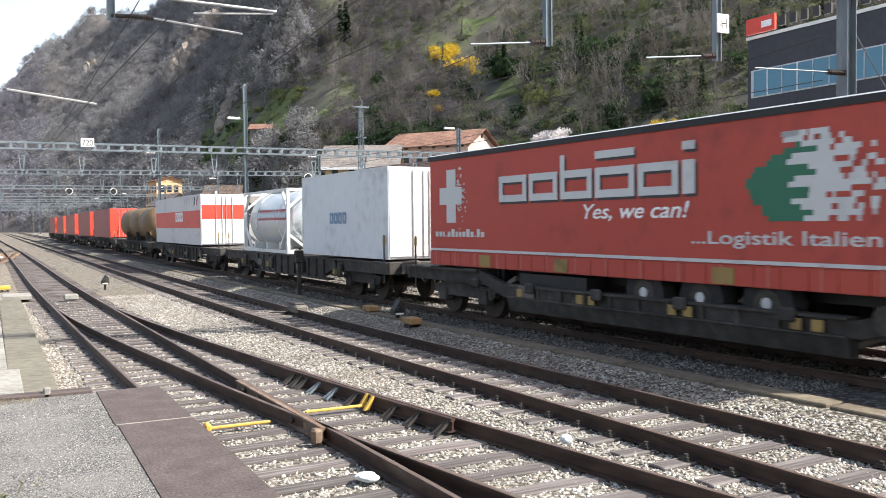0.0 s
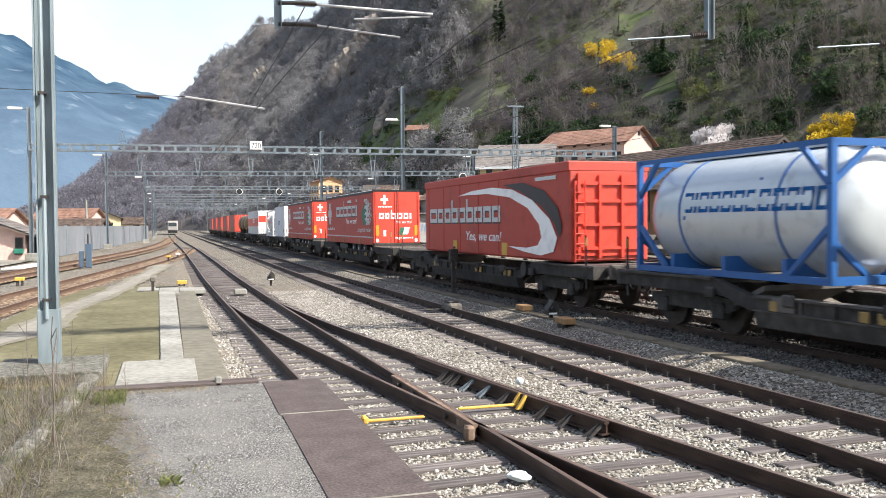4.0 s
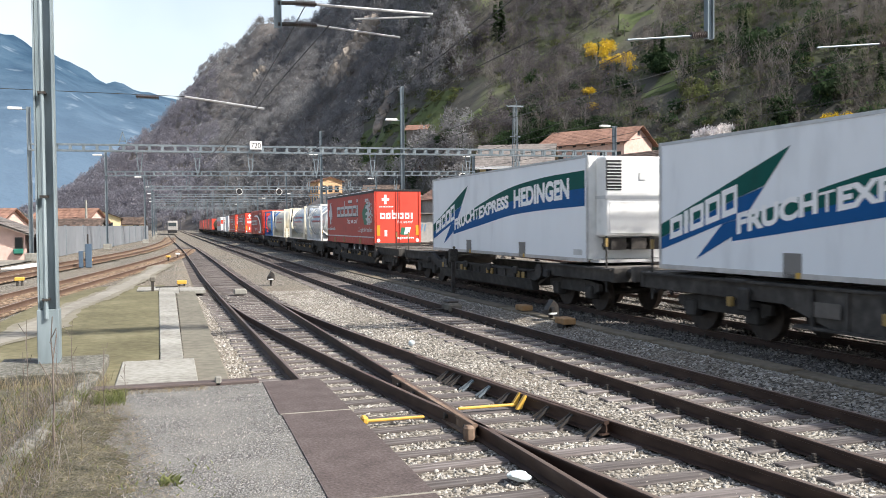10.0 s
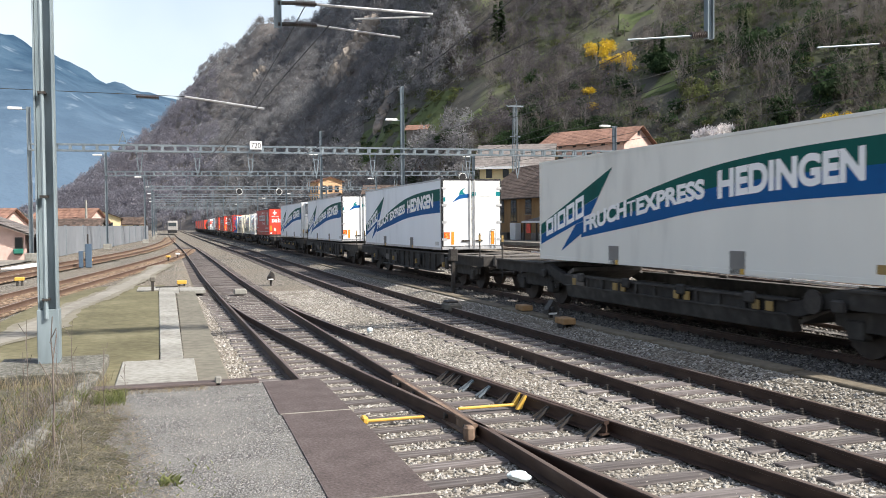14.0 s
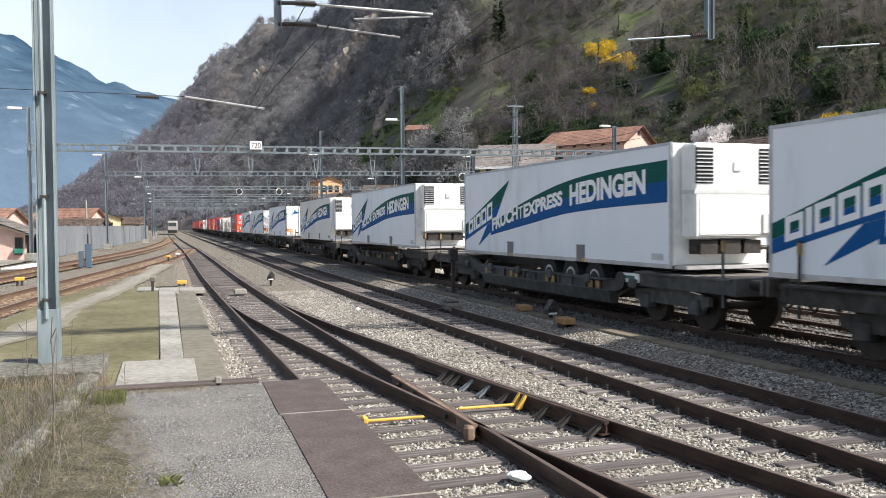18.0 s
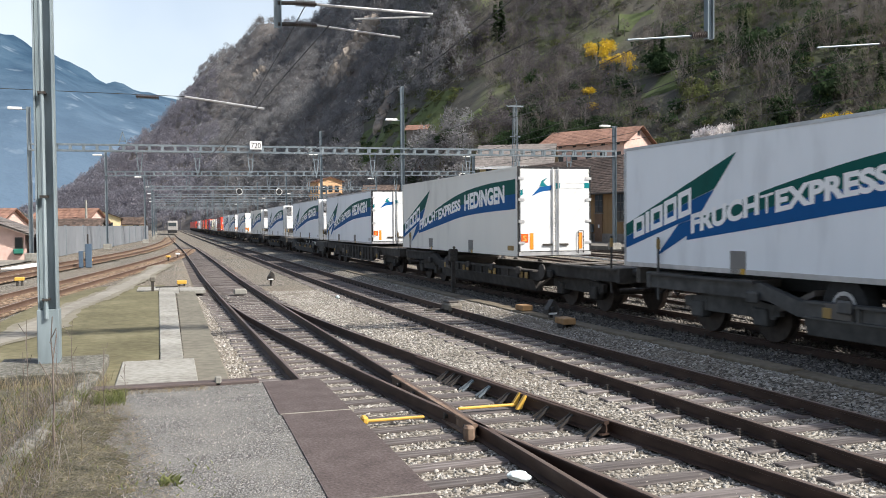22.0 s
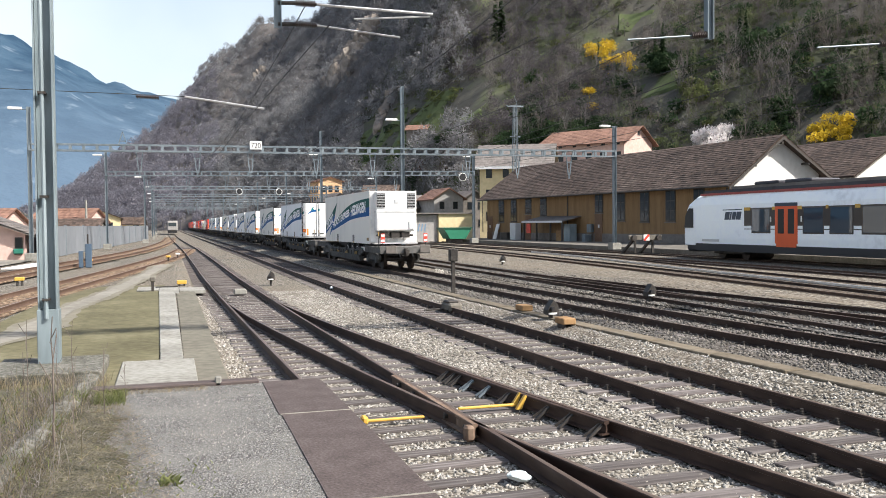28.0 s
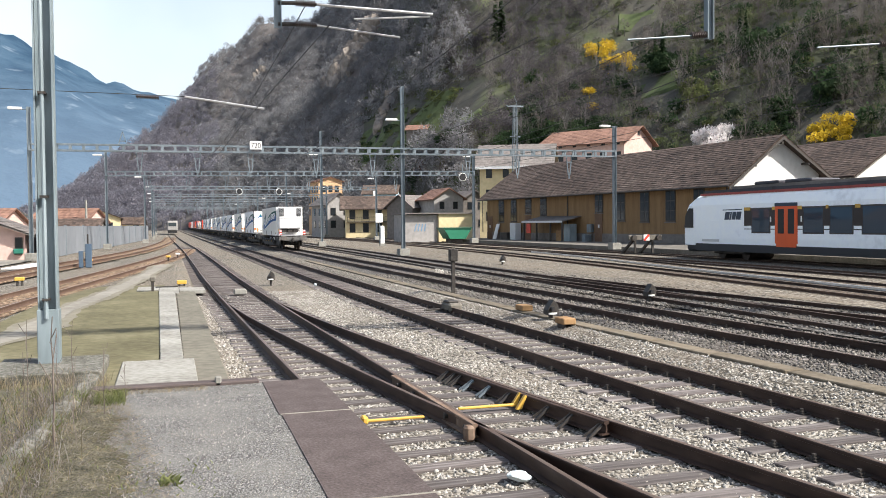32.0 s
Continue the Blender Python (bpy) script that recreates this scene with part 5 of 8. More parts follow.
WORN = material("worn_turf", ((0.13, 0.118, 0.085), (0.20, 0.185, 0.145)), 0.95, scale=4, bump=0.3)
path_line = line((17, -4.3), (22, -3.25), (28, -2.9), (35, -2.05), (46, -1.15), (60, -0.2))
solid("dirt_track", ragged(path_line, 0.55, 16, 58, 0.001), WORN, "thin worn turf along the dirt path", "path", kind="structure")
solid("dirt_track", ragged(path_line, 0.30, 16, 58, 0.005), DIRT, "worn pale dirt path across the turf", "path", kind="structure")
LICHEN = material("lichened_concrete", ((0.040, 0.041, 0.028), (0.105, 0.101, 0.084), (0.190, 0.184, 0.162)), 0.95, scale=14, bump=0.8, big=0.3, detail=12, dist=0.02, spread=(0.36, 0.64))
found = thing("mast_foundation", "weathered concrete foundation wall with moss", "foundation")
part("plinth", bx(-2.75, -1.05, 14.75, 16.6, -0.1, 0.16, bevel=0.02), LICHEN, found)
wing = bmesh.new()
prev = None
for i in range(161):
    u = i / 160
    cx, cy = -1.2 - 0.55 * u, 14.8 - 8.5 * u
    w = 0.13 + 0.04 * noise.noise((u * 30, 0, 1)) + 0.03 * noise.noise((u * 150, 4, 1))
    e = [noise.noise((u * 45, k, 1)) + 0.7 * noise.noise((u * 190, k, 1)) for k in range(6)]
    ring = [wing.verts.new((cx - w, cy, -0.2)), wing.verts.new((cx - w + 0.04 * e[0], cy, 0.10 + 0.035 * e[1])), wing.verts.new((cx + 0.04 * e[2], cy, 0.13 + 0.035 * e[3])), wing.verts.new((cx + w + 0.04 * e[4], cy, 0.09 + 0.035 * e[5])), wing.verts.new((cx + w, cy, -0.2))]
    if prev:
        for p in range(4):
            wing.faces.new((prev[p], prev[p + 1], ring[p + 1], ring[p]))
    prev = ring
part("wing_wall", wing, LICHEN, found)

# weeds and grass tufts
def blades(count, region, height, seed, width=0.010, lean=0.45):
    r = np.random.default_rng(seed)
    x0, x1, y0, y1 = region
    c = np.stack([r.uniform(x0, x1, count), r.uniform(y0, y1, count), np.zeros(count)], 1)
    a = r.uniform(0, math.tau, count)
    hgt = height * r.uniform(0.35, 1.0, count) ** 1.3
    side = np.stack([np.cos(a), np.sin(a), np.zeros(count)], 1) * width * 1.5
    b = r.uniform(0, math.tau, count)
    tip = c + np.stack([np.cos(b) * lean * hgt, np.sin(b) * lean * hgt, hgt], 1)
    mid = c + np.stack([np.cos(b) * lean * hgt * 0.35, np.sin(b) * lean * hgt * 0.35, hgt * 0.6], 1)
    v = np.stack([c - side, c + side, mid + side * 0.7, tip, mid - side * 0.7], 1).reshape(-1, 3)
    f = (5 * np.arange(count)[:, None, None] + np.array(((0, 1, 2), (0, 2, 4), (4, 2, 3)))[None]).reshape(-1, 3)
    return v, f


DRYGRASS = foliage("dry_grass_blades", ((0.150, 0.124, 0.083), (0.240, 0.200, 0.132), (0.360, 0.307, 0.210)), 3, 0.35)
GREENGRASS = foliage("green_blades", ((0.105, 0.122, 0.048), (0.204, 0.221, 0.093)), 3, 0.3)
STEMS = foliage("grey_purple_stems", ((0.140, 0.120, 0.112), (0.224, 0.199, 0.188), (0.322, 0.294, 0.277)), 2, 0.4)


def grown(name, parts, mat, label):
    v, f, n = [], [], 0
    for a, b in parts:
        v.append(a)
        f.append(b + n)
        n += len(a)
    return tagged(new(name, raw(name, np.concatenate(v), np.concatenate(f), mat)), label, "grass", kind="stuff")


# low matted weeds that creep from the bank over the path
MAT = material("matted_weeds", ((0.032, 0.030, 0.018), (0.075, 0.068, 0.042), (0.15, 0.132, 0.092)), 0.95, scale=34, bump=1.0, big=0.4, detail=12, dist=0.05, spread=(0.38, 0.62))


def weed_mat():
    bm = bmesh.new()
    rows = []
    for i in range(261):
        y = 4.5 + 9.2 * i / 260
        edge = 0.22 - 1.15 * ((y - 4.5) / 9.2) ** 0.8 + 0.22 * noise.noise((y * 0.9, 3, 1)) + 0.16 * noise.noise((y * 3.1, 5, 1)) + 0.12 * noise.noise((y * 9.0, 8, 1))
        row = []
        for j in range(25):
            u = j / 24
            x = -1.5 + (edge + 1.5) * u
            up = 0.07 * (1 - u ** 3) * (0.7 + 0.6 * noise.noise((x * 4, y * 4, 2)) + 0.3 * noise.noise((x * 13, y * 13, 6)))
            row.append(bm.verts.new((x, y, -0.012 + max(0.0, up) + (0.012 if j < 24 else 0))))
        rows.append(row)
    for a, b in zip(rows, rows[1:]):
        for j in range(24):
            bm.faces.new((a[j], a[j + 1], b[j + 1], b[j]))
    return bm


solid("weed_mat", weed_mat(), MAT, "low matted dead weeds over the path edge", "weeds", kind="structure")
# thin tangled stems over the bank, the wall and the near corner of the path, thinning out to the right
def tangle(count, x0, reach, y0, y1, height, seed, width, lean):
    """reach: how far right of x0 the stems go, at y0 and at y1."""
    r = np.random.default_rng(seed)
    v, f = blades(count, (0, 1, y0, y1), height, seed, width, lean)
    v = v.reshape(-1, 5, 3)
    base = (v[:, 0] + v[:, 1]) / 2
    u = r.uniform(0, 1, count) ** 1.3
    k = (base[:, 1] - y0) / (y1 - y0)
    v[:, :, 0] += (x0 + u * (reach[0] + (reach[1] - reach[0]) * k) - base[:, 0])[:, None]
    v[:, :, 2] *= (1.1 - 0.9 * u)[:, None]
    return v.reshape(-1, 3), f


grown("dry_weeds", [tangle(9000, -1.75, (2.3, 1.05), 5.0, 13.6, 0.13, 101, 0.0024, 1.3), tangle(900, -1.5, (0.5, 0.45), 6.0, 14.4, 0.42, 105, 0.0017, 0.6), blades(3600, (-3.6, -1.3, 4.5, 14.6), 0.20, 102, 0.0022, 1.0), blades(260, (-2.4, -0.9, 7, 14.8), 0.55, 3, 0.0022, 0.5), blades(400, (-2.6, -0.9, 14.2, 14.74), 0.20, 10, 0.0025), blades(500, (-0.9, 0.5, 13.35, 13.75), 0.05, 15, 0.003, 1.2)], DRYGRASS, "dry straw-coloured weeds on the bank")
grown("dead_stems", [tangle(6500, -1.75, (2.2, 0.95), 5.0, 13.5, 0.16, 201, 0.0024, 1.2), tangle(900, -1.6, (0.75, 0.62), 6.0, 14.4, 0.45, 205, 0.0018, 0.6), blades(1400, (-3.4, -1.2, 4.5, 14.4), 0.22, 202, 0.0022, 1.0), blades(150, (-2.4, -0.9, 6.5, 14.6), 0.75, 33, 0.0022, 0.35)], STEMS, "grey-purple dead stems tangled over the bank")
grown("green_weeds", [tangle(3800, -1.7, (2.0, 0.8), 5.2, 13.6, 0.11, 47, 0.0030, 1.1), blades(2200, (-3.4, -1.1, 5, 14.2), 0.18, 48, 0.0030, 0.9), blades(900, (-3.4, -0.95, 5, 14.3), 0.11, 4, 0.003, 1.1), blades(700, (-1.05, -0.62, 12.6, 13.6), 0.12, 42, 0.003, 1.0), blades(60, (-0.12, 0.06, 8.5, 8.8), 0.08, 5, 0.009, 1.3), blades(120, (-1.0, 0.4, 7.0, 9.5), 0.06, 6, 0.006, 1.3)], GREENGRASS, "thin green weeds and grass")
for y0, seed in ((6.6, 71), (7.9, 72), (9.4, 73), (11.2, 74), (12.9, 75)):
    u = (14.8 - y0) / 8.5
    grown("moss_tuft", [blades(260, (-1.42 - 0.55 * u, -1.02 - 0.55 * u, y0 - 0.3, y0 + 0.35), 0.24, seed, 0.004, 0.9)], GREENGRASS, "green tuft growing over the concrete wall edge")


def dead_stalk(x, y, height, thick, seed, label):
    """A leafless upright stalk with a few thin side twigs."""
    r = random.Random(seed)
    st = thing("dead_stalk", label, "weed", "dead stalks on the bank", m=pose(x, y, 0))
    at = [Vector((0, 0, -0.02))]
    for k in range(1, 7):
        at.append(Vector((r.uniform(-1, 1) * 0.008 * height, r.uniform(-1, 1) * 0.008 * height, height * k / 6)))
    for k in range(6):
        part("stem", rd(at[k], at[k + 1], thick * (1 - 0.11 * k), 6), STALK, st)
    for k in range(2, 6):
        a = r.uniform(0, math.tau)
        l = height * r.uniform(0.08, 0.2)
        part("twig", rd(at[k], at[k] + Vector((math.cos(a) * l * 0.6, math.sin(a) * l * 0.6, l)), thick * 0.45, 5), STALK, st)


STALK = material("weathered_stalk", ((0.07, 0.055, 0.045), (0.13, 0.105, 0.09), (0.20, 0.17, 0.15)), 0.9, scale=12, bump=0.4)
dead_stalk(-1.22, 10.24, 1.46, 0.013, 1, "tall leafless brown stalk beside the concrete wall")
for x, y, h, th in ((-1.13, 11.3, 1.30, 0.006), (-0.83, 12.0, 0.92, 0.006), (-1.45, 12.6, 1.1, 0.006), (-1.75, 12.2, 1.25, 0.007), (-1.62, 11.0, 1.0, 0.006), (-0.62, 12.9, 0.55, 0.005)):
    dead_stalk(x, y, h, th, int(x * -100), "thin dry upright stalk among the weeds")

# loose stones on the ballast near the path
def scatter(count, pick, seed, size):
    r = np.random.default_rng(seed)
    base = np.array([(1, 0, 0), (-1, 0, 0), (0, 1, 0), (0, -1, 0), (0, 0, 1), (0, 0, -1)], float)
    tri = np.array([(0, 2, 4), (2, 1, 4), (1, 3, 4), (3, 0, 4), (2, 0, 5), (1, 2, 5), (3, 1, 5), (0, 3, 5)])
    c = pick(r, count)
    count = len(c)
    s = r.uniform(*size, (count, 1, 1)) * r.uniform(0.6, 1.3, (count, 1, 3))
    v = base[None] * s + r.normal(0, 0.22, (count, 6, 3)) * s
    q = r.normal(size=(count, 4))
    q /= np.linalg.norm(q, axis=1)[:, None]
    w, x, y, z = q.T
    R = np.stack([np.stack([1 - 2 * (y * y + z * z), 2 * (x * y - z * w), 2 * (x * z + y * w)], 1), np.stack([2 * (x * y + z * w), 1 - 2 * (x * x + z * z), 2 * (y * z - x * w)], 1), np.stack([2 * (x * z - y * w), 2 * (y * z + x * w), 1 - 2 * (x * x + y * y)], 1)], 1)
    v = np.einsum("nij,nkj->nki", R, v) + c[:, None]
    f = tri[None] + 6 * np.arange(count)[:, None, None]
    return v.reshape(-1, 3), f.reshape(-1, 3)


def near_bed(r, n):
    y = 5.2 + 30 * r.uniform(0, 1, n) ** 1.6
    x = r.uniform(0.92, 9.5, n)
    keep = (x > 2.3) | (y > 13.9)
    c = np.stack([x, y, -0.208 + np.clip((x - 7.9 - 1.6 * np.exp(-y / 18)) / 0.6, 0, 1) * 0.14 + r.uniform(-0.012, 0.008, n)], 1)
    return c[keep]


v, f = scatter(92000, near_bed, 11, (0.016, 0.033))
tagged(new("ballast_stones", raw("ballast_stones", v, f, STONE)), "loose pale grey ballast stones between the sleepers", "gravel", kind="stuff")


def path_grit(r, n):
    y = 6.0 + 7.7 * r.uniform(0, 1, n) ** 1.3
    x = r.uniform(-1.3, 1.3, n)
    return np.stack([x, y, np.full(n, -0.003)], 1)


v, f = scatter(6500, path_grit, 14, (0.004, 0.010))
tagged(new("path_grit", raw("path_grit", v, f, STONE)), "fine pale gravel strewn over the path", "gravel", kind="stuff")


def main_bed(r, n):
    y = 9 + 34 * r.uniform(0, 1, n) ** 1.5
    q = r.uniform(0, 1, n)
    mid = 1.09 * (10.4 + 1.6 * np.exp(-y / 19.6)) - 0.1
    x = np.where(q > 0.6, r.uniform(0, 1, n) * 7.8 + mid - 1.28, np.where(q > 0.2, mid + r.uniform(-2.3, 1.3, n), mid + r.uniform(1.2, 2.6, n)))
    return np.stack([x, y, UP - 0.172 + r.uniform(-0.012, 0.012, n) + np.where(x > mid + 2.1, 0.055, 0)], 1)


v, f = scatter(32000, main_bed, 12, (0.022, 0.040))
tagged(new("ballast_stones", raw("ballast_stones", v, f, DARKSTONE)), "loose grey ballast of the main track, darkened for train shade", "gravel", kind="stuff")



def station_bed(r, n):
    y = r.uniform(40, 86, n)
    return np.stack([y * r.uniform(0.30, 0.56, n), y, np.full(n, UP - 0.185) + r.uniform(-0.02, 0.012, n)], 1)


v, f = scatter(16000, station_bed, 19, (0.035, 0.065))
tagged(new("ballast_stones", raw("ballast_stones", v, f, STONE)), "loose grey ballast between the station tracks", "gravel", kind="stuff")

# trackside concrete duct between the through track and the main bed
DUCT = material("earthy_concrete", ((0.071, 0.056, 0.037), (0.121, 0.099, 0.069), (0.164, 0.139, 0.101)), 0.95, scale=7, bump=0.4, piece=0.15)
duct = thing("trackside_duct", "long weathered concrete cable duct", "cable duct", kind="structure")
y = 4.0
while y < 60:
    cover = part("cover", bx(-1.70, -1.30, 0.01, 1.97, -0.35, -0.005 - 0.01 * (int(y / 2) % 2), bevel=0.015), DUCT, duct)
    cover.matrix_basis = pose(duct_line(y + 1), y, 0, 0, 0, -math.degrees(math.atan((duct_line(y + 2) - duct_line(y)) / 2)))
    y += 2.0


# ---- trackside things ----
def point_box(x, y, z, mat, label, lx=0.16, ly=0.26):
    b = thing("cable_box", label, "trackside box", "boxes beside the tracks", m=pose(x, y, z))
    part("cover", bx(-lx, lx, -ly, ly, 0.12, 0.27, bevel=0.02), mat, b)
    for sx in (-0.10, 0.10):
        part("leg", bx(sx - 0.035, sx + 0.035, -0.16, 0.16, -0.1, 0.12), IRON, b)


OCHRE = material("ochre_box_paint", ((0.22, 0.12, 0.05), (0.36, 0.22, 0.10)), 0.7, scale=6, bump=0.1)
point_box(9.35, 22.6, -0.12, OCHRE, "ochre-brown trackside box on short legs")
point_box(9.0, 19.2, -0.12, OCHRE, "ochre-brown trackside box on short legs")


def dwarf_signal(x, y, z, label):
    s = thing("dwarf_signal", label, "signal", "dwarf signals", m=pose(x, y, z) @ Matrix.Diagonal((0.72, 0.72, 0.78, 1)))
    part("post", bx(-0.06, 0.06, -0.06, 0.06, -0.1, 0.32), IRON, s)
    part("housing", pr([(-0.20, 0.30), (0.22, 0.30), (0.20, 0.62), (0.02, 0.78), (-0.20, 0.46)], "y", -0.22, 0.16), IRON, s)
    part("lens_hood", rd((-0.05, -0.22, 0.50), (-0.05, -0.36, 0.50), 0.07, 10), BLACK, s)
    part("pale_panel", bx(-0.17, 0.14, -0.235, -0.22, 0.31, 0.37), WHITE, s)


dwarf_signal(9.25, 20.6, -0.15, "dark dwarf shunting signal between boxes")
dwarf_signal(14.2, 24.2, -0.12, "dark dwarf shunting signal by the ballast")
dwarf_signal(4.15, 38.5, -0.18, "small dark dwarf signal on a post")
dwarf_signal(18.9, 49.0, -0.12, "small dwarf signal between tracks")
post = thing("signal_post", "brown steel post with a box head", "signal post", m=pose(9.75, 30.2, 0.05))
part("post", bx(-0.06, 0.06, -0.06, 0.06, -0.2, 1.05), IRON, post)
part("head", bx(-0.15, 0.15, -0.12, 0.12, 1.0, 1.45, bevel=0.03), IRON, post)
part("plate", rd((0, -0.13, 1.50), (0, -0.09, 1.50), 0.05, 12), CONCRETE_DARK, post)
motor = thing("point_motor", "grey-brown point machine beside the rail", "point machine", m=pose(7.85, 24.5, -0.15))
part("casing", bx(-0.20, 0.20, -0.42, 0.42, 0.0, 0.26, bevel=0.06), CONCRETE_DARK, motor)
part("cover", bx(-0.16, 0.16, -0.2, 0.34, 0.24, 0.32, bevel=0.03), IRON, motor)
part("rod", rd((-0.8, 0.1, 0.06), (-0.2, 0.1, 0.06), 0.03, 6), IRON, motor)
for x, y, mat, label in ((0.45, 37.6, YELLOW, "yellow cable box on dark feet"), (-6.4, 43, YELLOW, "yellow cable box beside the siding")):
    point_box(x, y, -0.08, mat, label, 0.19, 0.2)
lever = thing("point_lever", "grey point lever on a slab", "point lever", m=pose(-0.62, 34.2, 0.02))
part("stand", bx(-0.05, 0.05, -0.08, 0.08, 0, 0.5), IRON, lever)
part("weight", bx(-0.10, 0.10, -0.10, 0.10, 0.34, 0.52, bevel=0.03), CONCRETE_DARK, lever)
part("pull_rod", bx(0.1, 0.9, -0.03, 0.03, 0.12, 0.16), IRON, lever)
for x, y in ((-0.1, 66), (0.6, 72), (-5.0, 62)):
    m2 = thing("track_marker", "small yellow and white track marker", "marker", "track markers", m=pose(x, y, 0.0))
    part("peg", bx(-0.05, 0.05, -0.05, 0.05, -0.1, 0.2), IRON, m2)
    part("cap", bx(-0.17, 0.17, -0.12, 0.12, 0.16, 0.30, bevel=0.03), YELLOW if x < 0 else WHITE, m2)
cab = thing("relay_cabinet", "blue-grey relay cabinets by the siding", "cabinet", m=pose(-5.1, 59.5, -0.16))
BLUEBOX = coat("blue_cabinet_paint", (0.06, 0.095, 0.14), rough=0.5, dirt=0.3)
part("cabinet", bx(-0.34, -0.08, -0.2, 0.2, 0, 1.05, bevel=0.03), BLUEBOX, cab)
part("cabinet", bx(0.05, 0.42, -0.2, 0.2, 0, 1.5, bevel=0.03), BLUEBOX, cab)
part("vent_pipe", rd((0.2, 0, 1.4), (0.2, 0, 2.1), 0.05, 8), IRON, cab)
lamp_box = thing("point_heater", "pale blue box across the turnout sleepers", "heater box", m=pose(2.45, 33.3, -0.12))
part("casing", bx(-0.22, 0.25, -0.16, 0.16, -0.02, 0.19, bevel=0.04), CONCRETE, lamp_box)

# turnout details
turn = thing("turnout_frog", "rusty bolted frog and check rail of the turnout", "turnout")
check = bmesh.new()
sweep(check, lambda y: right_branch(y), 0.60, y_steps(9.38, 15.2), 0.03, RAIL_PROFILE)
part("check_rail", check, RAIL, turn)
for k, y in enumerate((9.54, 10.16, 10.70, 11.74, 12.34, 12.9, 13.34, 13.56, 13.82)):
    for e in (-0.07, 0.07):
        strut = bmesh.new()
        xx = right_branch(y) + 0.60
        bar(strut, (xx - 0.02, y + e * 0.4, -0.02), (xx - 0.22, y + e, -0.165), 0.028, 0.028)
        part("brace", strut, GALV if k in (4, 5) else IRON, turn)
wing_rail = bmesh.new()
sweep(wing_rail, lambda y: left_line(y), 0.68, y_steps(9.9, 13.6), 0.012, RAIL_PROFILE)
TANRAIL = material("tan_rust", ((0.10, 0.065, 0.045), (0.17, 0.115, 0.08), (0.24, 0.18, 0.135)), 0.75, 0.1, 9, 0.3)
part("wing_rail", wing_rail, TANRAIL, turn)
part("wing_end", bx(3.30, 3.42, 9.78, 9.92, -0.17, 0.02, bevel=0.03), TANRAIL, turn)
for k in range(5):
    yb = 10.1 + 0.75 * k
    part("bolt", rd((left_line(yb) + 0.60, yb, -0.07), (left_line(yb) + 0.66, yb, -0.07), 0.045, 8), IRON, turn)
lock = thing("track_lock", "yellow painted track lock bars across the sleepers", "track lock")
part("bar", bx(2.36, 3.16, 11.06, 11.11, -0.135, -0.10, bevel=0.01), YELLOW, lock)
part("bracket", bx(2.32, 2.40, 11.01, 11.16, -0.15, -0.05, bevel=0.02), YELLOW, lock)
part("bar", bx(3.72, 4.54, 11.335, 11.385, -0.125, -0.09, bevel=0.01), YELLOW, lock)
claw = bmesh.new()
prism(claw, [(4.52, -0.15), (4.60, -0.15), (4.68, 0.03), (4.65, 0.04)], "y", 11.22, 11.28)
prism(claw, [(4.52, -0.15), (4.60, -0.15), (4.68, 0.03), (4.65, 0.04)], "y", 11.42, 11.48)
part("claw", claw, YELLOW, lock)
bag = bmesh.new()
bmesh.ops.create_icosphere(bag, subdivisions=3, radius=0.085)
for vv in bag.verts:
    vv.co = Vector((vv.co.x * 1.4, vv.co.y, vv.co.z * 0.6)) * (1 + 0.5 * noise.noise(vv.co * 14))
solid("plastic_bag", bag, paint("clear_plastic", (0.55, 0.62, 0.64), 0.25, 0.1), "crumpled translucent plastic bag on the ballast", "bag", m=pose(3.31, 8.14, -0.11))


# ---- masts, gantries and overhead line ----
def lamp_head(parent, x, y, z, d=-1):
    part("lamp_arm", rd((x, y, z), (x + d * 0.6, y, z + 0.05), 0.03, 6), GALV, parent)
    part("lamp_head", bx(min(x + d * 0.4, x + d * 1.3), max(x + d * 0.4, x + d * 1.3), y - 0.14, y + 0.14, z + 0.0, z + 0.16, bevel=0.03), WHITE, parent)


def h_post(bm, x, y, z0, z1, w=0.26, t=0.02):
    h, i, k = w / 2, w / 2 - t, t / 2
    pts = ((-h, -h), (-i, -h), (-i, -k), (i, -k), (i, -h), (h, -h), (h, h), (i, h), (i, k), (-i, k), (-i, h), (-h, h))
    return prism(bm, [(x + p, y + q) for p, q in pts], "z", z0, z1)


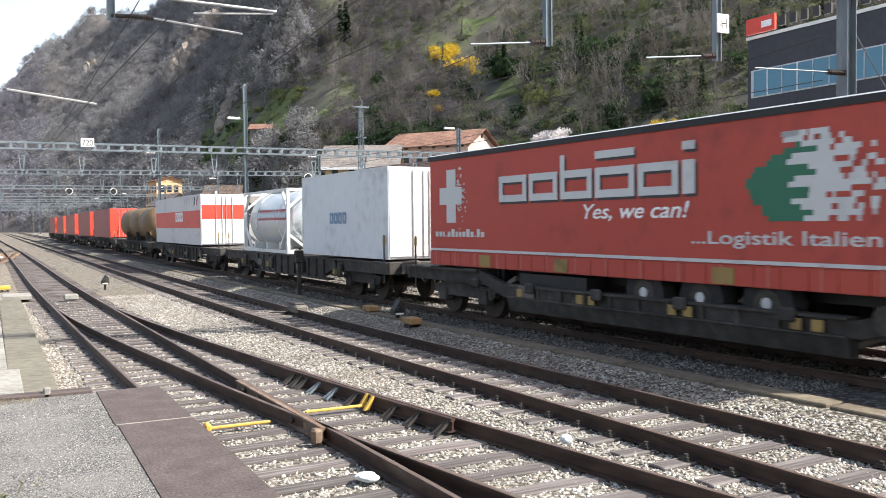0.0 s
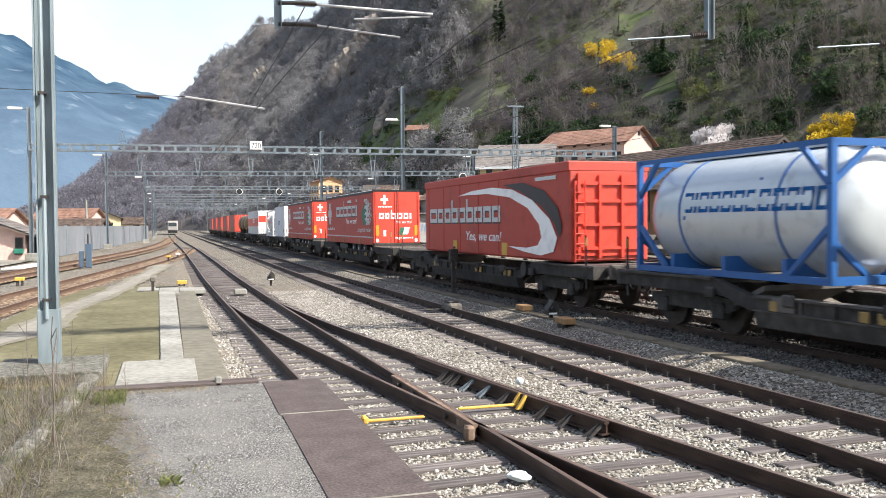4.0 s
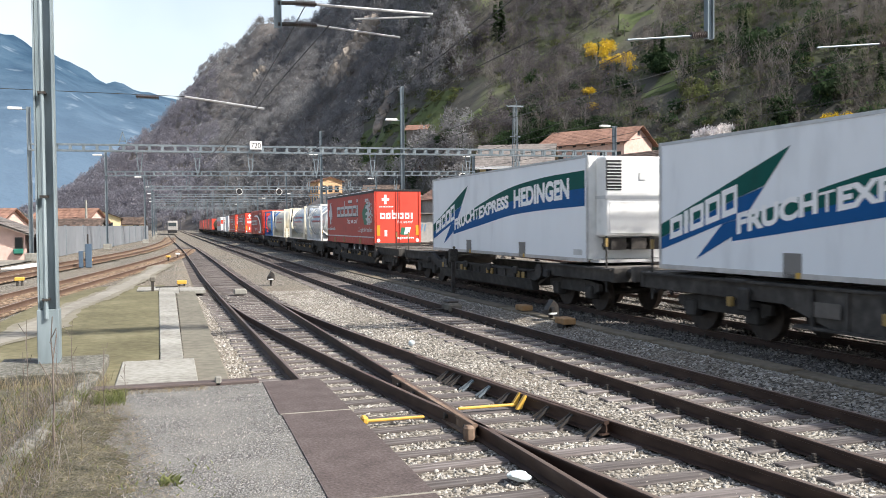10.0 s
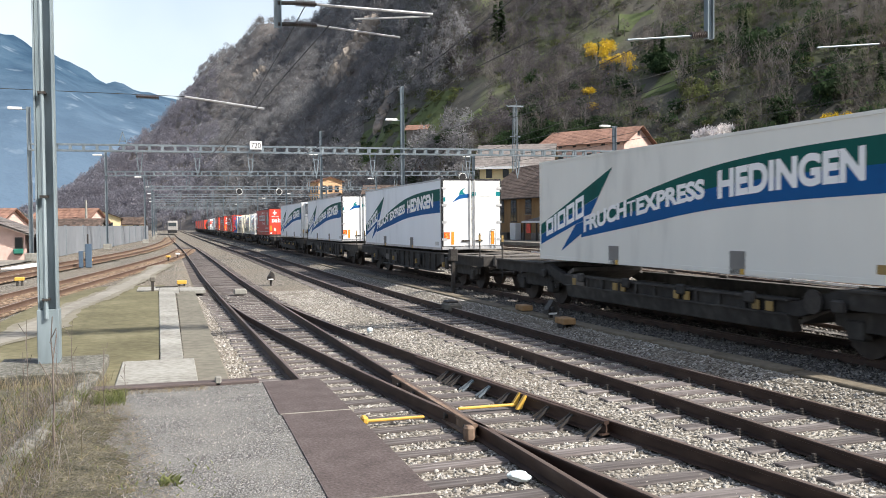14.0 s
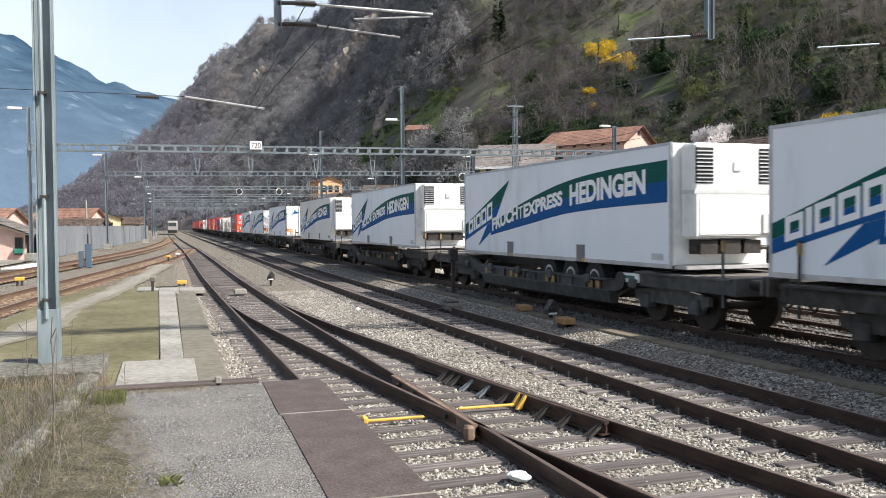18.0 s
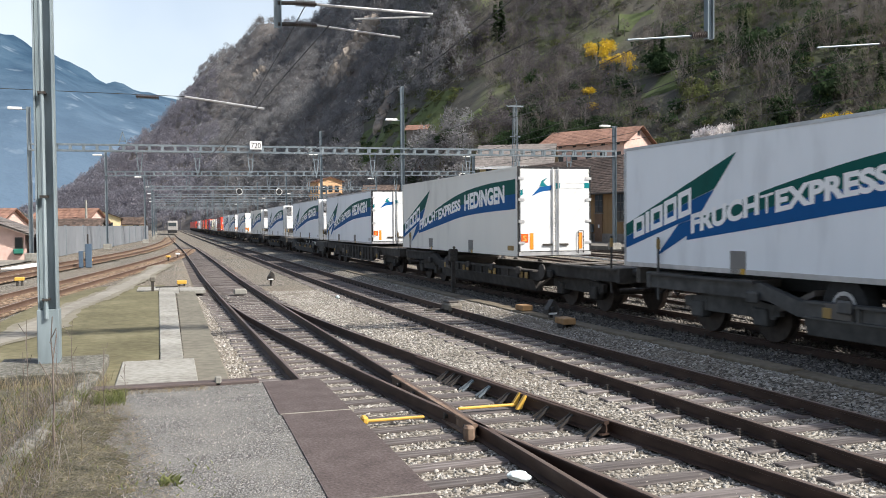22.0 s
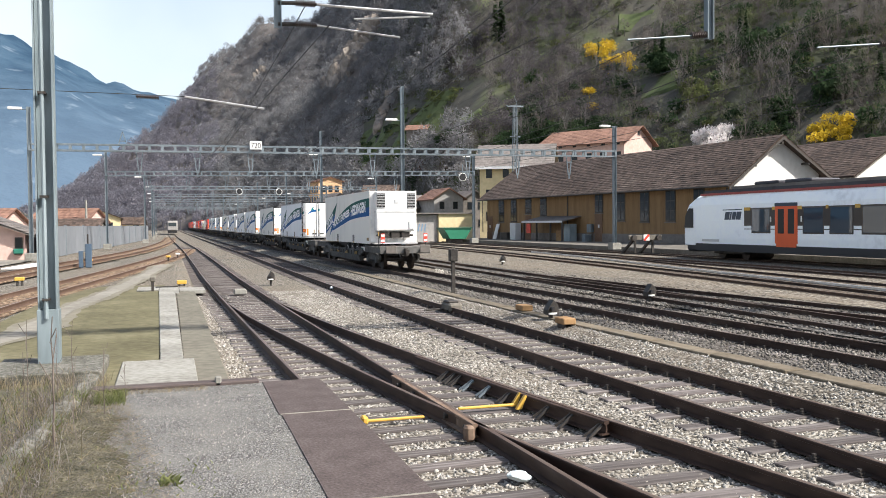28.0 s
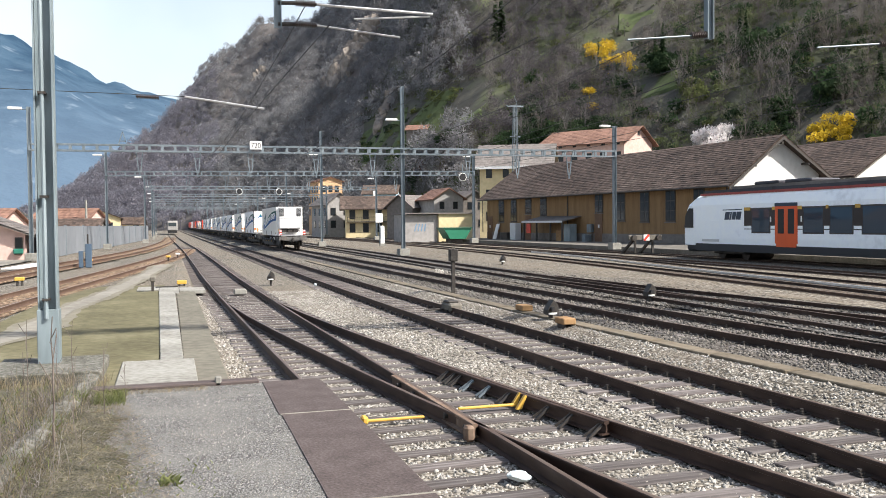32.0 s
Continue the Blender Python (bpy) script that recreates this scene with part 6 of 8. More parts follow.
def gantry(y0, y1, xa, xb, posts, z=8.0, mat=GALV, drops=(), depth=0.42, bay=1.0):
    """A lattice beam from (xa, y0) to (xb, y1), with posts (x, foot, top) and hangers."""
    g = thing("catenary_gantry", "grey steel lattice gantry over the tracks", "gantry", "gantries over the yard")
    def yy(x):
        return y0 + (y1 - y0) * (x - xa) / (xb - xa)
    beam = bmesh.new()
    for dz in (-depth, 0):
        for dy in (-0.22, 0.22):
            bar(beam, (xa, yy(xa) + dy, z + dz), (xb, yy(xb) + dy, z + dz), 0.10, 0.10)
    n = int((xb - xa) / bay)
    for i in range(n + 1):
        x = xa + (xb - xa) * i / n
        for dy in (-0.22, 0.22):
            bar(beam, (x, yy(x) + dy, z - depth), (x, yy(x) + dy, z), 0.16, 0.07)
        bar(beam, (x, yy(x) - 0.22, z), (x, yy(x) + 0.22, z), 0.06)
    part("lattice_beam", beam, mat, g)
    for x, z0, z1, lamp in posts:
        part("post", h_post(bmesh.new(), x, yy(x), z0, z1), mat, g)
        part("footing", bx(x - 0.4, x + 0.4, yy(x) - 0.4, yy(x) + 0.4, z0 - 0.2, z0 + 0.35, bevel=0.03), CONCRETE, g)
        if lamp:
            lamp_head(g, x, yy(x), lamp, -1)
    for x in drops:
        d = bmesh.new()
        y = yy(x)
        bar(d, (x - 0.22, y, z - depth), (x - 0.07, y, z - 1.9), 0.07)
        bar(d, (x + 0.22, y, z - depth), (x + 0.07, y, z - 1.9), 0.07)
        bar(d, (x - 0.16, y, z - 0.9), (x + 0.16, y, z - 0.9), 0.06)
        bar(d, (x, y, z - 1.8), (x, y, z - 2.2), 0.08)
        part("hanger", d, mat, g)
    return g


g1 = gantry(65.8, 63.6, -9.0, 34.2, ((-9.0, 0.3, 10.6, 10.4), (16.88, 0.2, 12.76, 10.15), (34.2, 0.4, 10.1, 10.0)), z=8.08, mat=GALV, drops=(-1.9, 2.0, 5.7, 10.4, 14.6, 22.0, 26.0, 30.3), bay=0.85)
sign = part("sign_plate", bx(5.63, 6.47, 64.62, 64.66, 7.86, 8.44), WHITE, g1)
tx = new("lettering", lettering("720", 0.42, BLACK, width=0.68))
tx.parent, tx.matrix_basis = g1, Matrix.Translation((5.71, 64.615, 7.94)) @ Matrix.Rotation(math.pi / 2, 4, "Z")
apex = bmesh.new()
for sx in (-0.3, 0.3):
    bar(apex, (-3.0 + sx, 65.4, 8.0), (-3.0, 65.4, 9.0), 0.06)
bar(apex, (-3.2, 65.4, 8.35), (-2.8, 65.4, 8.35), 0.06)
part("wire_bracket", apex, GALV, g1)
gantry(100, 93.3, -6.3, 32.6, ((-6.3, 0.2, 10.3, 9.9), (15.97, 0.2, 12.6, 10.0), (32.6, 0.4, 10.1, 9.8)), z=8.2, drops=(-2, 2.0, 6.0, 10.4, 14.6, 19, 24), bay=0.95)
for k, (yk, xa, xb) in enumerate(((130.5, -3.2, 30), (163, -2.8, 28), (196, -3, 26), (229, -3.4, 24), (262, -4, 22), (300, -4, 22))):
    gantry(yk, yk, xa, xb, ((xa, 0.2, 9.6, 9.2), (xb * 0.55, 0.2, 10.2, 0), (xb, 0.2, 9.6, 9.2)), drops=(1.5, 6, 10.4, 15), bay=1.2)
# nearest gantry: its beam stands above the view, its post and hangers show
g0 = thing("catenary_gantry", "blue-grey steel gantry with hangers and contact arms", "gantry", "gantries over the yard")
part("post", h_post(bmesh.new(), -1.94, 15.98, 0.1, 9.2, 0.30, 0.025), BLUEMAST, g0)
part("cable_tube", rd((-1.96, 15.80, 0.9), (-1.96, 15.80, 9.0), 0.035, 8), BLUEMAST, g0)
for z in (1.2, 2.9, 4.6):
    part("clip", bx(-2.02, -1.90, 15.76, 15.96, z, z + 0.04), IRON, g0)
part("sleeve", bx(-2.11, -1.77, 15.82, 16.14, 0.1, 1.05, bevel=0.01), BLUEMAST, g0)
beam = bmesh.new()
for dz in (0, 0.5):
    for dy in (-0.25, 0.25):
        bar(beam, (-2.2, 16.2 + dy, 8.6 + dz), (21.4, 16.6 + dy, 8.6 + dz), 0.1)
for i in range(24):
    bar(beam, (-2 + i, 16.25, 8.6), (-2 + i, 16.25, 9.1), 0.1, 0.5)
part("lattice_beam", beam, GALV, g0)
part("post", h_post(bmesh.new(), 21.0, 16.55, 0.0, 9.0, 0.36), GALV, g0)
INSUL = material("brown_insulator", ((0.025, 0.018, 0.016), (0.06, 0.042, 0.035)), 0.3, 0, 8, 0.05)


def ribbed(p, q, r=0.075, n=9):
    """A rod insulator with sheds."""
    bm = bmesh.new()
    p, q = Vector(p), Vector(q)
    rod(bm, p, q, r * 0.45, 8)
    for k in range(n):
        c = p.lerp(q, (k + 0.5) / n)
        rod(bm, c, c + (q - p) * (0.45 / n), r, 10)
    return bm


def contact_arm(x, y, z, reach, up, low, hbox=0.5):
    """A hanger foot at (x, z) with two arms reaching sideways."""
    part("hanger", h_post(bmesh.new(), x, y, z - 0.1, 8.6, 0.14), GALV, g0)
    s = 1 if reach > 0 else -1
    for za, zb, r, full in ((z + hbox, z + hbox + up, 0.030, 1.0), (z, z + low, 0.022, 0.78)):
        p, q = (x + s * 0.76, y, za), (x + reach * full, y, zb)
        part("arm", rd(p, q, r, 8), ALU, g0)
        part("bracket", rd((x, y, za - 0.02), (x + s * 0.36, y, za), 0.04, 8), IRON, g0)
        ins = bmesh.new()
        for k in range(9):
            c = x + s * (0.36 + 0.045 * k)
            rod(ins, (c, y, za), (c + s * 0.026, y, za), 0.066, 10)
        rod(ins, (x + s * 0.34, y, za), (x + s * 0.78, y, za), 0.035, 8)
        part("insulator", ins, INSUL, g0)
    part("registration_arm", rd((x + reach * 0.98, y, z + hbox + up - 0.05), (x + reach * 0.48, y, z + hbox + up - 0.2), 0.02, 6), ALU, g0)


contact_arm(2.14, 17.9, 6.45, 3.23, -0.05, -0.15, 0.42)
part("hanger", h_post(bmesh.new(), 11.35, 16.8, 6.4, 8.6, 0.16), GALV, g0)
part("arm", rd((11.1, 16.8, 6.47), (9.35, 16.8, 6.28), 0.020, 8), GALV, g0)
part("insulator", ribbed((11.3, 16.8, 6.5), (10.9, 16.8, 6.45)), INSUL, g0)
part("hanger", h_post(bmesh.new(), 15.9, 16.2, 6.3, 8.6, 0.16), GALV, g0)
part("arm", rd((15.7, 16.2, 6.42), (13.7, 16.2, 6.22), 0.020, 8), GALV, g0)
part("insulator", ribbed((15.85, 16.2, 6.43), (15.4, 16.2, 6.38)), INSUL, g0)
hp = part("stop_board", bx(15.72, 16.08, 15.98, 16.02, 6.95, 7.4), WHITE, g0)
hx = new("lettering", lettering("H", 0.26, BLACK, width=0.17))
hx.parent, hx.matrix_basis = g0, Matrix.Translation((15.815, 15.965, 7.04)) @ Matrix.Rotation(math.pi / 2, 4, "Z")
part("stay", rd((21.2, 16.5, 7.6), (23.6, 16.5, 5.0), 0.02, 6), GALV, g0)
part("arm", rd((20.8, 16.5, 6.4), (17.5, 16.5, 6.3), 0.02, 8), GALV, g0)
part("insulator", ribbed((20.85, 16.5, 6.4), (20.2, 16.5, 6.38)), INSUL, g0)
# wires
WIRE = material("copper_wire", ((0.02, 0.022, 0.02), (0.05, 0.05, 0.045)), 0.5, 0.5, 5, 0)
wires = thing("overhead_wires", "thin dark contact and carrier wires over the tracks", "wire")
def run_wire(xf, z_at, sag, r=0.012):
    ys = (16.5, 64.5, 97, 130, 163, 196, 229, 262)
    pts = []
    for a, b in zip(ys, ys[1:]):
        for i in range(8):
            u = i / 8
            pts.append((xf(a + (b - a) * u), a + (b - a) * u, z_at - sag * 4 * u * (1 - u)))
    part("wire", tube(bmesh.new(), pts, r), WIRE, wires)
for xf, dx in ((left_line, 0.3), (middle_line, 0), (train_line, 0), (fourth_line, 0), (lambda y: 20.0, 0)):
    run_wire(lambda y, xf=xf, dx=dx: xf(y) + dx, 6.15, 0.03)
    run_wire(lambda y, xf=xf, dx=dx: xf(y) + dx, 7.3, 0.9)
part("registration_arm", rd((0.55, 30, 6.62), (3.1, 30, 6.3), 0.035, 6), ALU, wires)
part("insulator", ribbed((-0.95, 30, 6.58), (-0.25, 30, 6.56)), INSUL, wires)
part("wire", rd((-6.0, 30, 6.7), (0.6, 30, 6.62), 0.010, 5), WIRE, wires)
for x, z in ((9.4, 8.9), (12.5, 9.2)):
    part("wire", tube(bmesh.new(), [(x, 16.5, z), (x + 8, 64.5, z + 1.2), (x + 2, 130, z - 0.5)], 0.012), WIRE, wires)
for x, y, zt in ((48.4, 120, 19.4),):
    lm_ = thing("lattice_mast", "pale green lattice mast with a cross arm", "mast", m=pose(x, y, 0.4))
    bm = bmesh.new()
    for sx in (-0.25, 0.25):
        for sy in (-0.25, 0.25):
            bar(bm, (sx * 1.9, sy * 1.9, 0), (sx * 0.8, sy * 0.8, zt - 0.4), 0.11)
    k = 0.5
    while k < zt - 0.8:
        w = 0.475 - 0.275 * k / zt
        bar(bm, (-w, -w, k), (w, -w, k + 1.0), 0.06)
        bar(bm, (w, -w, k + 1.0), (-w, -w, k + 2.0), 0.06)
        k += 2.0
    part("lattice", bm, GALV, lm_)
    part("cross_arm", bx(-1.3, 1.3, -0.08, 0.08, zt - 0.5, zt - 0.30), GALV, lm_)
    part("cross_arm", bx(-0.8, 0.8, -0.08, 0.08, zt - 4.9, zt - 4.75), GALV, lm_)


def main_signal(x, y, z):
    s = thing("hanging_signal", "round black signal with white rim hung from a gantry", "signal", "hanging signals", m=pose(x, y, z))
    part("rim", rd((0, -0.05, 0), (0, 0.0, 0), 0.46, 22), WHITE, s)
    part("disc", rd((0, -0.12, 0), (0, -0.05, 0), 0.38, 22), BLACK, s)
    part("stem", bx(-0.05, 0.05, -0.05, 0.05, 0.3, 1.4), GALV, s)
main_signal(31.2, 93.0, 7.55)
main_signal(9.6, 128.5, 7.2)
main_signal(15.2, 128.5, 7.2)


# ---- buildings ----
PLASTER_W = material("white_plaster", ((0.62, 0.60, 0.56), (0.76, 0.75, 0.72)), 0.9, scale=2, bump=0.05)
PLASTER_P = material("pink_plaster", ((0.48, 0.32, 0.275), (0.60, 0.43, 0.38)), 0.9, scale=2, bump=0.05)
PLASTER_Y = material("cream_plaster", ((0.520, 0.431, 0.248), (0.666, 0.559, 0.336)), 0.9, scale=2, bump=0.05)
PLASTER_G = material("grey_plaster", ((0.24, 0.23, 0.22), (0.36, 0.345, 0.33)), 0.9, scale=2, bump=0.05)
PLASTER_D = material("dark_plaster", ((0.11, 0.10, 0.09), (0.20, 0.18, 0.165)), 0.9, scale=2, bump=0.08)
SHEDWALL = material("brown_board_wall", ((0.148, 0.087, 0.039), (0.211, 0.129, 0.059), (0.257, 0.163, 0.082)), 0.85, scale=3, bump=0.2, stretch=(1, 6, 0.3))
SHEDROOF = material("brown_roof_tiles", ((0.038, 0.026, 0.020), (0.074, 0.052, 0.041), (0.116, 0.086, 0.069)), 0.9, scale=2.5, bump=0.3, island=0.40)
REDROOF = material("orange_roof_tiles", ((0.15, 0.08, 0.055), (0.24, 0.135, 0.098)), 0.88, scale=3, bump=0.2, island=0.25)
GREYROOF = material("grey_roof", ((0.10, 0.09, 0.085), (0.19, 0.17, 0.155)), 0.85, scale=3, bump=0.2, island=0.15)
SLATE = material("dark_cladding", ((0.035, 0.035, 0.042), (0.055, 0.055, 0.065)), 0.5, 0.2, 2, 0.03)
WINDOW = glass("window_glass", (0.016, 0.02, 0.024), 0.15)
WINDOW.node_tree.nodes["Principled BSDF"].inputs["Specular IOR Level"].default_value = 0.3
BLUEGLASS = glass("sky_blue_glass", (0.10, 0.22, 0.30), 0.06)
SHUTTER = material("dark_shutter", ((0.035, 0.032, 0.03), (0.08, 0.07, 0.06)), 0.8, scale=6, bump=0.2)


def tile_rows(bm, y0, y1, x0, z0, x1, z1, rows, lip=0.05):
    """A pitched roof plane from eave (x0, z0) to ridge (x1, z1): a slab under courses of overlapping, slightly uneven tiles."""
    r = random.Random(rows * 100 + int(abs(y1 - y0)))
    prism(bm, [(x0, z0), (x1, z1), (x1, z1 - 0.14), (x0, z0 - 0.14)], "y", y0, y1)
    n = max(6, int((y1 - y0) / 0.42))
    step = (y1 - y0) / n
    for i in range(rows):
        a, b = i / rows, (i + 1) / rows
        xa, xb, za, zb = x0 + (x1 - x0) * a, x0 + (x1 - x0) * b, z0 + (z1 - z0) * a, z0 + (z1 - z0) * b
        for k in range(n + (i % 2)):
            ya = max(y0, y0 + step * (k - 0.5 * (i % 2)))
            yb = min(y1, y0 + step * (k + 1 - 0.5 * (i % 2)))
            up = lip * r.uniform(0.45, 1.25)
            q = [bm.verts.new(c) for c in ((xa, ya, za), (xa, yb, za), (xa, ya, za + up), (xa, yb, za + up * r.uniform(0.8, 1.1)), (xb, ya, zb + 0.012), (xb, yb, zb + 0.012))]
            bm.faces.new((q[0], q[1], q[3], q[2]))
            bm.faces.new((q[2], q[3], q[5], q[4]))
    return bm



def house(name, label, w, d, eave, ridge, wall, roof, m, windows=(), category="house", over=0.5, rows=12, base=-0.5, along="y", front_windows=()):
    """A gabled house, ridge along y; windows: (y, z, width, height) on the -x wall; front_windows: (x, z, w, h) on the -y gable."""
    hs = thing(name, label, category, m=m)
    body = [(-w / 2, base), (w / 2, base), (w / 2, eave), (0, ridge), (-w / 2, eave)]
    part("wall", pr(body, "y", -d / 2, d / 2), wall, hs)
    s = (ridge - eave) / (w / 2)
    for sx in (-1, 1):
        bm = bmesh.new()
        tile_rows(bm, -d / 2 - over, d / 2 + over, sx * (w / 2 + over), eave - s * over + 0.10, 0, ridge + 0.10, rows)
        prism(bm, [(sx * (w / 2 + over), eave - s * over + 0.02), (0, ridge + 0.02), (0, ridge + 0.09), (sx * (w / 2 + over), eave - s * over + 0.09)], "y", -d / 2 - over, d / 2 + over)
        part("roof", bm, roof, hs)
    for y, z, ww, hh in windows:
        wd = part("window", bx(-w / 2 - 0.05, -w / 2 + 0.05, y - ww / 2 - 0.08, y + ww / 2 + 0.08, z - 0.08, z + hh + 0.08), SHUTTER, hs)
        part("pane", bx(-w / 2 - 0.06, -w / 2 - 0.045, y - ww / 2, y + ww / 2, z, z + hh), WINDOW, wd)
    for x, z, ww, hh in front_windows:
        wd = part("window", bx(x - ww / 2 - 0.08, x + ww / 2 + 0.08, -d / 2 - 0.05, -d / 2 + 0.05, z - 0.08, z + hh + 0.08), SHUTTER, hs)
        part("pane", bx(x - ww / 2, x + ww / 2, -d / 2 - 0.06, -d / 2 - 0.045, z, z + hh), WINDOW, wd)
    return hs


# goods shed: the eave wall runs away from (49.6, 72) to (39.6, 110)
def goods_shed():
    ax, ay, bx_, by = 46.9, 66.2, 40.7, 111.0
    L = math.hypot(bx_ - ax, by - ay)
    rot = math.degrees(math.atan2(ax - bx_, by - ay))
    s = thing("goods_shed", "brown boarded goods shed with dark tiled roof and white gable", "shed", m=pose(ax, ay, 0.3, 0, 0, rot))
    W2, eave, ridge = 10.6, 5.75, 9.75
    part("wall", bx(0, 0.25, 0, L, -0.5, eave), SHEDWALL, s)
    part("plinth", bx(-0.06, 0.02, 0, L, -0.5, 0.9), PLASTER_D, s)
    gable = [(0.1, -0.5), (W2, -0.5), (W2, eave + 0.75), (W2 / 2, ridge - 0.2), (0.1, eave - 0.1)]
    part("gable_wall", pr([(p[0], p[1]) for p in gable], "y", 0.0, 0.3), PLASTER_W, s)
    part("gable_wall", pr([(p[0], p[1]) for p in gable], "y", L - 0.3, L), SHEDWALL, s)
    bm = bmesh.new()
    tile_rows(bm, -0.9, L + 0.9, -1.0, eave - 0.55, W2 / 2, ridge, 22, 0.06)
    prism(bm, [(-1.0, eave - 0.68), (W2 / 2, ridge - 0.12), (W2 / 2, ridge), (-1.0, eave - 0.56)], "y", -0.9, L + 0.9)
    part("roof", bm, SHEDROOF, s)
    bm = bmesh.new()
    tile_rows(bm, -0.9, L + 0.9, W2 + 0.8, eave + 0.3, W2 / 2, ridge, 22, 0.06)
    prism(bm, [(W2 / 2, ridge - 0.12), (W2 + 0.8, eave + 0.18), (W2 + 0.8, eave + 0.29), (W2 / 2, ridge)], "y", -0.9, L + 0.9)
    part("roof", bm, SHEDROOF, s)
    part("verge_board", pr([(-1.0, eave - 0.72), (W2 / 2, ridge - 0.16), (W2 / 2, ridge - 0.42), (-1.0, eave - 0.95)], "y", -0.95, -0.86), SHUTTER, s)
    part("verge_board", pr([(W2 / 2, ridge - 0.16), (W2 + 0.8, eave + 0.16), (W2 + 0.8, eave - 0.08), (W2 / 2, ridge - 0.42)], "y", -0.95, -0.86), SHUTTER, s)
    for k in range(3):
        x = W2 / 2 + (-3.2, 0, 3.2)[k]
        part("purlin", bx(x - 0.1, x + 0.1, -0.85, 0.1, eave + (1.1, 3.2, 1.4)[k], eave + (1.3, 3.4, 1.6)[k]), SHUTTER, s)
    # tall narrow windows (centre, sill, head), two of them over brown doors
    for y, z0, z1 in ((4.0, 2.1, 5.15), (7.95, 2.1, 5.15), (11.85, 2.1, 5.15), (15.75, 2.2, 5.15), (19.65, 3.1, 5.15), (30.95, 2.9, 5.1), (34.45, 3.2, 5.1), (38.1, 2.25, 5.1), (41.3, 2.2, 5.15)):
        wd = part("window", bx(-0.05, 0.02, y - 0.72, y + 0.72, z0, z1), SHUTTER, s)
        for q in (-0.34, 0.34):
            for h in range(3):
                zh = z0 + 0.12 + (z1 - z0 - 0.2) * h / 3
                part("pane", bx(-0.065, -0.045, y + q - 0.29, y + q + 0.29, zh, zh + (z1 - z0 - 0.2) / 3 - 0.07), WINDOW, wd)
        part("sill", bx(-0.12, 0.02, y - 0.8, y + 0.8, z0 - 0.1, z0 - 0.02), PLASTER_D, wd)
    for y, z1 in ((19.7, 2.95), (34.5, 2.95), (44.4, 3.0)):
        dr = part("door", bx(-0.07, 0.02, y - 0.68, y + 0.68, -0.2, z1), material("brown_door_paint", ((0.10, 0.055, 0.03), (0.17, 0.10, 0.06)), 0.7, scale=3, bump=0.1), s)
        part("notice", bx(-0.085, -0.065, y - 0.2, y + 0.05, 1.5, 1.85), WHITE, dr)
    for y in (0.3, 25.6, 46.3):
        part("downpipe", rd((-0.12, y, 0.9), (-0.12, y, eave - 0.3), 0.06, 8), SHUTTER, s)
    part("gutter", rd((-1.02, -0.9, eave - 0.62), (-1.02, L + 0.9, eave - 0.62), 0.08, 8), SHUTTER, s)
    # canopy and clutter at the wall
    cy, cl = 23.0, 8.6
    part("canopy_roof", pr([(-2.6, 2.30), (0, 2.85), (0, 2.75), (-2.6, 2.16)], "y", cy, cy + cl), GREYROOF, s)
    part("canopy_edge", bx(-2.66, -2.58, cy, cy + cl, 2.10, 2.32), LETTERGREY, s)
    for yy_ in (cy + 0.2, cy + 2.6, cy + 5.6, cy + cl - 0.2):
        part("canopy_post", bx(-2.5, -2.34, yy_ - 0.09, yy_ + 0.09, -0.3, 2.2), SHUTTER, s)
    part("fuse_box", bx(-0.5, -0.1, 20.5, 21.3, 1.0, 1.9, bevel=0.03), GALV, s)
    part("bin", bx(-1.2, -0.3, 20.6, 21.2, -0.2, 0.8, bevel=0.05), GALV, s)
    part("locker", bx(-1.4, -0.5, 23.2, 24.5, -0.2, 1.95, bevel=0.03), BLUEMAST, s)
    part("crate", bx(-1.3, -0.4, 25.2, 26.2, -0.2, 1.2), OCHRE, s)
    part("notice_board", bx(-2.42, -2.36, 30.0, 30.9, 0.9, 2.0), RED_DOOR, s)
    part("bin", bx(-1.0, -0.2, 36.0, 37.4, -0.2, 2.1, bevel=0.03), LETTERGREY, s)
    part("crate", bx(-1.0, -0.2, 38.2, 39.6, -0.2, 0.9), SHUTTER, s)
    part("plank", pr([(-0.9, -0.2), (-0.7, -0.2), (-0.1, 2.0), (-0.2, 2.0)], "y", 41.6, 42.3), WHITE, s)
    return s


goods_shed()
house("goods_shed", "second shed with brown tiled roof and white gable", 13, 30, 6.7, 10.4, PLASTER_W, SHEDROOF, pose(66.9, 84.8, 0.3, 0, 0, 8), over=0.9, rows=20, category="shed")
# platform edge in front of the shed
solid("platform", bx(36.4, 62, 4, 116, -0.3, 0.32, bevel=0.03), CONCRETE_DARK, "low worn platform along the station tracks", "platform", kind="structure", m=pose(0, 0, 0, 0, 0, 0))
# pink house on the slope
house("house", "pink rendered house with orange tiled roof", 12, 17.4, 17.3, 20.2, PLASTER_P, REDROOF, pose(79, 154, 0, 0, 0, 35), over=1.0, rows=10, base=4, windows=[(-7.5 + 3.0 * k, 16.6, 0.6, 0.6) for k in range(6)] + [(-7.5 + 3.0 * k, 12.9, 1.1, 2.3) for k in range(6)], front_windows=[(0.0, 18.6, 0.7, 0.7)])
hc = house("house", "cream rendered house with dark roof and white eaves", 11.5, 10.5, 11.3, 14.6, PLASTER_Y, GREYROOF, pose(53.2, 131, 0.2, 0, 0, 62), rows=10, base=-1, over=1.0, windows=[(-4.0 + 2.6 * k, z, 0.8, 1.3) for k in range(4) for z in (2.6, 6.0, 9.2)], front_windows=[(-3.5 + 2.6 * k, z, 0.8, 1.3) for k in range(3) for z in (2.6, 6.0, 9.2)])
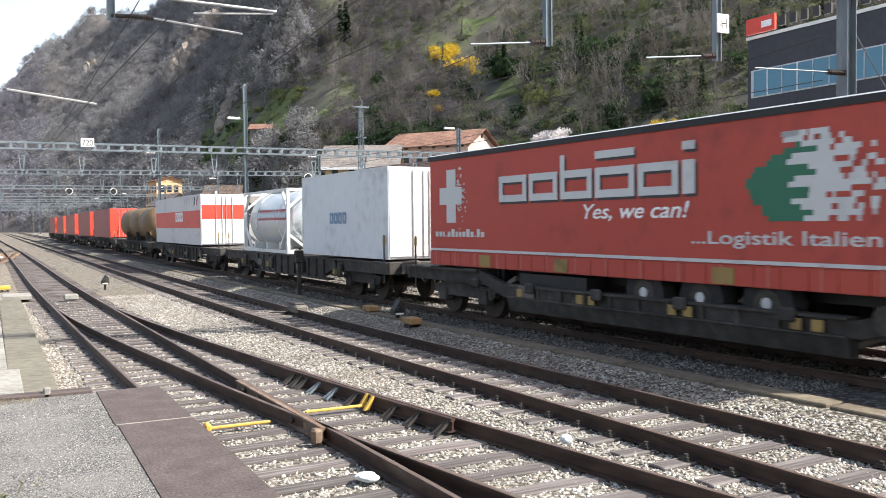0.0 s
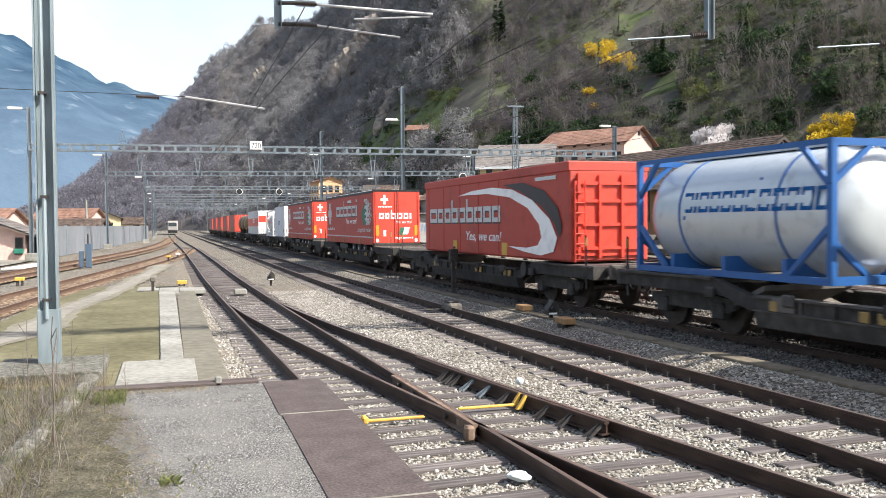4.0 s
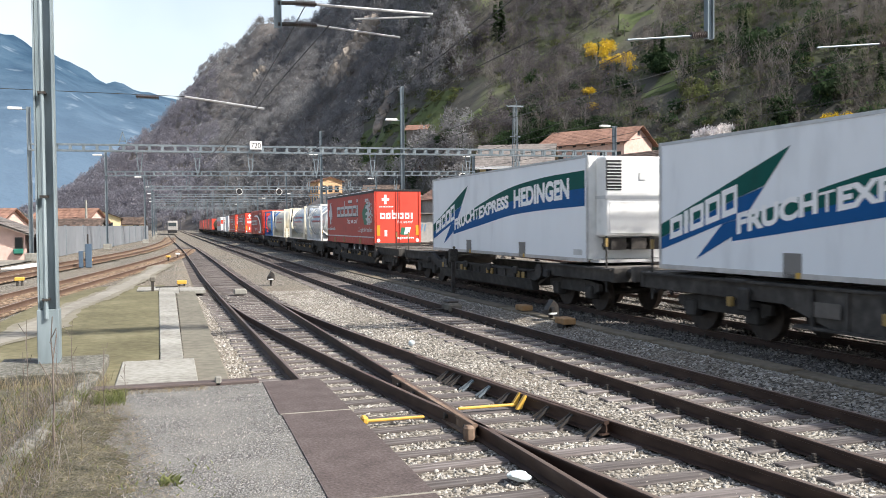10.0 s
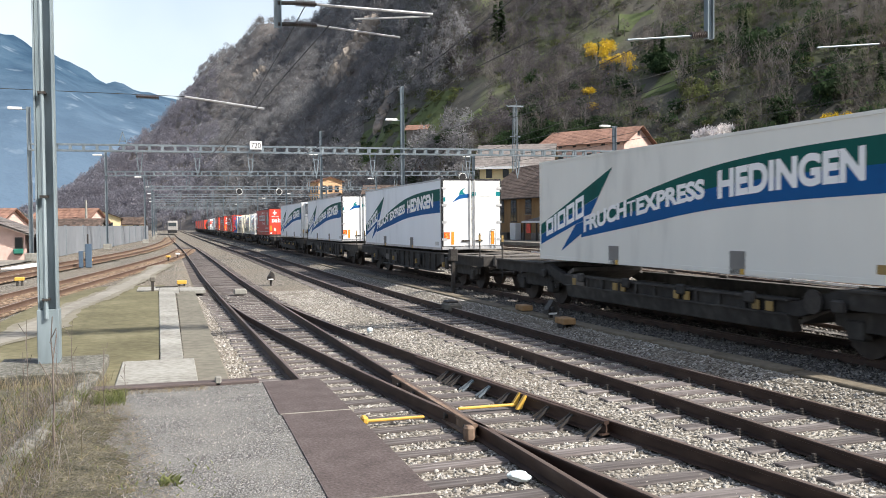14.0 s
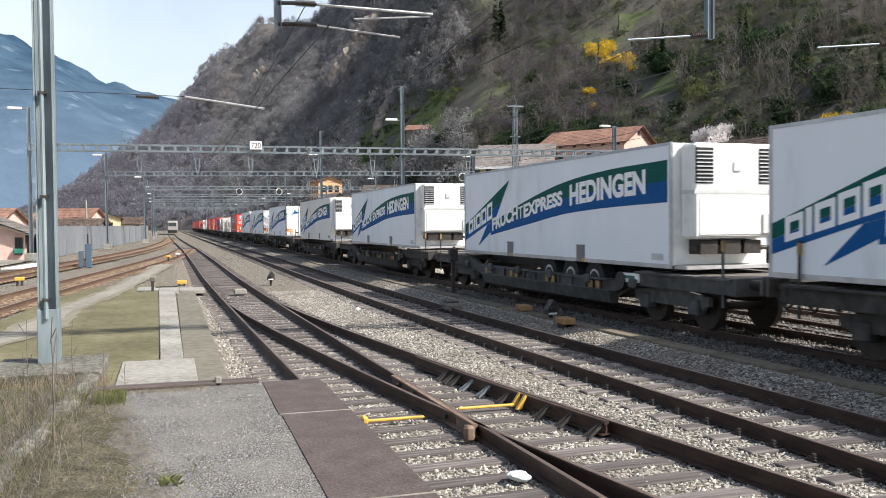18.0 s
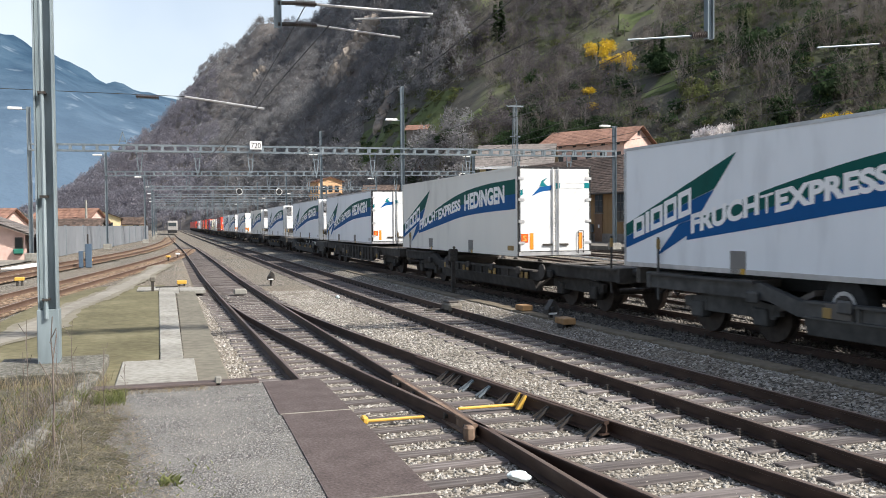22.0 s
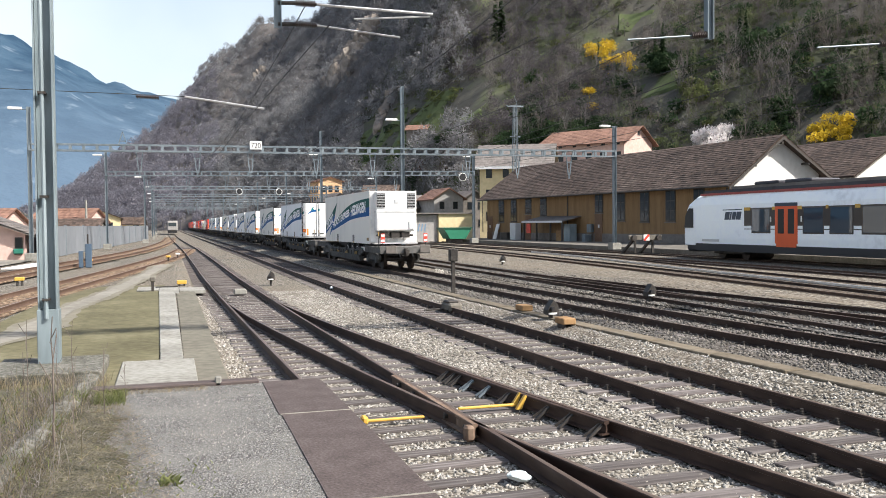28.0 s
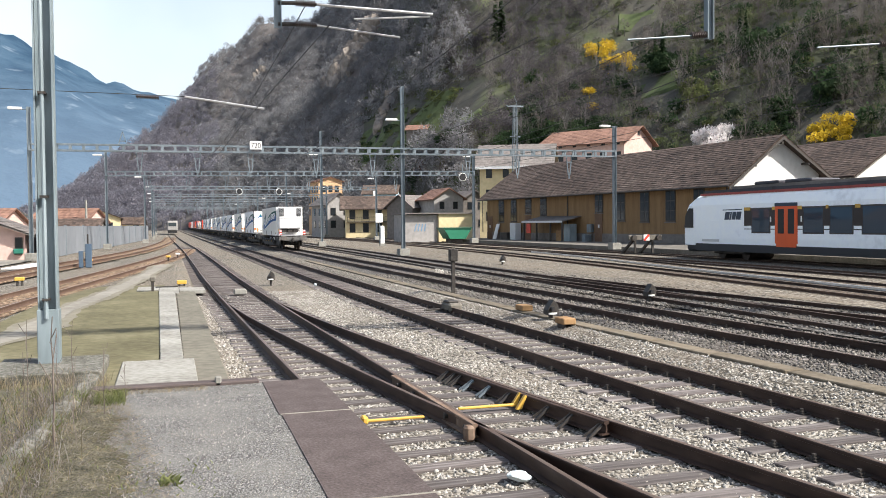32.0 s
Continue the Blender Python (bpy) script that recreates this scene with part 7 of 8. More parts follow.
part("eave_board", bx(-6.85, -6.72, -6.3, 6.3, 10.45, 10.85), WHITE, hc)
house("house", "grey rendered house with wooden balcony", 5, 10, 6.2, 8.2, PLASTER_G, GREYROOF, pose(30.5, 172, 0.2, 0, 0, 8), rows=8, base=-1, windows=[(-3.5 + 3.2 * k, z, 0.9, 1.3) for k in range(3) for z in (1.6, 4.0)], front_windows=[(-1.3 + 2.6 * k, z, 0.9, 1.3) for k in range(2) for z in (1.6, 4.0)])
hb = house("house", "cream house with brown roof and balconies", 9, 9.6, 5.3, 7.3, PLASTER_Y, SHEDROOF, pose(35.8, 160, 0.2, 0, 0, 80), rows=8, base=-1, over=1.0, windows=[(-3.6 + 2.4 * k, z, 0.9, 1.5) for k in range(4) for z in (0.8, 3.2)], front_windows=[(-3 + 3 * k, z, 1.0, 1.5) for k in range(3) for z in (0.8, 3.2)])
part("balcony", bx(-5.4, -4.4, -4.6, 4.6, 2.55, 2.7), SHUTTER, hb)
for k in range(8):
    part("baluster", bx(-5.38, -5.32, -4.5 + 1.28 * k, -4.42 + 1.28 * k, 2.7, 3.5), SHUTTER, hb)
part("balcony_rail", bx(-5.40, -5.30, -4.6, 4.6, 3.45, 3.53), SHUTTER, hb)
part("chimney", bx(1.0, 1.6, -1, -0.4, 6.4, 8.4), PLASTER_W, hb)
house("house", "grey house with red-brown gable roof and pale upper wall", 5.2, 8, 6.5, 8.1, PLASTER_G, REDROOF, pose(44.6, 145, 0.2, 0, 0, 3), rows=8, base=-1, over=0.6, front_windows=[(-1.2, 4.7, 0.7, 1.1), (1.2, 4.7, 0.7, 1.1)])
house("house", "dark annex with dormer gable and grey roof", 4.4, 8, 6.4, 7.8, PLASTER_D, GREYROOF, pose(50.0, 147, 0.2, 0, 0, 3), rows=8, base=-1, front_windows=[(-1.0 + 2.0 * k, z, 0.8, 1.2) for k in range(2) for z in (1.6, 4.6)])
house("house", "low weathered house with grey gable roof", 5.4, 7, 5.2, 7.2, PLASTER_D, GREYROOF, pose(41.0, 151, 0.2, 0, 0, -50), rows=8, base=-1, windows=[(-1.5 + 3 * k, 3.2, 0.8, 1.1) for k in range(2)])
house("house", "pale blue house with brown hipped roof", 7, 7, 8.8, 10.6, material("pale_blue_plaster", ((0.36, 0.50, 0.58), (0.46, 0.60, 0.67)), 0.9, scale=2, bump=0.05), SHEDROOF, pose(44.2, 187, 0.2, 0, 0, 70), rows=8, base=-1, windows=[(-2.2 + 2.2 * k, 6.6, 0.8, 1.2) for k in range(3)])
house("house", "tall orange house with balconies behind the yard", 6, 10, 12.8, 13.8, material("orange_plaster", ((0.50, 0.30, 0.16), (0.60, 0.40, 0.24)), 0.9, scale=2, bump=0.05), REDROOF, pose(37.5, 220, 0.2, 0, 0, 5), rows=6, base=-1, windows=[(-4 + 2.6 * k, z, 1.1, 1.5) for k in range(4) for z in (4.6, 7.6, 10.2)], front_windows=[(-1.6 + 1.6 * k, z, 0.9, 1.5) for k in range(3) for z in (4.6, 7.6, 10.2)])
yard_wall = thing("garage_row", "low garage with white wall and grey graffiti wall", "garage")
part("wall", bx(34.2, 39.0, 112, 118, -0.3, 3.7), PLASTER_Y, yard_wall)
part("wall", bx(29.6, 34.15, 112.4, 118, -0.3, 3.6), PLASTER_G, yard_wall)
part("roof", bx(29.3, 39.3, 111.7, 118.2, 3.7, 3.85), GREYROOF, yard_wall)
for k in range(4):
    part("graffiti", pr([(30.9 + 0.45 * k, 1.4), (31.05 + 0.45 * k, 1.4), (31.3 + 0.42 * k, 2.4), (31.15 + 0.42 * k, 2.4)], "y", 112.37, 112.4), PRINT_BLUEGREY, yard_wall)
skip = thing("skip", "green steel skip in front of the wall", "skip")
part("body", pr([(33.2, 1.8), (36.9, 1.8), (36.1, 0.45), (34.0, 0.45)], "y", 106.5, 109.5), coat("green_skip_paint", (0.02, 0.16, 0.09)), skip)
part("rim", bx(33.1, 37.0, 106.4, 109.6, 1.76, 1.90), coat("dark_green_rim", (0.02, 0.10, 0.06)), skip)
part("foot", bx(34.3, 35.8, 106.8, 109.2, 0.0, 0.45), IRON, skip)
cabin = thing("white_cabinet", "white switch cabinet with a sign", "cabinet", m=pose(22.7, 96, 0.2))
part("body", bx(-0.22, 0.22, -0.2, 0.2, 0, 2.0, bevel=0.03), WHITE, cabin)
part("pole", rd((-0.3, 0, 0), (-0.3, 0, 3.4), 0.04, 8), GALV, cabin)
part("sign", bx(-0.75, 0.05, -0.10, -0.06, 2.4, 3.4), WHITE, cabin)
part("foot", bx(-0.3, 0.3, -0.25, 0.25, -0.2, 0.05), CONCRETE, cabin)

# office building with the dark facade
off = thing("office_building", "dark clad station building with blue window band and red corner sign", "office building")
part("wall", bx(55, 75, -10, 52.6, 0, 17.0), SLATE, off)
part("parapet", bx(54.9, 75.1, -10.1, 52.7, 16.9, 17.15), WHITE, off)
for z0, z1 in ((12.2, 14.4), (7.2, 9.6), (2.4, 4.8)):
    band = part("window_band", bx(54.93, 55.05, -9, 52.2, z0, z1), ALU, off)
    y = 51.9
    while y > 0:
        part("pane", bx(54.90, 54.95, y - 1.35, y, z0 + 0.1, z1 - 0.1), BLUEGLASS, band)
        part("mullion", bx(54.87, 54.95, y - 1.43, y - 1.36, z0 + 0.02, z1 - 0.02), ALU if int(y) % 3 else WHITE, band)
        y -= 1.45
part("corner_sign", bx(54.7, 54.9, 49.6, 52.5, 17.25, 18.5), RED_DOOR, off)
part("emblem", bx(54.66, 54.7, 49.9, 50.9, 17.6, 18.1), LETTER, off)
for k in range(9):
    part("sign_block", bx(54.7, 54.85, 48.6 - 1.05 * k, 49.2 - 1.05 * k, 17.4, 18.15), SHADE_PRINT, off)

# ---- regional train at the platform ----
def regional_train():
    f = thing("regional_train", "white electric multiple unit with orange doors parked at the platform", "train", m=pose(34.31, 0, UP) @ Matrix.Diagonal((1, K, K, 1)))
    BODY = coat("train_white", (0.90, 0.95, 0.985), rough=0.3, dirt=0.03)
    NAVY = coat("train_navy", (0.018, 0.035, 0.06), rough=0.35)
    ROOFRED = coat("train_red_line", (0.28, 0.05, 0.04), rough=0.4)
    DOOR = coat("train_orange_door", (0.66, 0.10, 0.02), rough=0.35)
    nose, tail = 47.55, -28.0
    # body section narrowing to the nose
    sec = lambda k, top: [(-1.44 * k, 0.75), (-1.47 * k, 1.2), (-1.47 * k, 3.1), (-1.36 * k, 3.55), (-1.05 * k, top), (1.05 * k, top), (1.36 * k, 3.55), (1.47 * k, 3.1), (1.47 * k, 1.2), (1.44 * k, 0.75)]
    st = [(tail, 1, 3.95), (nose - 4.0, 1, 3.95), (nose - 2.6, 0.99, 3.90), (nose - 1.5, 0.97, 3.72), (nose - 0.7, 0.93, 3.2), (nose - 0.15, 0.86, 2.3), (nose, 0.80, 1.3)]
    bm = bmesh.new()
    rings = []
    for y, k, top in st:
        ring = []
        for x, z in sec(k, top):
            zz = min(z, top) if z > 1.3 else z
            ring.append(bm.verts.new((x, y, zz)))
        rings.append(ring)
    for a, b in zip(rings, rings[1:]):
        for i in range(len(a)):
            fc = bm.faces.new((a[i], a[(i + 1) % len(a)], b[(i + 1) % len(a)], b[i]))
    bm.faces.new(rings[0][::-1])
    bm.faces.new(rings[-1])
    part("body", bm, BODY, f)
    SKIRT = coat("train_dark_skirt", (0.020, 0.022, 0.026), rough=0.6)
    part("skirt", bx(-1.475, 1.475, tail, nose - 1.6, 0.45, 0.86), SKIRT, f)
    part("nose_skirt", bx(-1.2, 1.2, nose - 1.7, nose - 0.2, 0.35, 0.90, bevel=0.15), SKIRT, f)
    part("roof_line", bx(-1.335, -1.10, tail, nose - 1.9, 3.66, 3.79), ROOFRED, f)
    part("roof_edge", bx(-1.255, -1.0, tail, nose - 2.2, 3.79, 3.955), SLATE, f)
    part("roof", bx(-1.08, 1.08, tail, nose - 4.6, 3.95, 4.12), PLASTER_D, f)
    for y in (nose - 7.5, nose - 10.0, 20.0, 12.0):
        part("roof_unit", bx(-1.0, 1.0, y - 1.0, y + 1.0, 4.1, 4.30, bevel=0.06), SLATE, f)
    part("roof_flap", bx(-1.28, -1.0, nose - 8.4, nose - 6.9, 3.74, 3.97), SLATE, f)
    part("cab_window", pr([(nose - 1.25, 1.78), (nose - 0.32, 1.78), (nose - 0.45, 2.55), (nose - 0.8, 2.95), (nose - 1.25, 2.95)], "x", -1.44, -1.2), BLACK, f)
    part("windscreen", bx(-1.0, 1.0, nose - 0.95, nose - 0.35, 2.0, 2.85), GLASS, f)
    part("head_lamp", bx(-1.18, -0.9, nose - 0.35, nose - 0.1, 1.45, 1.62), WHITE, f)
    BAND = coat("train_band_brown", (0.022, 0.016, 0.014), rough=0.3)
    PANE = glass("train_window_glass", (0.022, 0.042, 0.065), 0.03)
    PANE.node_tree.nodes["Principled BSDF"].inputs["Specular IOR Level"].default_value = 0.55
    yw = [(39.08, 40.66), (35.12, 36.62), (33.2, 34.75), (30.9, 32.7), (28.6, 30.4), (26.3, 28.1), (24.0, 25.8), (18.0, 20.6), (10.8, 13.4), (6.2, 8.8), (1.8, 4.4)]
    for a, b in ((38.6, 41.3), (17.0, 37.1), (0.0, 14.5)):
        part("window_band", bx(-1.476, -1.46, a, b, 1.90, 2.86), BAND, f)
        part("trim_line", bx(-1.476, -1.46, a, b, 1.70, 1.745), BAND, f)
    for a, b in yw:
        p = part("window", bx(-1.480, -1.46, a, b, 1.50, 2.84, bevel=0.006), BAND, f)
        part("pane", bx(-1.486, -1.47, a + 0.07, b - 0.07, 1.56, 2.78, bevel=0.005), PANE, p)
    for a, b in zip((41.3, 38.95, 37.1, 35.0, 33.1, 30.8, 28.5, 26.2), (40.75, 38.62, 36.68, 34.82, 32.78, 30.48, 28.18, 25.88)):
        part("first_class_stripe", bx(-1.484, -1.465, b, a, 2.73, 2.90), YELLOW, f)
    for yc in (37.85, 15.6, -1.0):
        d = part("door_frame", bx(-1.486, -1.46, yc - 0.86, yc + 0.86, 0.98, 2.90), DOOR, f)
        part("door_sign", bx(-1.492, -1.46, yc - 0.85, yc + 0.9, 2.90, 3.08, bevel=0.02), NAVY, d)
        for e in (-1, 1):
            lf = part("door_leaf", bx(-1.495, -1.47, min(yc, yc + e * 0.78), max(yc, yc + e * 0.78) - 0.02, 0.80, 2.88), DOOR, d)
        for e in (-0.39, 0.39):
            part("door_pane", bx(-1.502, -1.49, yc + e - 0.24, yc + e + 0.24, 1.50, 2.76, bevel=0.005), BLACK, d)
        for e in (-1.25, 1.1):
            ob = new("lettering", lettering("1", 0.30, WHITE, width=0.11))
            ob.parent, ob.matrix_basis = f, Matrix.Translation((-1.485, yc - e, 2.1))
    bm = bmesh.new()
    for k, w in enumerate((0.42, 0.14, 0.34, 0.42)):
        y = 43.1 - (0.0, 0.46, 0.66, 1.04)[k]
        prism(bm, [(y, 2.24), (y - w, 2.24), (y - w - 0.12, 2.68), (y - 0.12, 2.68)], "x", -1.482, -1.470)
    part("word_block", bm, NAVY, f)
    part("word_line", bx(-1.482, -1.470, 41.5, 43.25, 2.77, 2.82), NAVY, f)
    part("side_hatch", bx(-1.478, -1.468, 43.6, 44.4, 1.3, 2.2, bevel=0.004), BODY, f)
    part("number_bars", bx(-1.478, -1.470, 43.6, 45.3, 0.98, 1.12), LETTERGREY, f)
    for yc in (43.0, 28.0, 16.0, 3.0):
        bg = part("bogie", bx(-1.2, 1.2, yc - 1.5, yc + 1.5, 0.3, 0.62, bevel=0.05), IRON, f)
        for e in (-1.1, 1.1):
            part("wheel", rd((-0.85, yc + e, 0.40), (0.85, yc + e, 0.40), 0.40, 20), WHEEL, bg)
    for y in (47.0,):
        part("coupler", bx(-0.2, 0.2, y - 0.1, y + 0.35, 0.65, 0.95, bevel=0.04), IRON, f)
    return f


regional_train()
stop = thing("buffer_stop", "dark buffer stop with white beam and red diagonal sign", "buffer stop", m=pose(34.4, 59.4, UP) @ Matrix.Diagonal((1, 1, 1.09, 1)))
part("beam", bx(-1.3, 1.5, -0.1, 0.15, 0.88, 1.25, bevel=0.03), CONCRETE_DARK, stop)
for x in (-0.95, 1.15):
    part("buffer", rd((x, -0.35, 1.05), (x, -0.05, 1.05), 0.2, 16), IRON, stop)
bm = bmesh.new()
for x in (-0.75, 0.75):
    bar(bm, (x, 0.1, 1.0), (x - 0.1, 1.8, -0.1), 0.16)
    bar(bm, (x, 0.0, 0.9), (x, 0.0, -0.1), 0.14)
    bar(bm, (x, 2.0, -0.05), (x, -1.2, -0.05), 0.12)
part("frame", bm, IRON, stop)
sg = part("sign", bx(-0.1, 0.4, -0.16, -0.12, 0.86, 1.28), WHITE, stop)
part("red_bar", pr([(-0.1, 0.86), (0.06, 0.86), (0.4, 1.2), (0.4, 1.28), (0.24, 1.28), (-0.1, 0.95)], "y", -0.175, -0.162), RED_DOOR, sg)

# parked train far down the yard
far_train = thing("parked_train", "white-fronted train parked far down the yard", "train", m=pose(0.9, 268, 0.0))
part("body", bx(-1.45, 1.45, 0, 40, 1.0, 3.9, bevel=0.25), PLASTER_G, far_train)
part("windscreen", bx(-1.1, 1.1, -0.04, 0.1, 2.3, 3.3), GLASS, far_train)
part("skirt", bx(-1.3, 1.3, -0.02, 40, 0.35, 1.0), BLACK, far_train)

# ---- left side: noise wall, houses ----
wall_l = thing("noise_wall", "grey panelled noise wall along the yard", "wall", kind="structure")
PANEL = material("grey_wall_panel", ((0.14, 0.155, 0.175), (0.19, 0.205, 0.225)), 0.7, scale=0.8, bump=0.02, piece=0.04)
pts = [(-9.55, 75.0), (-8.6, 99.0), (-7.0, 121), (-3.9, 178)]
for (xa, ya), (xb, yb) in zip(pts, pts[1:]):
    n = int((yb - ya) / 5)
    for i in range(n):
        p, q = (xa + (xb - xa) * i / n, ya + (yb - ya) * i / n), (xa + (xb - xa) * (i + 0.995) / n, ya + (yb - ya) * (i + 0.995) / n)
        pb_ = bmesh.new()
        bar(pb_, (*p, 1.16), (*q, 1.16), 0.14, 2.63)
        part("panel", pb_, PANEL, wall_l)
        if i % 2 == 0:
            part("post", bx(p[0] - 0.08, p[0] + 0.12, p[1] - 0.1, p[1] + 0.1, -0.25, 2.55), GALV, wall_l)
solid("street", strip(line((40, -14), (66, -11.8), (99, -10.5), (180, -6)), -10, 1.5, 30, 180, -0.10, 30), DIRT, "pale strip of street beyond the wall", "road", kind="structure")
hl = house("house", "salmon rendered house with green planters under the window", 9, 9, 1.95, 3.7, PLASTER_P, GREYROOF, pose(-15.2, 79.5, 0, 0, 0, 0), rows=8, base=-1, over=0.7, front_windows=[(4.05, 0.85, 0.4, 0.7), (1.0, 0.7, 0.8, 1.0)])
part("planter_bracket", bx(3.75, 4.3, -4.8, -4.5, 0.30, 0.36), SHUTTER, hl)
part("planter", bx(3.68, 4.38, -4.9, -4.55, 0.36, 0.75, bevel=0.05), coat("green_planter", (0.02, 0.14, 0.10)), hl)
for (x, y, w, d, e, r, wl, rf, rz, lab) in ((-24.5, 122, 10, 12, 3.0, 4.7, PLASTER_P, REDROOF, 80, "pink house with an orange tiled roof"), (-17.0, 100, 7, 9, 1.9, 3.3, PLASTER_P, SHEDROOF, 15, "low pink house with brown roof"), (-25, 165, 7, 8, 3.6, 5.3, PLASTER_W, GREYROOF, 10, "small white house with grey roof"),
                                            (-15.4, 138, 8, 12, 2.0, 3.5, PLASTER_W, SHEDROOF, 85, "long low building with brown roof"), (-15.5, 155, 8, 9, 3.2, 5.3, PLASTER_P, REDROOF, 70, "house with an orange hipped roof"), (-15.0, 216, 9, 8, 4.3, 6.0, PLASTER_Y, SHEDROOF, 0, "cream gabled house with brown roof"),
                                            (-9.6, 216, 5, 8, 3.0, 4.4, PLASTER_Y, SHEDROOF, 85, "small cream annex with brown roof"), (-24, 235, 12, 10, 4.4, 6.4, PLASTER_W, SHEDROOF, 80, "white house with brown roof"), (-42, 200, 14, 14, 5, 6.8, PLASTER_W, REDROOF, 30, "tall white house with orange roof"), (-55, 260, 16, 16, 6, 8.5, PLASTER_P, REDROOF, 10, "large pink house with orange roof")):
    house("house", lab, w, d, e, r, wl, rf, pose(x, y, 0, 0, 0, rz), rows=6, base=-1, windows=[(-d / 3, e * 0.45, 1.2, 1.3), (d / 4, e * 0.45, 1.2, 1.3)], front_windows=[(-w / 4, e * 0.45, 1.1, 1.3), (w / 4, e * 0.45, 1.1, 1.3)])
solid("ground_slab", bx(-0.55, 0.55, -3.6, 3.6, 0, 0.09, bevel=0.02), PLASTER_W, "long pale concrete slab beside the siding", "slab", m=pose(-8.5, 60.2, -0.06, 0, 0, -6))
chim = thing("chimney_stack", "slim pale chimney behind the noise wall", "chimney", m=pose(-12.5, 150, 0))
part("stack", rd((0, 0, 0), (0, 0, 6.6), 0.22, 12, 0.16), CONCRETE, chim)


# ---- hills ----
# silhouette: azimuth from the track line in degrees, and tangent of the skyline's height
SKY_A = (-12.0, -9.5, -8.4, -7.6, -6.4, -4.8, -3.2, -1.9, -0.5, 0.8, 1.9, 3.6, 5.0, 6.8, 9.3, 11.4, 14.0, 25.0, 90.0)
SKY_T = (0.0, 0.004, 0.011, 0.018, 0.031, 0.051, 0.075, 0.094, 0.113, 0.138, 0.163, 0.191, 0.203, 0.218, 0.236, 0.262, 0.36, 0.55, 0.8)


def skyline(a):
    return float(np.interp(a, SKY_A, SKY_T))


FOOT_A = (-14.0, -9.2, -6.5, -3.0, 1.0, 4.5, 8.0, 11.5, 15.0, 18.0, 21.0, 25.0, 30.0, 40.0, 50.0, 90.0)
FOOT_R = (760, 700, 620, 560, 490, 410, 340, 290, 245, 216, 200, 183, 164, 138, 125, 101)


def hill_base(a):
    """How far off the foot of the valley side is, which runs along the yard and then turns across its end."""
    return float(np.interp(a, FOOT_A, FOOT_R))


def steepness(a):
    return float(np.interp(a, (-10, 0, 5, 10, 15, 20, 25), (0.16, 0.26, 0.32, 0.38, 0.5, 0.6, 0.62)))


def hill_top(a):
    s, t, b = steepness(a), skyline(a), hill_base(a)
    return min(s * b / max(s - t, 0.05), b + (520 if a > 20 else 1100))


def hill_height(a, r):
    """Steep valley side: rises from its foot to the skyline, with spurs and gullies."""
    b = hill_base(a)
    if a < -14 or r < b:
        return -2
    s, top_r = steepness(a), hill_top(a)
    x, y = r * math.sin(math.radians(a)), r * math.cos(math.radians(a))
    rough = noise.noise((x * 0.006, y * 0.006, 2)) * 0.22 + noise.noise((x * 0.014, y * 0.014, 0)) * 0.15 + noise.noise((x * 0.035, y * 0.035, 4)) * 0.07
    fade = max(0.0, min(1, (r - b) / 60)) * max(0.0, min(1, (top_r + 30 - r) / 120))
    z = s * (r - b) * (1 + rough * fade) + 2.5 * noise.noise((x * 0.08, y * 0.08, 9)) * fade
    if r > top_r:
        z = s * (top_r - b) + (r - top_r) * 0.03
    return z - 1


HILL = material("winter_hillside", ((0.035, 0.033, 0.026), (0.070, 0.066, 0.051), (0.078, 0.088, 0.042)), 0.95, scale=0.10, bump=0.6, big=0.4, spread=(0.36, 0.64), detail=9, dist=2.0)
az = np.concatenate([np.arange(-13, 20, 0.6), np.arange(20, 62, 1.0), np.arange(62, 101, 3.0)])
steps = [0, 0.02, 0.05, 0.1, 0.15, 0.2, 0.26, 0.32, 0.38, 0.44, 0.5, 0.56, 0.62, 0.68, 0.74, 0.8, 0.86, 0.92, 0.97, 1.0, 1.06, 1.3]
hv, hf = [], []
for a in az:
    b = hill_base(a)
    tr = hill_top(a)
    for s in steps:
        r = b + (tr - b) * s + (0 if s else -6)
        hv.append((r * math.sin(math.radians(a)), r * math.cos(math.radians(a)), hill_height(a, r)))
k = len(steps)
for i in range(len(az) - 1):
    for j in range(k - 1):
        hf.append((i * k + j, i * k + j + 1, (i + 1) * k + j + 1, (i + 1) * k + j))
hill = tagged(new("hillside", raw("hillside", hv, hf, HILL)), "steep wooded valley side in early spring", "hill", kind="structure")
# far ground lightened in its colour against the shade between the trees
hill.data.materials.append(material("lightened_far_slope", ((0.070, 0.061, 0.056), (0.105, 0.093, 0.086), (0.145, 0.130, 0.118)), 0.95, scale=0.10, bump=0.6, big=0.4, spread=(0.36, 0.64), detail=9, dist=2.0))
for p in hill.data.polygons:
    p.use_smooth = True
    p.material_index = 1 if math.degrees(math.atan2(p.center.x, p.center.y)) < 13.5 + 3 * noise.noise(p.center * 0.02) else 0

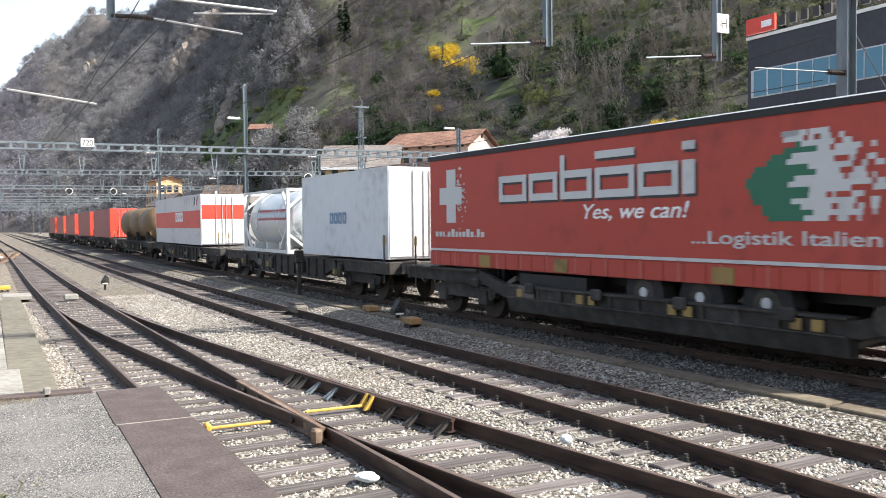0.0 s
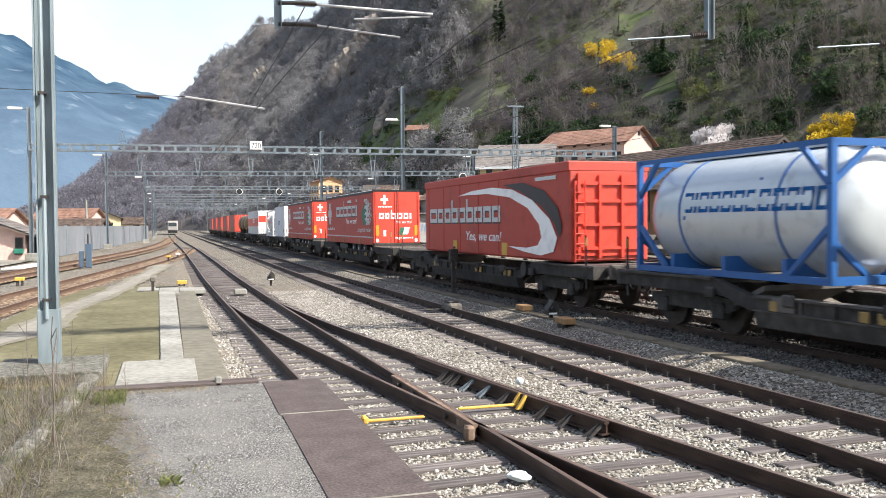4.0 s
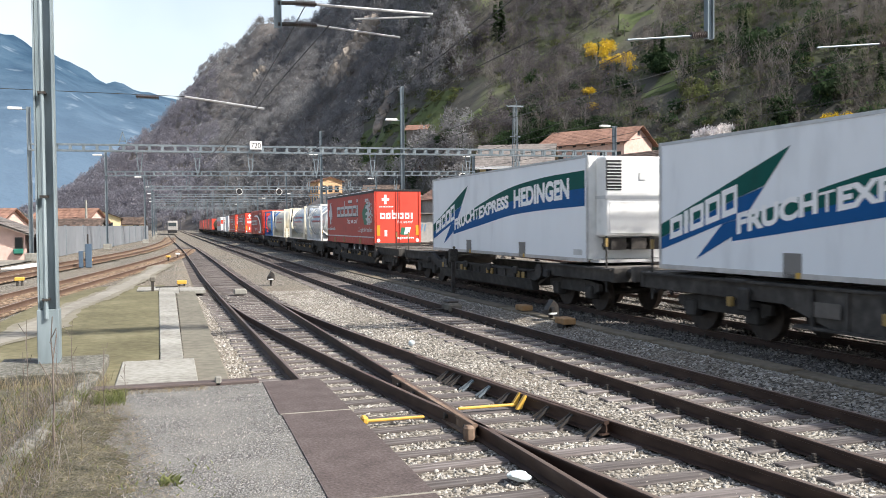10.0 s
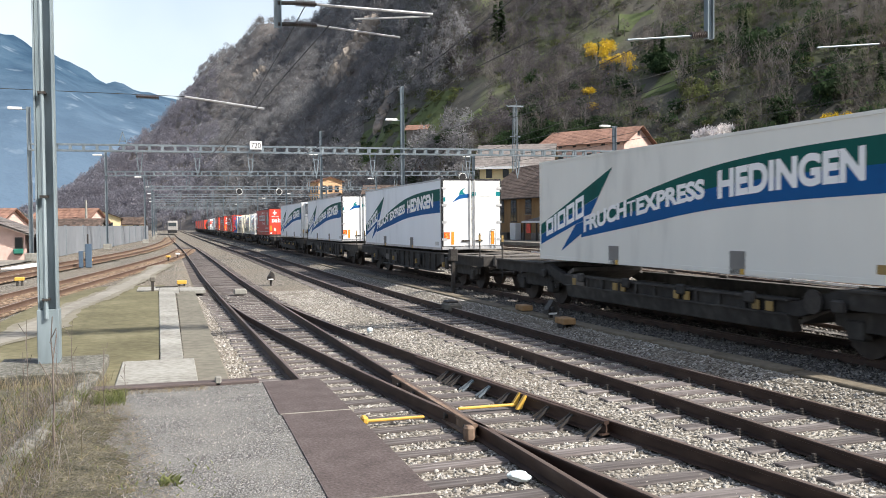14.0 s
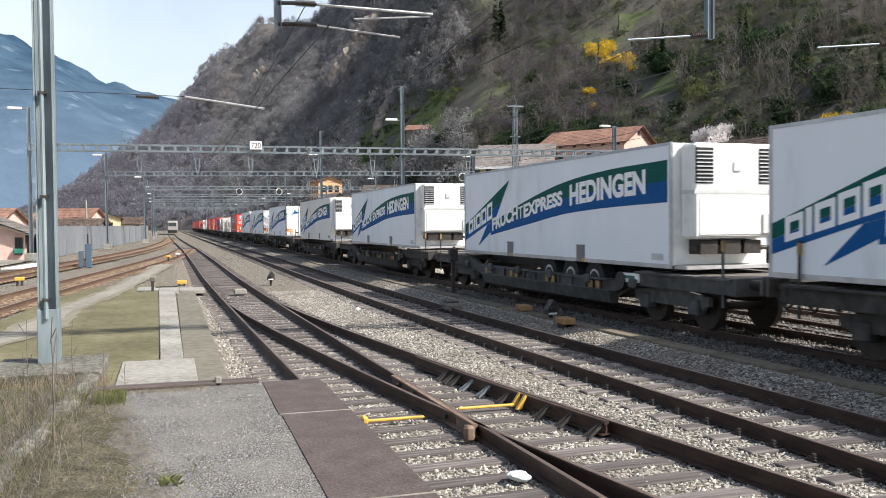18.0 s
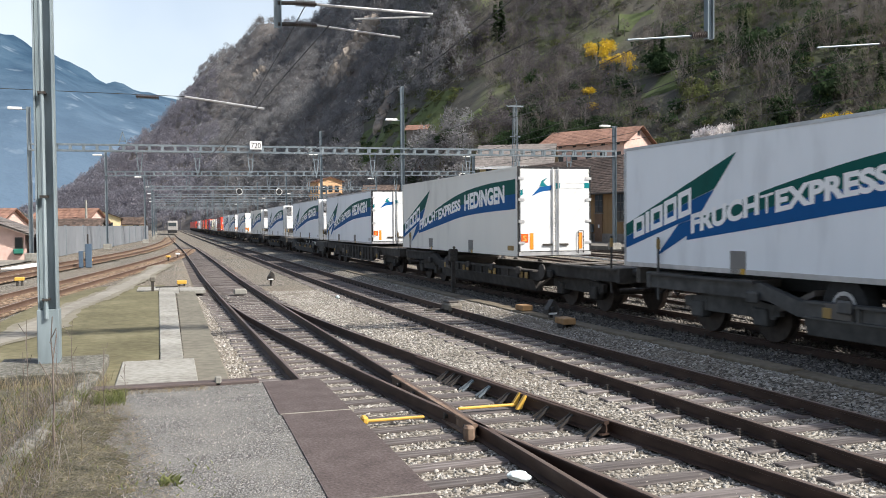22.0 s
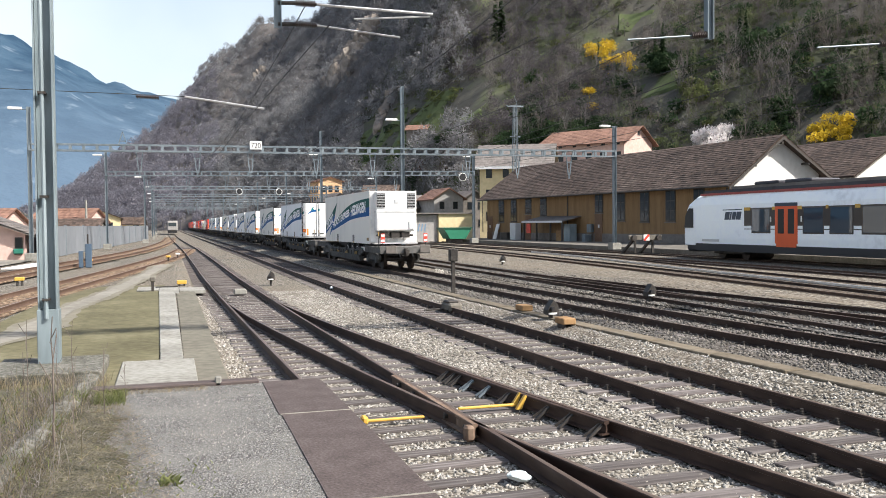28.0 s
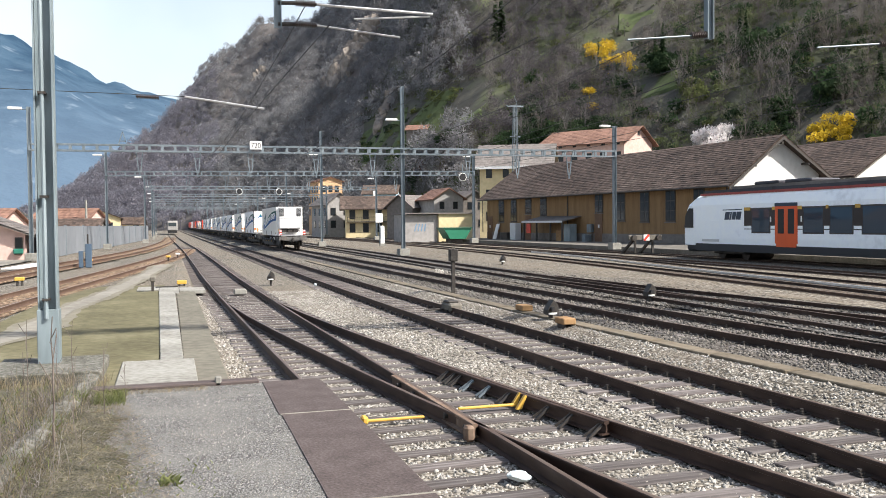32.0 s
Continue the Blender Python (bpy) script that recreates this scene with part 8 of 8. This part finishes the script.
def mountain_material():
    """Blue haze of distance put into the colour: dark forest, paler towards the foot, thin streaks of old snow."""
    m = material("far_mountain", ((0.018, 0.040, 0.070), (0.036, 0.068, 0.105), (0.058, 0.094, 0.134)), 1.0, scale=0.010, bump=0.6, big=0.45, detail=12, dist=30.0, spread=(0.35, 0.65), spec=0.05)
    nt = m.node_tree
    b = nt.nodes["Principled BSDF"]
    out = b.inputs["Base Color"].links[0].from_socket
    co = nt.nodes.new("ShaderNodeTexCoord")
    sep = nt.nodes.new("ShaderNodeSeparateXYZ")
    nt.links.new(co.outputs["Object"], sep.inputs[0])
    # valley haze painted in: the colour pales towards the foot
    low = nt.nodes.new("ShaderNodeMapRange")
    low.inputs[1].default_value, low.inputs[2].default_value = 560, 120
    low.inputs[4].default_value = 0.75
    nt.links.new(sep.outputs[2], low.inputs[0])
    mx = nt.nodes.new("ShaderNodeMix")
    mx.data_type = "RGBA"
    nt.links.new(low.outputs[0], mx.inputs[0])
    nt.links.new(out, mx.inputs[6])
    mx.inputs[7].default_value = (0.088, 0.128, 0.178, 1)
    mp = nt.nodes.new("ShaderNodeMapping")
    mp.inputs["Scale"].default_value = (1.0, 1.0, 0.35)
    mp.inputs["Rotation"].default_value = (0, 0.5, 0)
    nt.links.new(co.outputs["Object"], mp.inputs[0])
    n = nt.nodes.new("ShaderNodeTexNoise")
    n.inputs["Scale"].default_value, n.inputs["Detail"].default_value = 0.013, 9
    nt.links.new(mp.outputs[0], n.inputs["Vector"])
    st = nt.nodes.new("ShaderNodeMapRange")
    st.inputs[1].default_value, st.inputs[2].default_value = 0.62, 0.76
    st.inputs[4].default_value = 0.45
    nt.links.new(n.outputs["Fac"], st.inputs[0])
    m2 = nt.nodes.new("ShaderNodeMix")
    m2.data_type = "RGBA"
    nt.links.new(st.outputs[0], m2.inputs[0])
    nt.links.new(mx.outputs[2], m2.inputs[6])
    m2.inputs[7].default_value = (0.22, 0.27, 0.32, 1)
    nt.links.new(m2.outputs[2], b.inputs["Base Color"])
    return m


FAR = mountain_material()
FA = (-60, -30, -18, -12, -9.4, -7.5, -5.5, -3.6, -2.0, -0.6, 0.3, 3, 8)
FT = (0.30, 0.30, 0.26, 0.215, 0.200, 0.186, 0.172, 0.155, 0.149, 0.142, 0.139, 0.12, 0.10)
mv, mf = [], []
faz = np.arange(-60, 8.1, 0.5)
fs = np.linspace(0, 1, 24)
for a in faz:
    t = float(np.interp(a, FA, FT))
    for s in fs:
        r = 1900 + 1700 * s
        z = t * 3600 * (s ** 0.9) * (1 + 0.22 * noise.noise((a * 0.35, s * 4, 2)) * (1 - s) * 2 * s)
        if s == 1:
            z += 22 * noise.noise((a * 0.9, 0, 5)) + 10 * noise.noise((a * 3, 0, 8))
        mv.append((r * math.sin(math.radians(a)), r * math.cos(math.radians(a)), z - 3))
k = len(fs)
for i in range(len(faz) - 1):
    for j in range(k - 1):
        mf.append((i * k + j, i * k + j + 1, (i + 1) * k + j + 1, (i + 1) * k + j))
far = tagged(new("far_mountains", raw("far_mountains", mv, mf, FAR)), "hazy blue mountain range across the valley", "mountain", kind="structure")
for p in far.data.polygons:
    p.use_smooth = True


def bare_tree(r, n_br, height, spread, thick=1.0):
    """Thin slivers that stand for trunk, limbs and twigs of a leafless tree."""
    out = []
    w = height * 0.0055 * thick
    out.append(((-w, 0, 0), (w, 0, 0), (0, 0, height * 0.75)))
    out.append(((0, -w, 0), (0, w, 0), (0, 0, height * 0.75)))
    for _ in range(n_br):
        z0 = height * r.uniform(0.18, 0.72)
        a = r.uniform(0, math.tau)
        l = spread * r.uniform(0.5, 1.0) * (1.15 - z0 / height * 0.5)
        ex, ey, ez = l * math.cos(a), l * math.sin(a), z0 + height * r.uniform(0.15, 0.42)
        px_, py_ = -math.sin(a) * w, math.cos(a) * w
        out.append(((px_ * 0.8, py_ * 0.8, z0), (-px_ * 0.8, -py_ * 0.8, z0), (ex, ey, ez)))
        for _ in range(3):
            u = r.uniform(0.4, 0.95)
            bx0, by0, bz0 = ex * u, ey * u, z0 + (ez - z0) * u
            t = r.uniform(0, math.tau)
            q = l * r.uniform(0.25, 0.55)
            wx, wy = -math.sin(t) * w * 0.7, math.cos(t) * w * 0.7
            out.append(((bx0 - wx, by0 - wy, bz0), (bx0 + wx, by0 + wy, bz0), (bx0 + q * math.cos(t), by0 + q * math.sin(t), bz0 + q * r.uniform(0.2, 1.1))))
    return np.array(out)


def leafy(r, n, height, spread, size, flat=0.42):
    """A crown of small tilted leaf clumps, uneven in outline, over a short stem."""
    out = []
    w = height * 0.02
    out.append(((-w, 0, 0), (w, 0, 0), (0, 0, height * 0.7)))
    lobes = [(r.uniform(0, math.tau), r.uniform(0.5, 1.0), r.uniform(0.7, 1.15)) for _ in range(5)]
    for _ in range(n):
        a, b = r.uniform(0, math.tau), math.acos(r.uniform(-0.6, 1))
        k = r.uniform(0.3, 1.0) ** 0.6
        lob = max(0.62, max(s * math.cos((a - la) / 2) ** 2 * (0.6 + 0.4 * w_) for la, w_, s in lobes))
        c = np.array((spread * k * lob * math.sin(b) * math.cos(a), spread * k * lob * math.sin(b) * math.sin(a), height * (0.55 + flat * k * lob * math.cos(b))))
        d = np.array([[r.gauss(0, 1) for _ in range(3)] for _ in range(3)]) * size
        out.append(tuple(c + d[i] for i in range(3)))
    return np.array(out)


def conifer(r, n, height, spread, size):
    out = [((-0.1, 0, 0), (0.1, 0, 0), (0, 0, height))]
    for _ in range(n):
        z = height * r.uniform(0.08, 1.0)
        a = r.uniform(0, math.tau)
        l = spread * (1 - z / height) * r.uniform(0.6, 1.05) + 0.1
        c, s = math.cos(a), math.sin(a)
        out.append(((c * l * 0.1 - s * size, s * l * 0.1 + c * size, z), (c * l * 0.1 + s * size, s * l * 0.1 - c * size, z), (c * l, s * l, z - l * 0.3)))
    return np.array(out)


def wood(name, label, kinds, spots, mat, seed):
    """Plants of a few kinds set on the slope at (azimuth, distance above the foot in metres, size)."""
    r = random.Random(seed)
    vs = []
    for a, d, s in spots:
        rr = hill_base(a) + d
        z = hill_height(a, rr)
        tri = r.choice(kinds)
        t = r.uniform(0, math.tau)
        c, sn = math.cos(t), math.sin(t)
        rot = np.array(((c, -sn, 0), (sn, c, 0), (0, 0, 1)))
        vs.append(tri @ (rot * s * np.array((1, 1, r.uniform(0.8, 1.15)))[:, None]).T + np.array((rr * math.sin(math.radians(a)), rr * math.cos(math.radians(a)), z - 0.4)))
    v = np.concatenate(vs).reshape(-1, 3)
    f = np.arange(len(v)).reshape(-1, 3)
    return tagged(new(name, raw(name, v, f, mat)), label, "trees", kind="stuff")


# paler than the near twigs: distance haze is put into the colour
TWIG = foliage("hazed_grey_twigs", ((0.165, 0.161, 0.162), (0.230, 0.228, 0.232), (0.304, 0.304, 0.307)), 0.10)
# copy of the twigs, toned for haze and the stronger sun at that end
TWIG_FAR = foliage("hazed_lilac_twigs", ((0.165, 0.157, 0.182), (0.211, 0.206, 0.234), (0.261, 0.258, 0.291)), 0.05, 0.06)
RUSSET = foliage("russet_twigs", ((0.120, 0.054, 0.042), (0.204, 0.096, 0.074)), 0.5, 0.2)
TWIG_NEAR = foliage("brown_twigs", ((0.087, 0.076, 0.068), (0.137, 0.126, 0.116), (0.202, 0.192, 0.184)), 0.12, 0.15)
TWIG_MID = foliage("purple_grey_twigs", ((0.062, 0.055, 0.058), (0.100, 0.090, 0.095), (0.150, 0.138, 0.146)), 0.10, 0.12)
TWIG2 = foliage("olive_twigs", ((0.070, 0.081, 0.043), (0.113, 0.130, 0.070), (0.169, 0.191, 0.112)), 0.14, 0.2)
EVERGREEN = foliage("evergreen_leaves", ((0.023, 0.042, 0.021), (0.051, 0.078, 0.039)), 0.3, 0.25, 0.8)
SPRING = foliage("spring_leaves", ((0.090, 0.106, 0.041), (0.150, 0.168, 0.070)), 0.3, 0.2)
FORSYTHIA = foliage("yellow_blossom", ((0.468, 0.325, 0.033), (0.676, 0.494, 0.058)), 1.0, 0.25)
BLOSSOM = foliage("white_blossom", ((0.714, 0.659, 0.642), (0.962, 0.938, 0.923)), 1.0, 0.15)
PALE = foliage("pale_budding_twigs", ((0.242, 0.226, 0.209), (0.330, 0.314, 0.292)), 0.3, 0.15)
rr_ = random.Random(21)
bare = [bare_tree(rr_, 22, 9, 3.6) for _ in range(8)]
crown = [leafy(rr_, 135, 8.5, 3.0, 0.27) for _ in range(8)]
bare_fine = [bare_tree(rr_, 46, 9, 3.0, 0.8) for _ in range(6)]
haze = [leafy(rr_, 190, 8.5, 2.8, 0.17) for _ in range(6)]
bush = [leafy(rr_, 66, 2.2, 2.0, 0.18) for _ in range(5)]
leaf = [leafy(rr_, 150, 3.0, 1.9, 0.19) for _ in range(4)]
pine = [conifer(rr_, 130, 10, 2.6, 0.32) for _ in range(3)]


def up_slope(a, t):
    """How far above the foot the slope is seen at the tangent t of elevation from the yard, at azimuth a."""
    d = 0.0
    while d < 900 and hill_height(a, hill_base(a) + d) - 2.4 < t * (hill_base(a) + d):
        d += 0.5
    return d


GREENS = ((11.8, 15.2, 0.05, 0.115, "terraced green gardens behind the houses"), (14.8, 20.0, 0.095, 0.150, "terraced green meadow on the slope"), (28.4, 30.8, 0.204, 0.228, "green meadow between the trees"), (29.8, 32.2, 0.138, 0.156, "green grass strip on the slope"))
MEADOWS = tuple((a0, a1, up_slope((a0 + a1) / 2, t0), up_slope((a0 + a1) / 2, t1)) for a0, a1, t0, t1, _ in GREENS) + tuple((a0, a1, up_slope(a0, t0 - 0.022), up_slope(a0, t0)) for a0, a1, t0 in ((28.4, 30.8, 0.204), (29.8, 32.2, 0.138))) + ((33.0, 36.0, 0, 20), (40.0, 42.6, 10, 30))
for a, t, w in ((27.4, 0.196, 0.9), (28.6, 0.183, 1.0), (26.96, 0.137, 0.4), (41.2, 0.094, 1.1), (34.3, 0.09, 1.3), (20.5, 0.142, 0.9)):
    MEADOWS += ((a - w, a + w, up_slope(a, t) - 13, up_slope(a, t) + 3),)

for k in range(13):
    a, t = 9.2 + 0.325 * k, (0.150 + 0.0016 * k if k < 4 else 0.155 + 0.0081 * (k - 3.7))
    MEADOWS += ((a - 0.3, a + 0.3, up_slope(a, t) - 16, up_slope(a, t) + 6),)


def slope_spots(n, a0, a1, d0, d1, s0, s1, power=1.0):
    out = []
    while len(out) < n:
        a = a0 + (a1 - a0) * rr_.random()
        b = hill_base(a)
        tr = hill_top(a) - b
        d = d0 + (min(d1, tr) - d0) * rr_.random() ** power
        if d <= tr and not any(p[0] < a < p[1] and p[2] < d < p[3] for p in MEADOWS):
            out.append((a, d, s0 + (s1 - s0) * rr_.random()))
    return out


def spot(a, t, size, n=1, jit=0.4):
    d = up_slope(a, t)
    return [(a + rr_.uniform(-jit, jit), d + rr_.uniform(-4, 4), size * rr_.uniform(0.7, 1.2)) for _ in range(n)]


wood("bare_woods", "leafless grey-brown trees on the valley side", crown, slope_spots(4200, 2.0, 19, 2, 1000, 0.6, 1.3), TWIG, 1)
wood("bare_woods", "far woods at the end of the valley side, lilac haze in their colour", crown, slope_spots(2800, -9.5, 3.0, 2, 1000, 0.8, 1.5), TWIG_FAR, 17)
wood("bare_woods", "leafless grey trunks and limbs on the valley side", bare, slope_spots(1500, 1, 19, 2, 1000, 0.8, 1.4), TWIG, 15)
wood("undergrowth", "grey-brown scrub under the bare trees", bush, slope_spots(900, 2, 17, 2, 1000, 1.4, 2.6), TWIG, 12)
wood("bare_woods", "leafless grey-brown trees on the slope above the station", bare_fine, slope_spots(1100, 17, 62, 3, 260, 0.7, 1.35), TWIG_NEAR, 2)
wood("bare_woods", "hazy lilac-grey crowns of leafless trees on the slope", haze, slope_spots(1100, 16.5, 28, 45, 260, 0.55, 1.1), TWIG_MID, 16)
wood("bare_woods", "hazy brown crowns of leafless trees above the station", haze, slope_spots(330, 28, 62, 70, 260, 0.5, 1.0), TWIG_NEAR, 24)
wood("undergrowth", "low brown scrub on the old terraces", bush, [(a, up_slope(a, rr_.uniform(0.07, 0.15)), rr_.uniform(0.3, 0.9)) for a in (rr_.uniform(13.6, 20.5) for _ in range(420))], TWIG2, 25)
wood("undergrowth", "olive-brown scrub and brambles on the slope", bush, slope_spots(6000, 17, 62, 1, 240, 0.4, 1.3), TWIG2, 13)
wood("undergrowth", "brown leafless scrub on the slope", bush, slope_spots(2000, 17, 62, 1, 240, 0.5, 1.4), TWIG_NEAR, 14)
wood("olive_woods", "bushes with the first olive leaves", bare_fine, slope_spots(420, 12, 62, 2, 220, 0.4, 0.9), TWIG2, 3)
wood("evergreens", "dark evergreen bushes and ivy on the slope", leaf, slope_spots(420, 22, 62, 1, 110, 0.6, 1.8) + slope_spots(220, 20.5, 28, 22, 46, 0.8, 1.8), EVERGREEN, 4)
wood("evergreens", "dark conifers scattered on the slope", pine, slope_spots(60, 14, 60, 10, 240, 0.5, 1.1), EVERGREEN, 5)
wood("spring_shrubs", "green shrubs and grass tufts on terraces", leaf, slope_spots(420, 13, 60, 1, 160, 0.35, 0.9), SPRING, 6)

blooms = [leafy(rr_, 300, 3.0, 1.9, 0.15) for _ in range(4)]
wood("forsythia", "bright yellow flowering bushes on the slope", blooms, spot(27.3, 0.186, 1.6, 7, 0.7) + spot(28.6, 0.172, 1.6, 8, 0.9) + spot(29.2, 0.164, 1.0, 4, 0.6) + spot(26.96, 0.130, 1.1, 4, 0.3) + spot(40.6, 0.082, 1.1, 6, 0.45) + spot(41.7, 0.082, 1.1, 6, 0.35), FORSYTHIA, 7)
wood("cherry_tree", "white flowering cherry behind the shed", blooms, spot(33.6, 0.072, 1.1, 6, 0.35) + spot(34.5, 0.076, 1.35, 9, 0.5), BLOSSOM, 8)
wood("evergreens", "large dark evergreen trees among the bare woods", leaf, spot(31.1, 0.160, 2.2, 9, 0.4) + spot(36.6, 0.172, 2.0, 10, 1.0) + spot(41.0, 0.122, 1.9, 9, 0.7) + spot(22.9, 0.115, 1.8, 9, 0.8) + spot(38.6, 0.112, 1.5, 6, 0.6), EVERGREEN, 22)
wood("spring_shrubs", "deep green tree below the meadow", leaf, spot(33.0, 0.128, 1.8, 7, 0.3), SPRING, 23)
wood("evergreens", "tall dark conifers among the bare trees", pine, spot(21.0, 0.205, 1.7, 4, 0.4) + spot(30.9, 0.165, 1.0, 7, 0.5) + spot(33.0, 0.142, 0.8, 5, 0.5) + spot(42.8, 0.13, 0.8, 5, 1.2) + spot(36.2, 0.19, 0.8, 4, 0.7), EVERGREEN, 9)
wood("spring_shrubs", "yellow-green budding trees on the slope", leaf, spot(19.6, 0.205, 2.0, 3, 0.3) + spot(25.0, 0.19, 1.2, 4, 0.5) + spot(17.0, 0.14, 1.4, 10, 1.6), SPRING, 10)
wood("cherry_tree", "pale flowering trees high on the slope", haze, spot(20.5, 0.142, 0.55, 5, 0.5) + spot(5.5, 0.158, 0.9, 2, 0.2) + spot(7.6, 0.156, 0.7, 2, 0.3), PALE, 11)
wood("garden_shrubs", "green garden shrubs and small trees on the terraces", leaf, [(a, up_slope(a, rr_.uniform(0.045, 0.14)), rr_.uniform(0.3, 0.9)) for a in (rr_.uniform(11.4, 19.5) for _ in range(150))], SPRING, 18)
wood("garden_shrubs", "dark evergreen shrubs among the gardens", leaf, [(a, up_slope(a, rr_.uniform(0.04, 0.12)), rr_.uniform(0.5, 1.5)) for a in (rr_.uniform(10.4, 20) for _ in range(60))] + spot(17.6, 0.085, 1.9, 9, 0.9), EVERGREEN, 19)
wood("russet_tree", "russet budding tree above the houses", haze, spot(15.86, 0.058, 0.7, 2, 0.2), RUSSET, 20)
wood("budding_tree", "pale yellow-green budding tree by the yard", leaf, spot(11.6, 0.015, 2.6, 2, 0.2), SPRING, 21)
MEADOW = material("spring_meadow", ((0.045, 0.057, 0.020), (0.070, 0.093, 0.029), (0.097, 0.118, 0.046)), 0.95, scale=0.4, bump=0.4, big=0.5, dist=0.3)


def hill_patch(a0, a1, d0, d1, up, n=14):
    """A piece of slope laid a little over the hillside."""
    bm = bmesh.new()
    rows = []
    for i in range(n + 1):
        row = []
        for j in range(n + 1):
            a = a0 + (a1 - a0) * i / n
            d = d0 + (d1 - d0) * j / n
            edge = min(i, n - i, j, n - j) == 0
            a += 0.25 * noise.noise((i * 0.7, j * 0.7, a0)) * (1 if edge else 0.3)
            r = hill_base(a) + d
            row.append(bm.verts.new((r * math.sin(math.radians(a)), r * math.cos(math.radians(a)), hill_height(a, r) + (up if not edge else -0.5))))
        rows.append(row)
    for i in range(n):
        for j in range(n):
            bm.faces.new((rows[i][j], rows[i + 1][j], rows[i + 1][j + 1], rows[i][j + 1]))
    return bm


for a0, a1, t0, t1, label in GREENS:
    solid("meadow", hill_patch(a0, a1, up_slope((a0 + a1) / 2, t0), up_slope((a0 + a1) / 2, t1), 0.6), MEADOW, label, "meadow", kind="structure")
ROCK = material("grey_brown_rock", ((0.121, 0.108, 0.097), (0.216, 0.189, 0.162), (0.311, 0.270, 0.236)), 0.95, scale=0.35, bump=0.8, big=0.4, dist=0.8)
r7 = random.Random(7)
for a0, a1, t0, t1, n, s0 in ((10.4, 13.1, 0.155, 0.228, 28, 6.5), (9.2, 10.4, 0.150, 0.156, 7, 4.5), (13.2, 14.3, 0.105, 0.150, 12, 3.5), (5.2, 6.0, 0.158, 0.172, 4, 4.5)):
    for k in range(n):
        u = k / n
        a = a0 + (a1 - a0) * (u + r7.uniform(-0.12, 0.12))
        d = up_slope(a, t0 + (t1 - t0) * u)
        r = hill_base(a) + d
        bm = bmesh.new()
        bmesh.ops.create_icosphere(bm, subdivisions=2, radius=1.0)
        for v in bm.verts:
            v.co *= 1 + 0.55 * noise.noise(v.co * 1.6 + Vector((k, a0, 0)))
        bmesh.ops.scale(bm, vec=(s0 * r7.uniform(0.5, 1.0), s0 * r7.uniform(0.5, 1.0), s0 * r7.uniform(0.9, 1.6)), verts=bm.verts)
        solid("rock", bm, ROCK, "bare grey-brown rock face on the slope", "rock", "rocks on the slope", m=pose(r * math.sin(math.radians(a)), r * math.cos(math.radians(a)), hill_height(a, r), r7.uniform(-20, 20), r7.uniform(-20, 20), r7.uniform(0, 360)))
hut_r = hill_base(15.7) + up_slope(15.7, 0.096)
house("hut", "small hut with red-brown roof on the meadow", 5, 7, 2.4, 4.0, PLASTER_D, REDROOF, pose(hut_r * math.sin(math.radians(15.7)), hut_r * math.cos(math.radians(15.7)), hill_height(15.7, hut_r) + 0.6, 0, 0, 60), rows=5, base=-3, category="hut")
# scrap of plastic that the wind carries along the ballast
scrap_bm = bmesh.new()
bmesh.ops.create_icosphere(scrap_bm, subdivisions=2, radius=0.065)
for vv in scrap_bm.verts:
    vv.co = Vector((vv.co.x * 1.2, vv.co.y, vv.co.z * 0.9)) * (1 + 0.4 * noise.noise(vv.co * 8 + Vector((3, 1, 2))))
scrap = solid("plastic_scrap", scrap_bm, bpy.data.materials["clear_plastic"], "crumpled white plastic scrap blown along the ballast", "litter", m=pose(5.85, 8.32, -0.08))


def motions():
    for ob, o in moving:
        walk(ob, [(t, on_track(o, t)) for t in (0, 1, 2, 3, 4, 6, 8, 10, 12, 14, 16, 18, 20, 22, 24, 26, 28, 30, 32)])
    walk(scrap, [(t, pose(x, y, z, 0, 0, a)) for t, x, y, z, a in ((0, 5.85, 8.32, -0.08, 0), (1, 5.73, 9.3, -0.08, 15), (2, 5.58, 11.26, -0.08, 28), (3, 5.38, 12.22, -0.08, 40), (6, 5.14, 14.5, -0.08, 80), (10, 4.8, 17.8, -0.08, 130), (14.5, 4.44, 20.94, -0.06, 190), (17, 5.24, 25.06, -0.08, 230),
         (18, 5.25, 25.42, -0.08, 250), (20, 5.14, 27.42, -0.08, 280), (22, 5.51, 30.0, -0.08, 310), (23, 5.87, 30.9, -0.08, 330), (24, 6.1, 32.4, 0.0, 350), (25.5, 6.15, 33.6, 0.0, 370), (27.5, 6.1, 34.2, -0.08, 390), (29, 6.0, 34.9, -0.08, 410), (30.5, 5.9, 36.0, -0.08, 430), (32, 5.75, 36.5, -0.08, 450))])


motions()
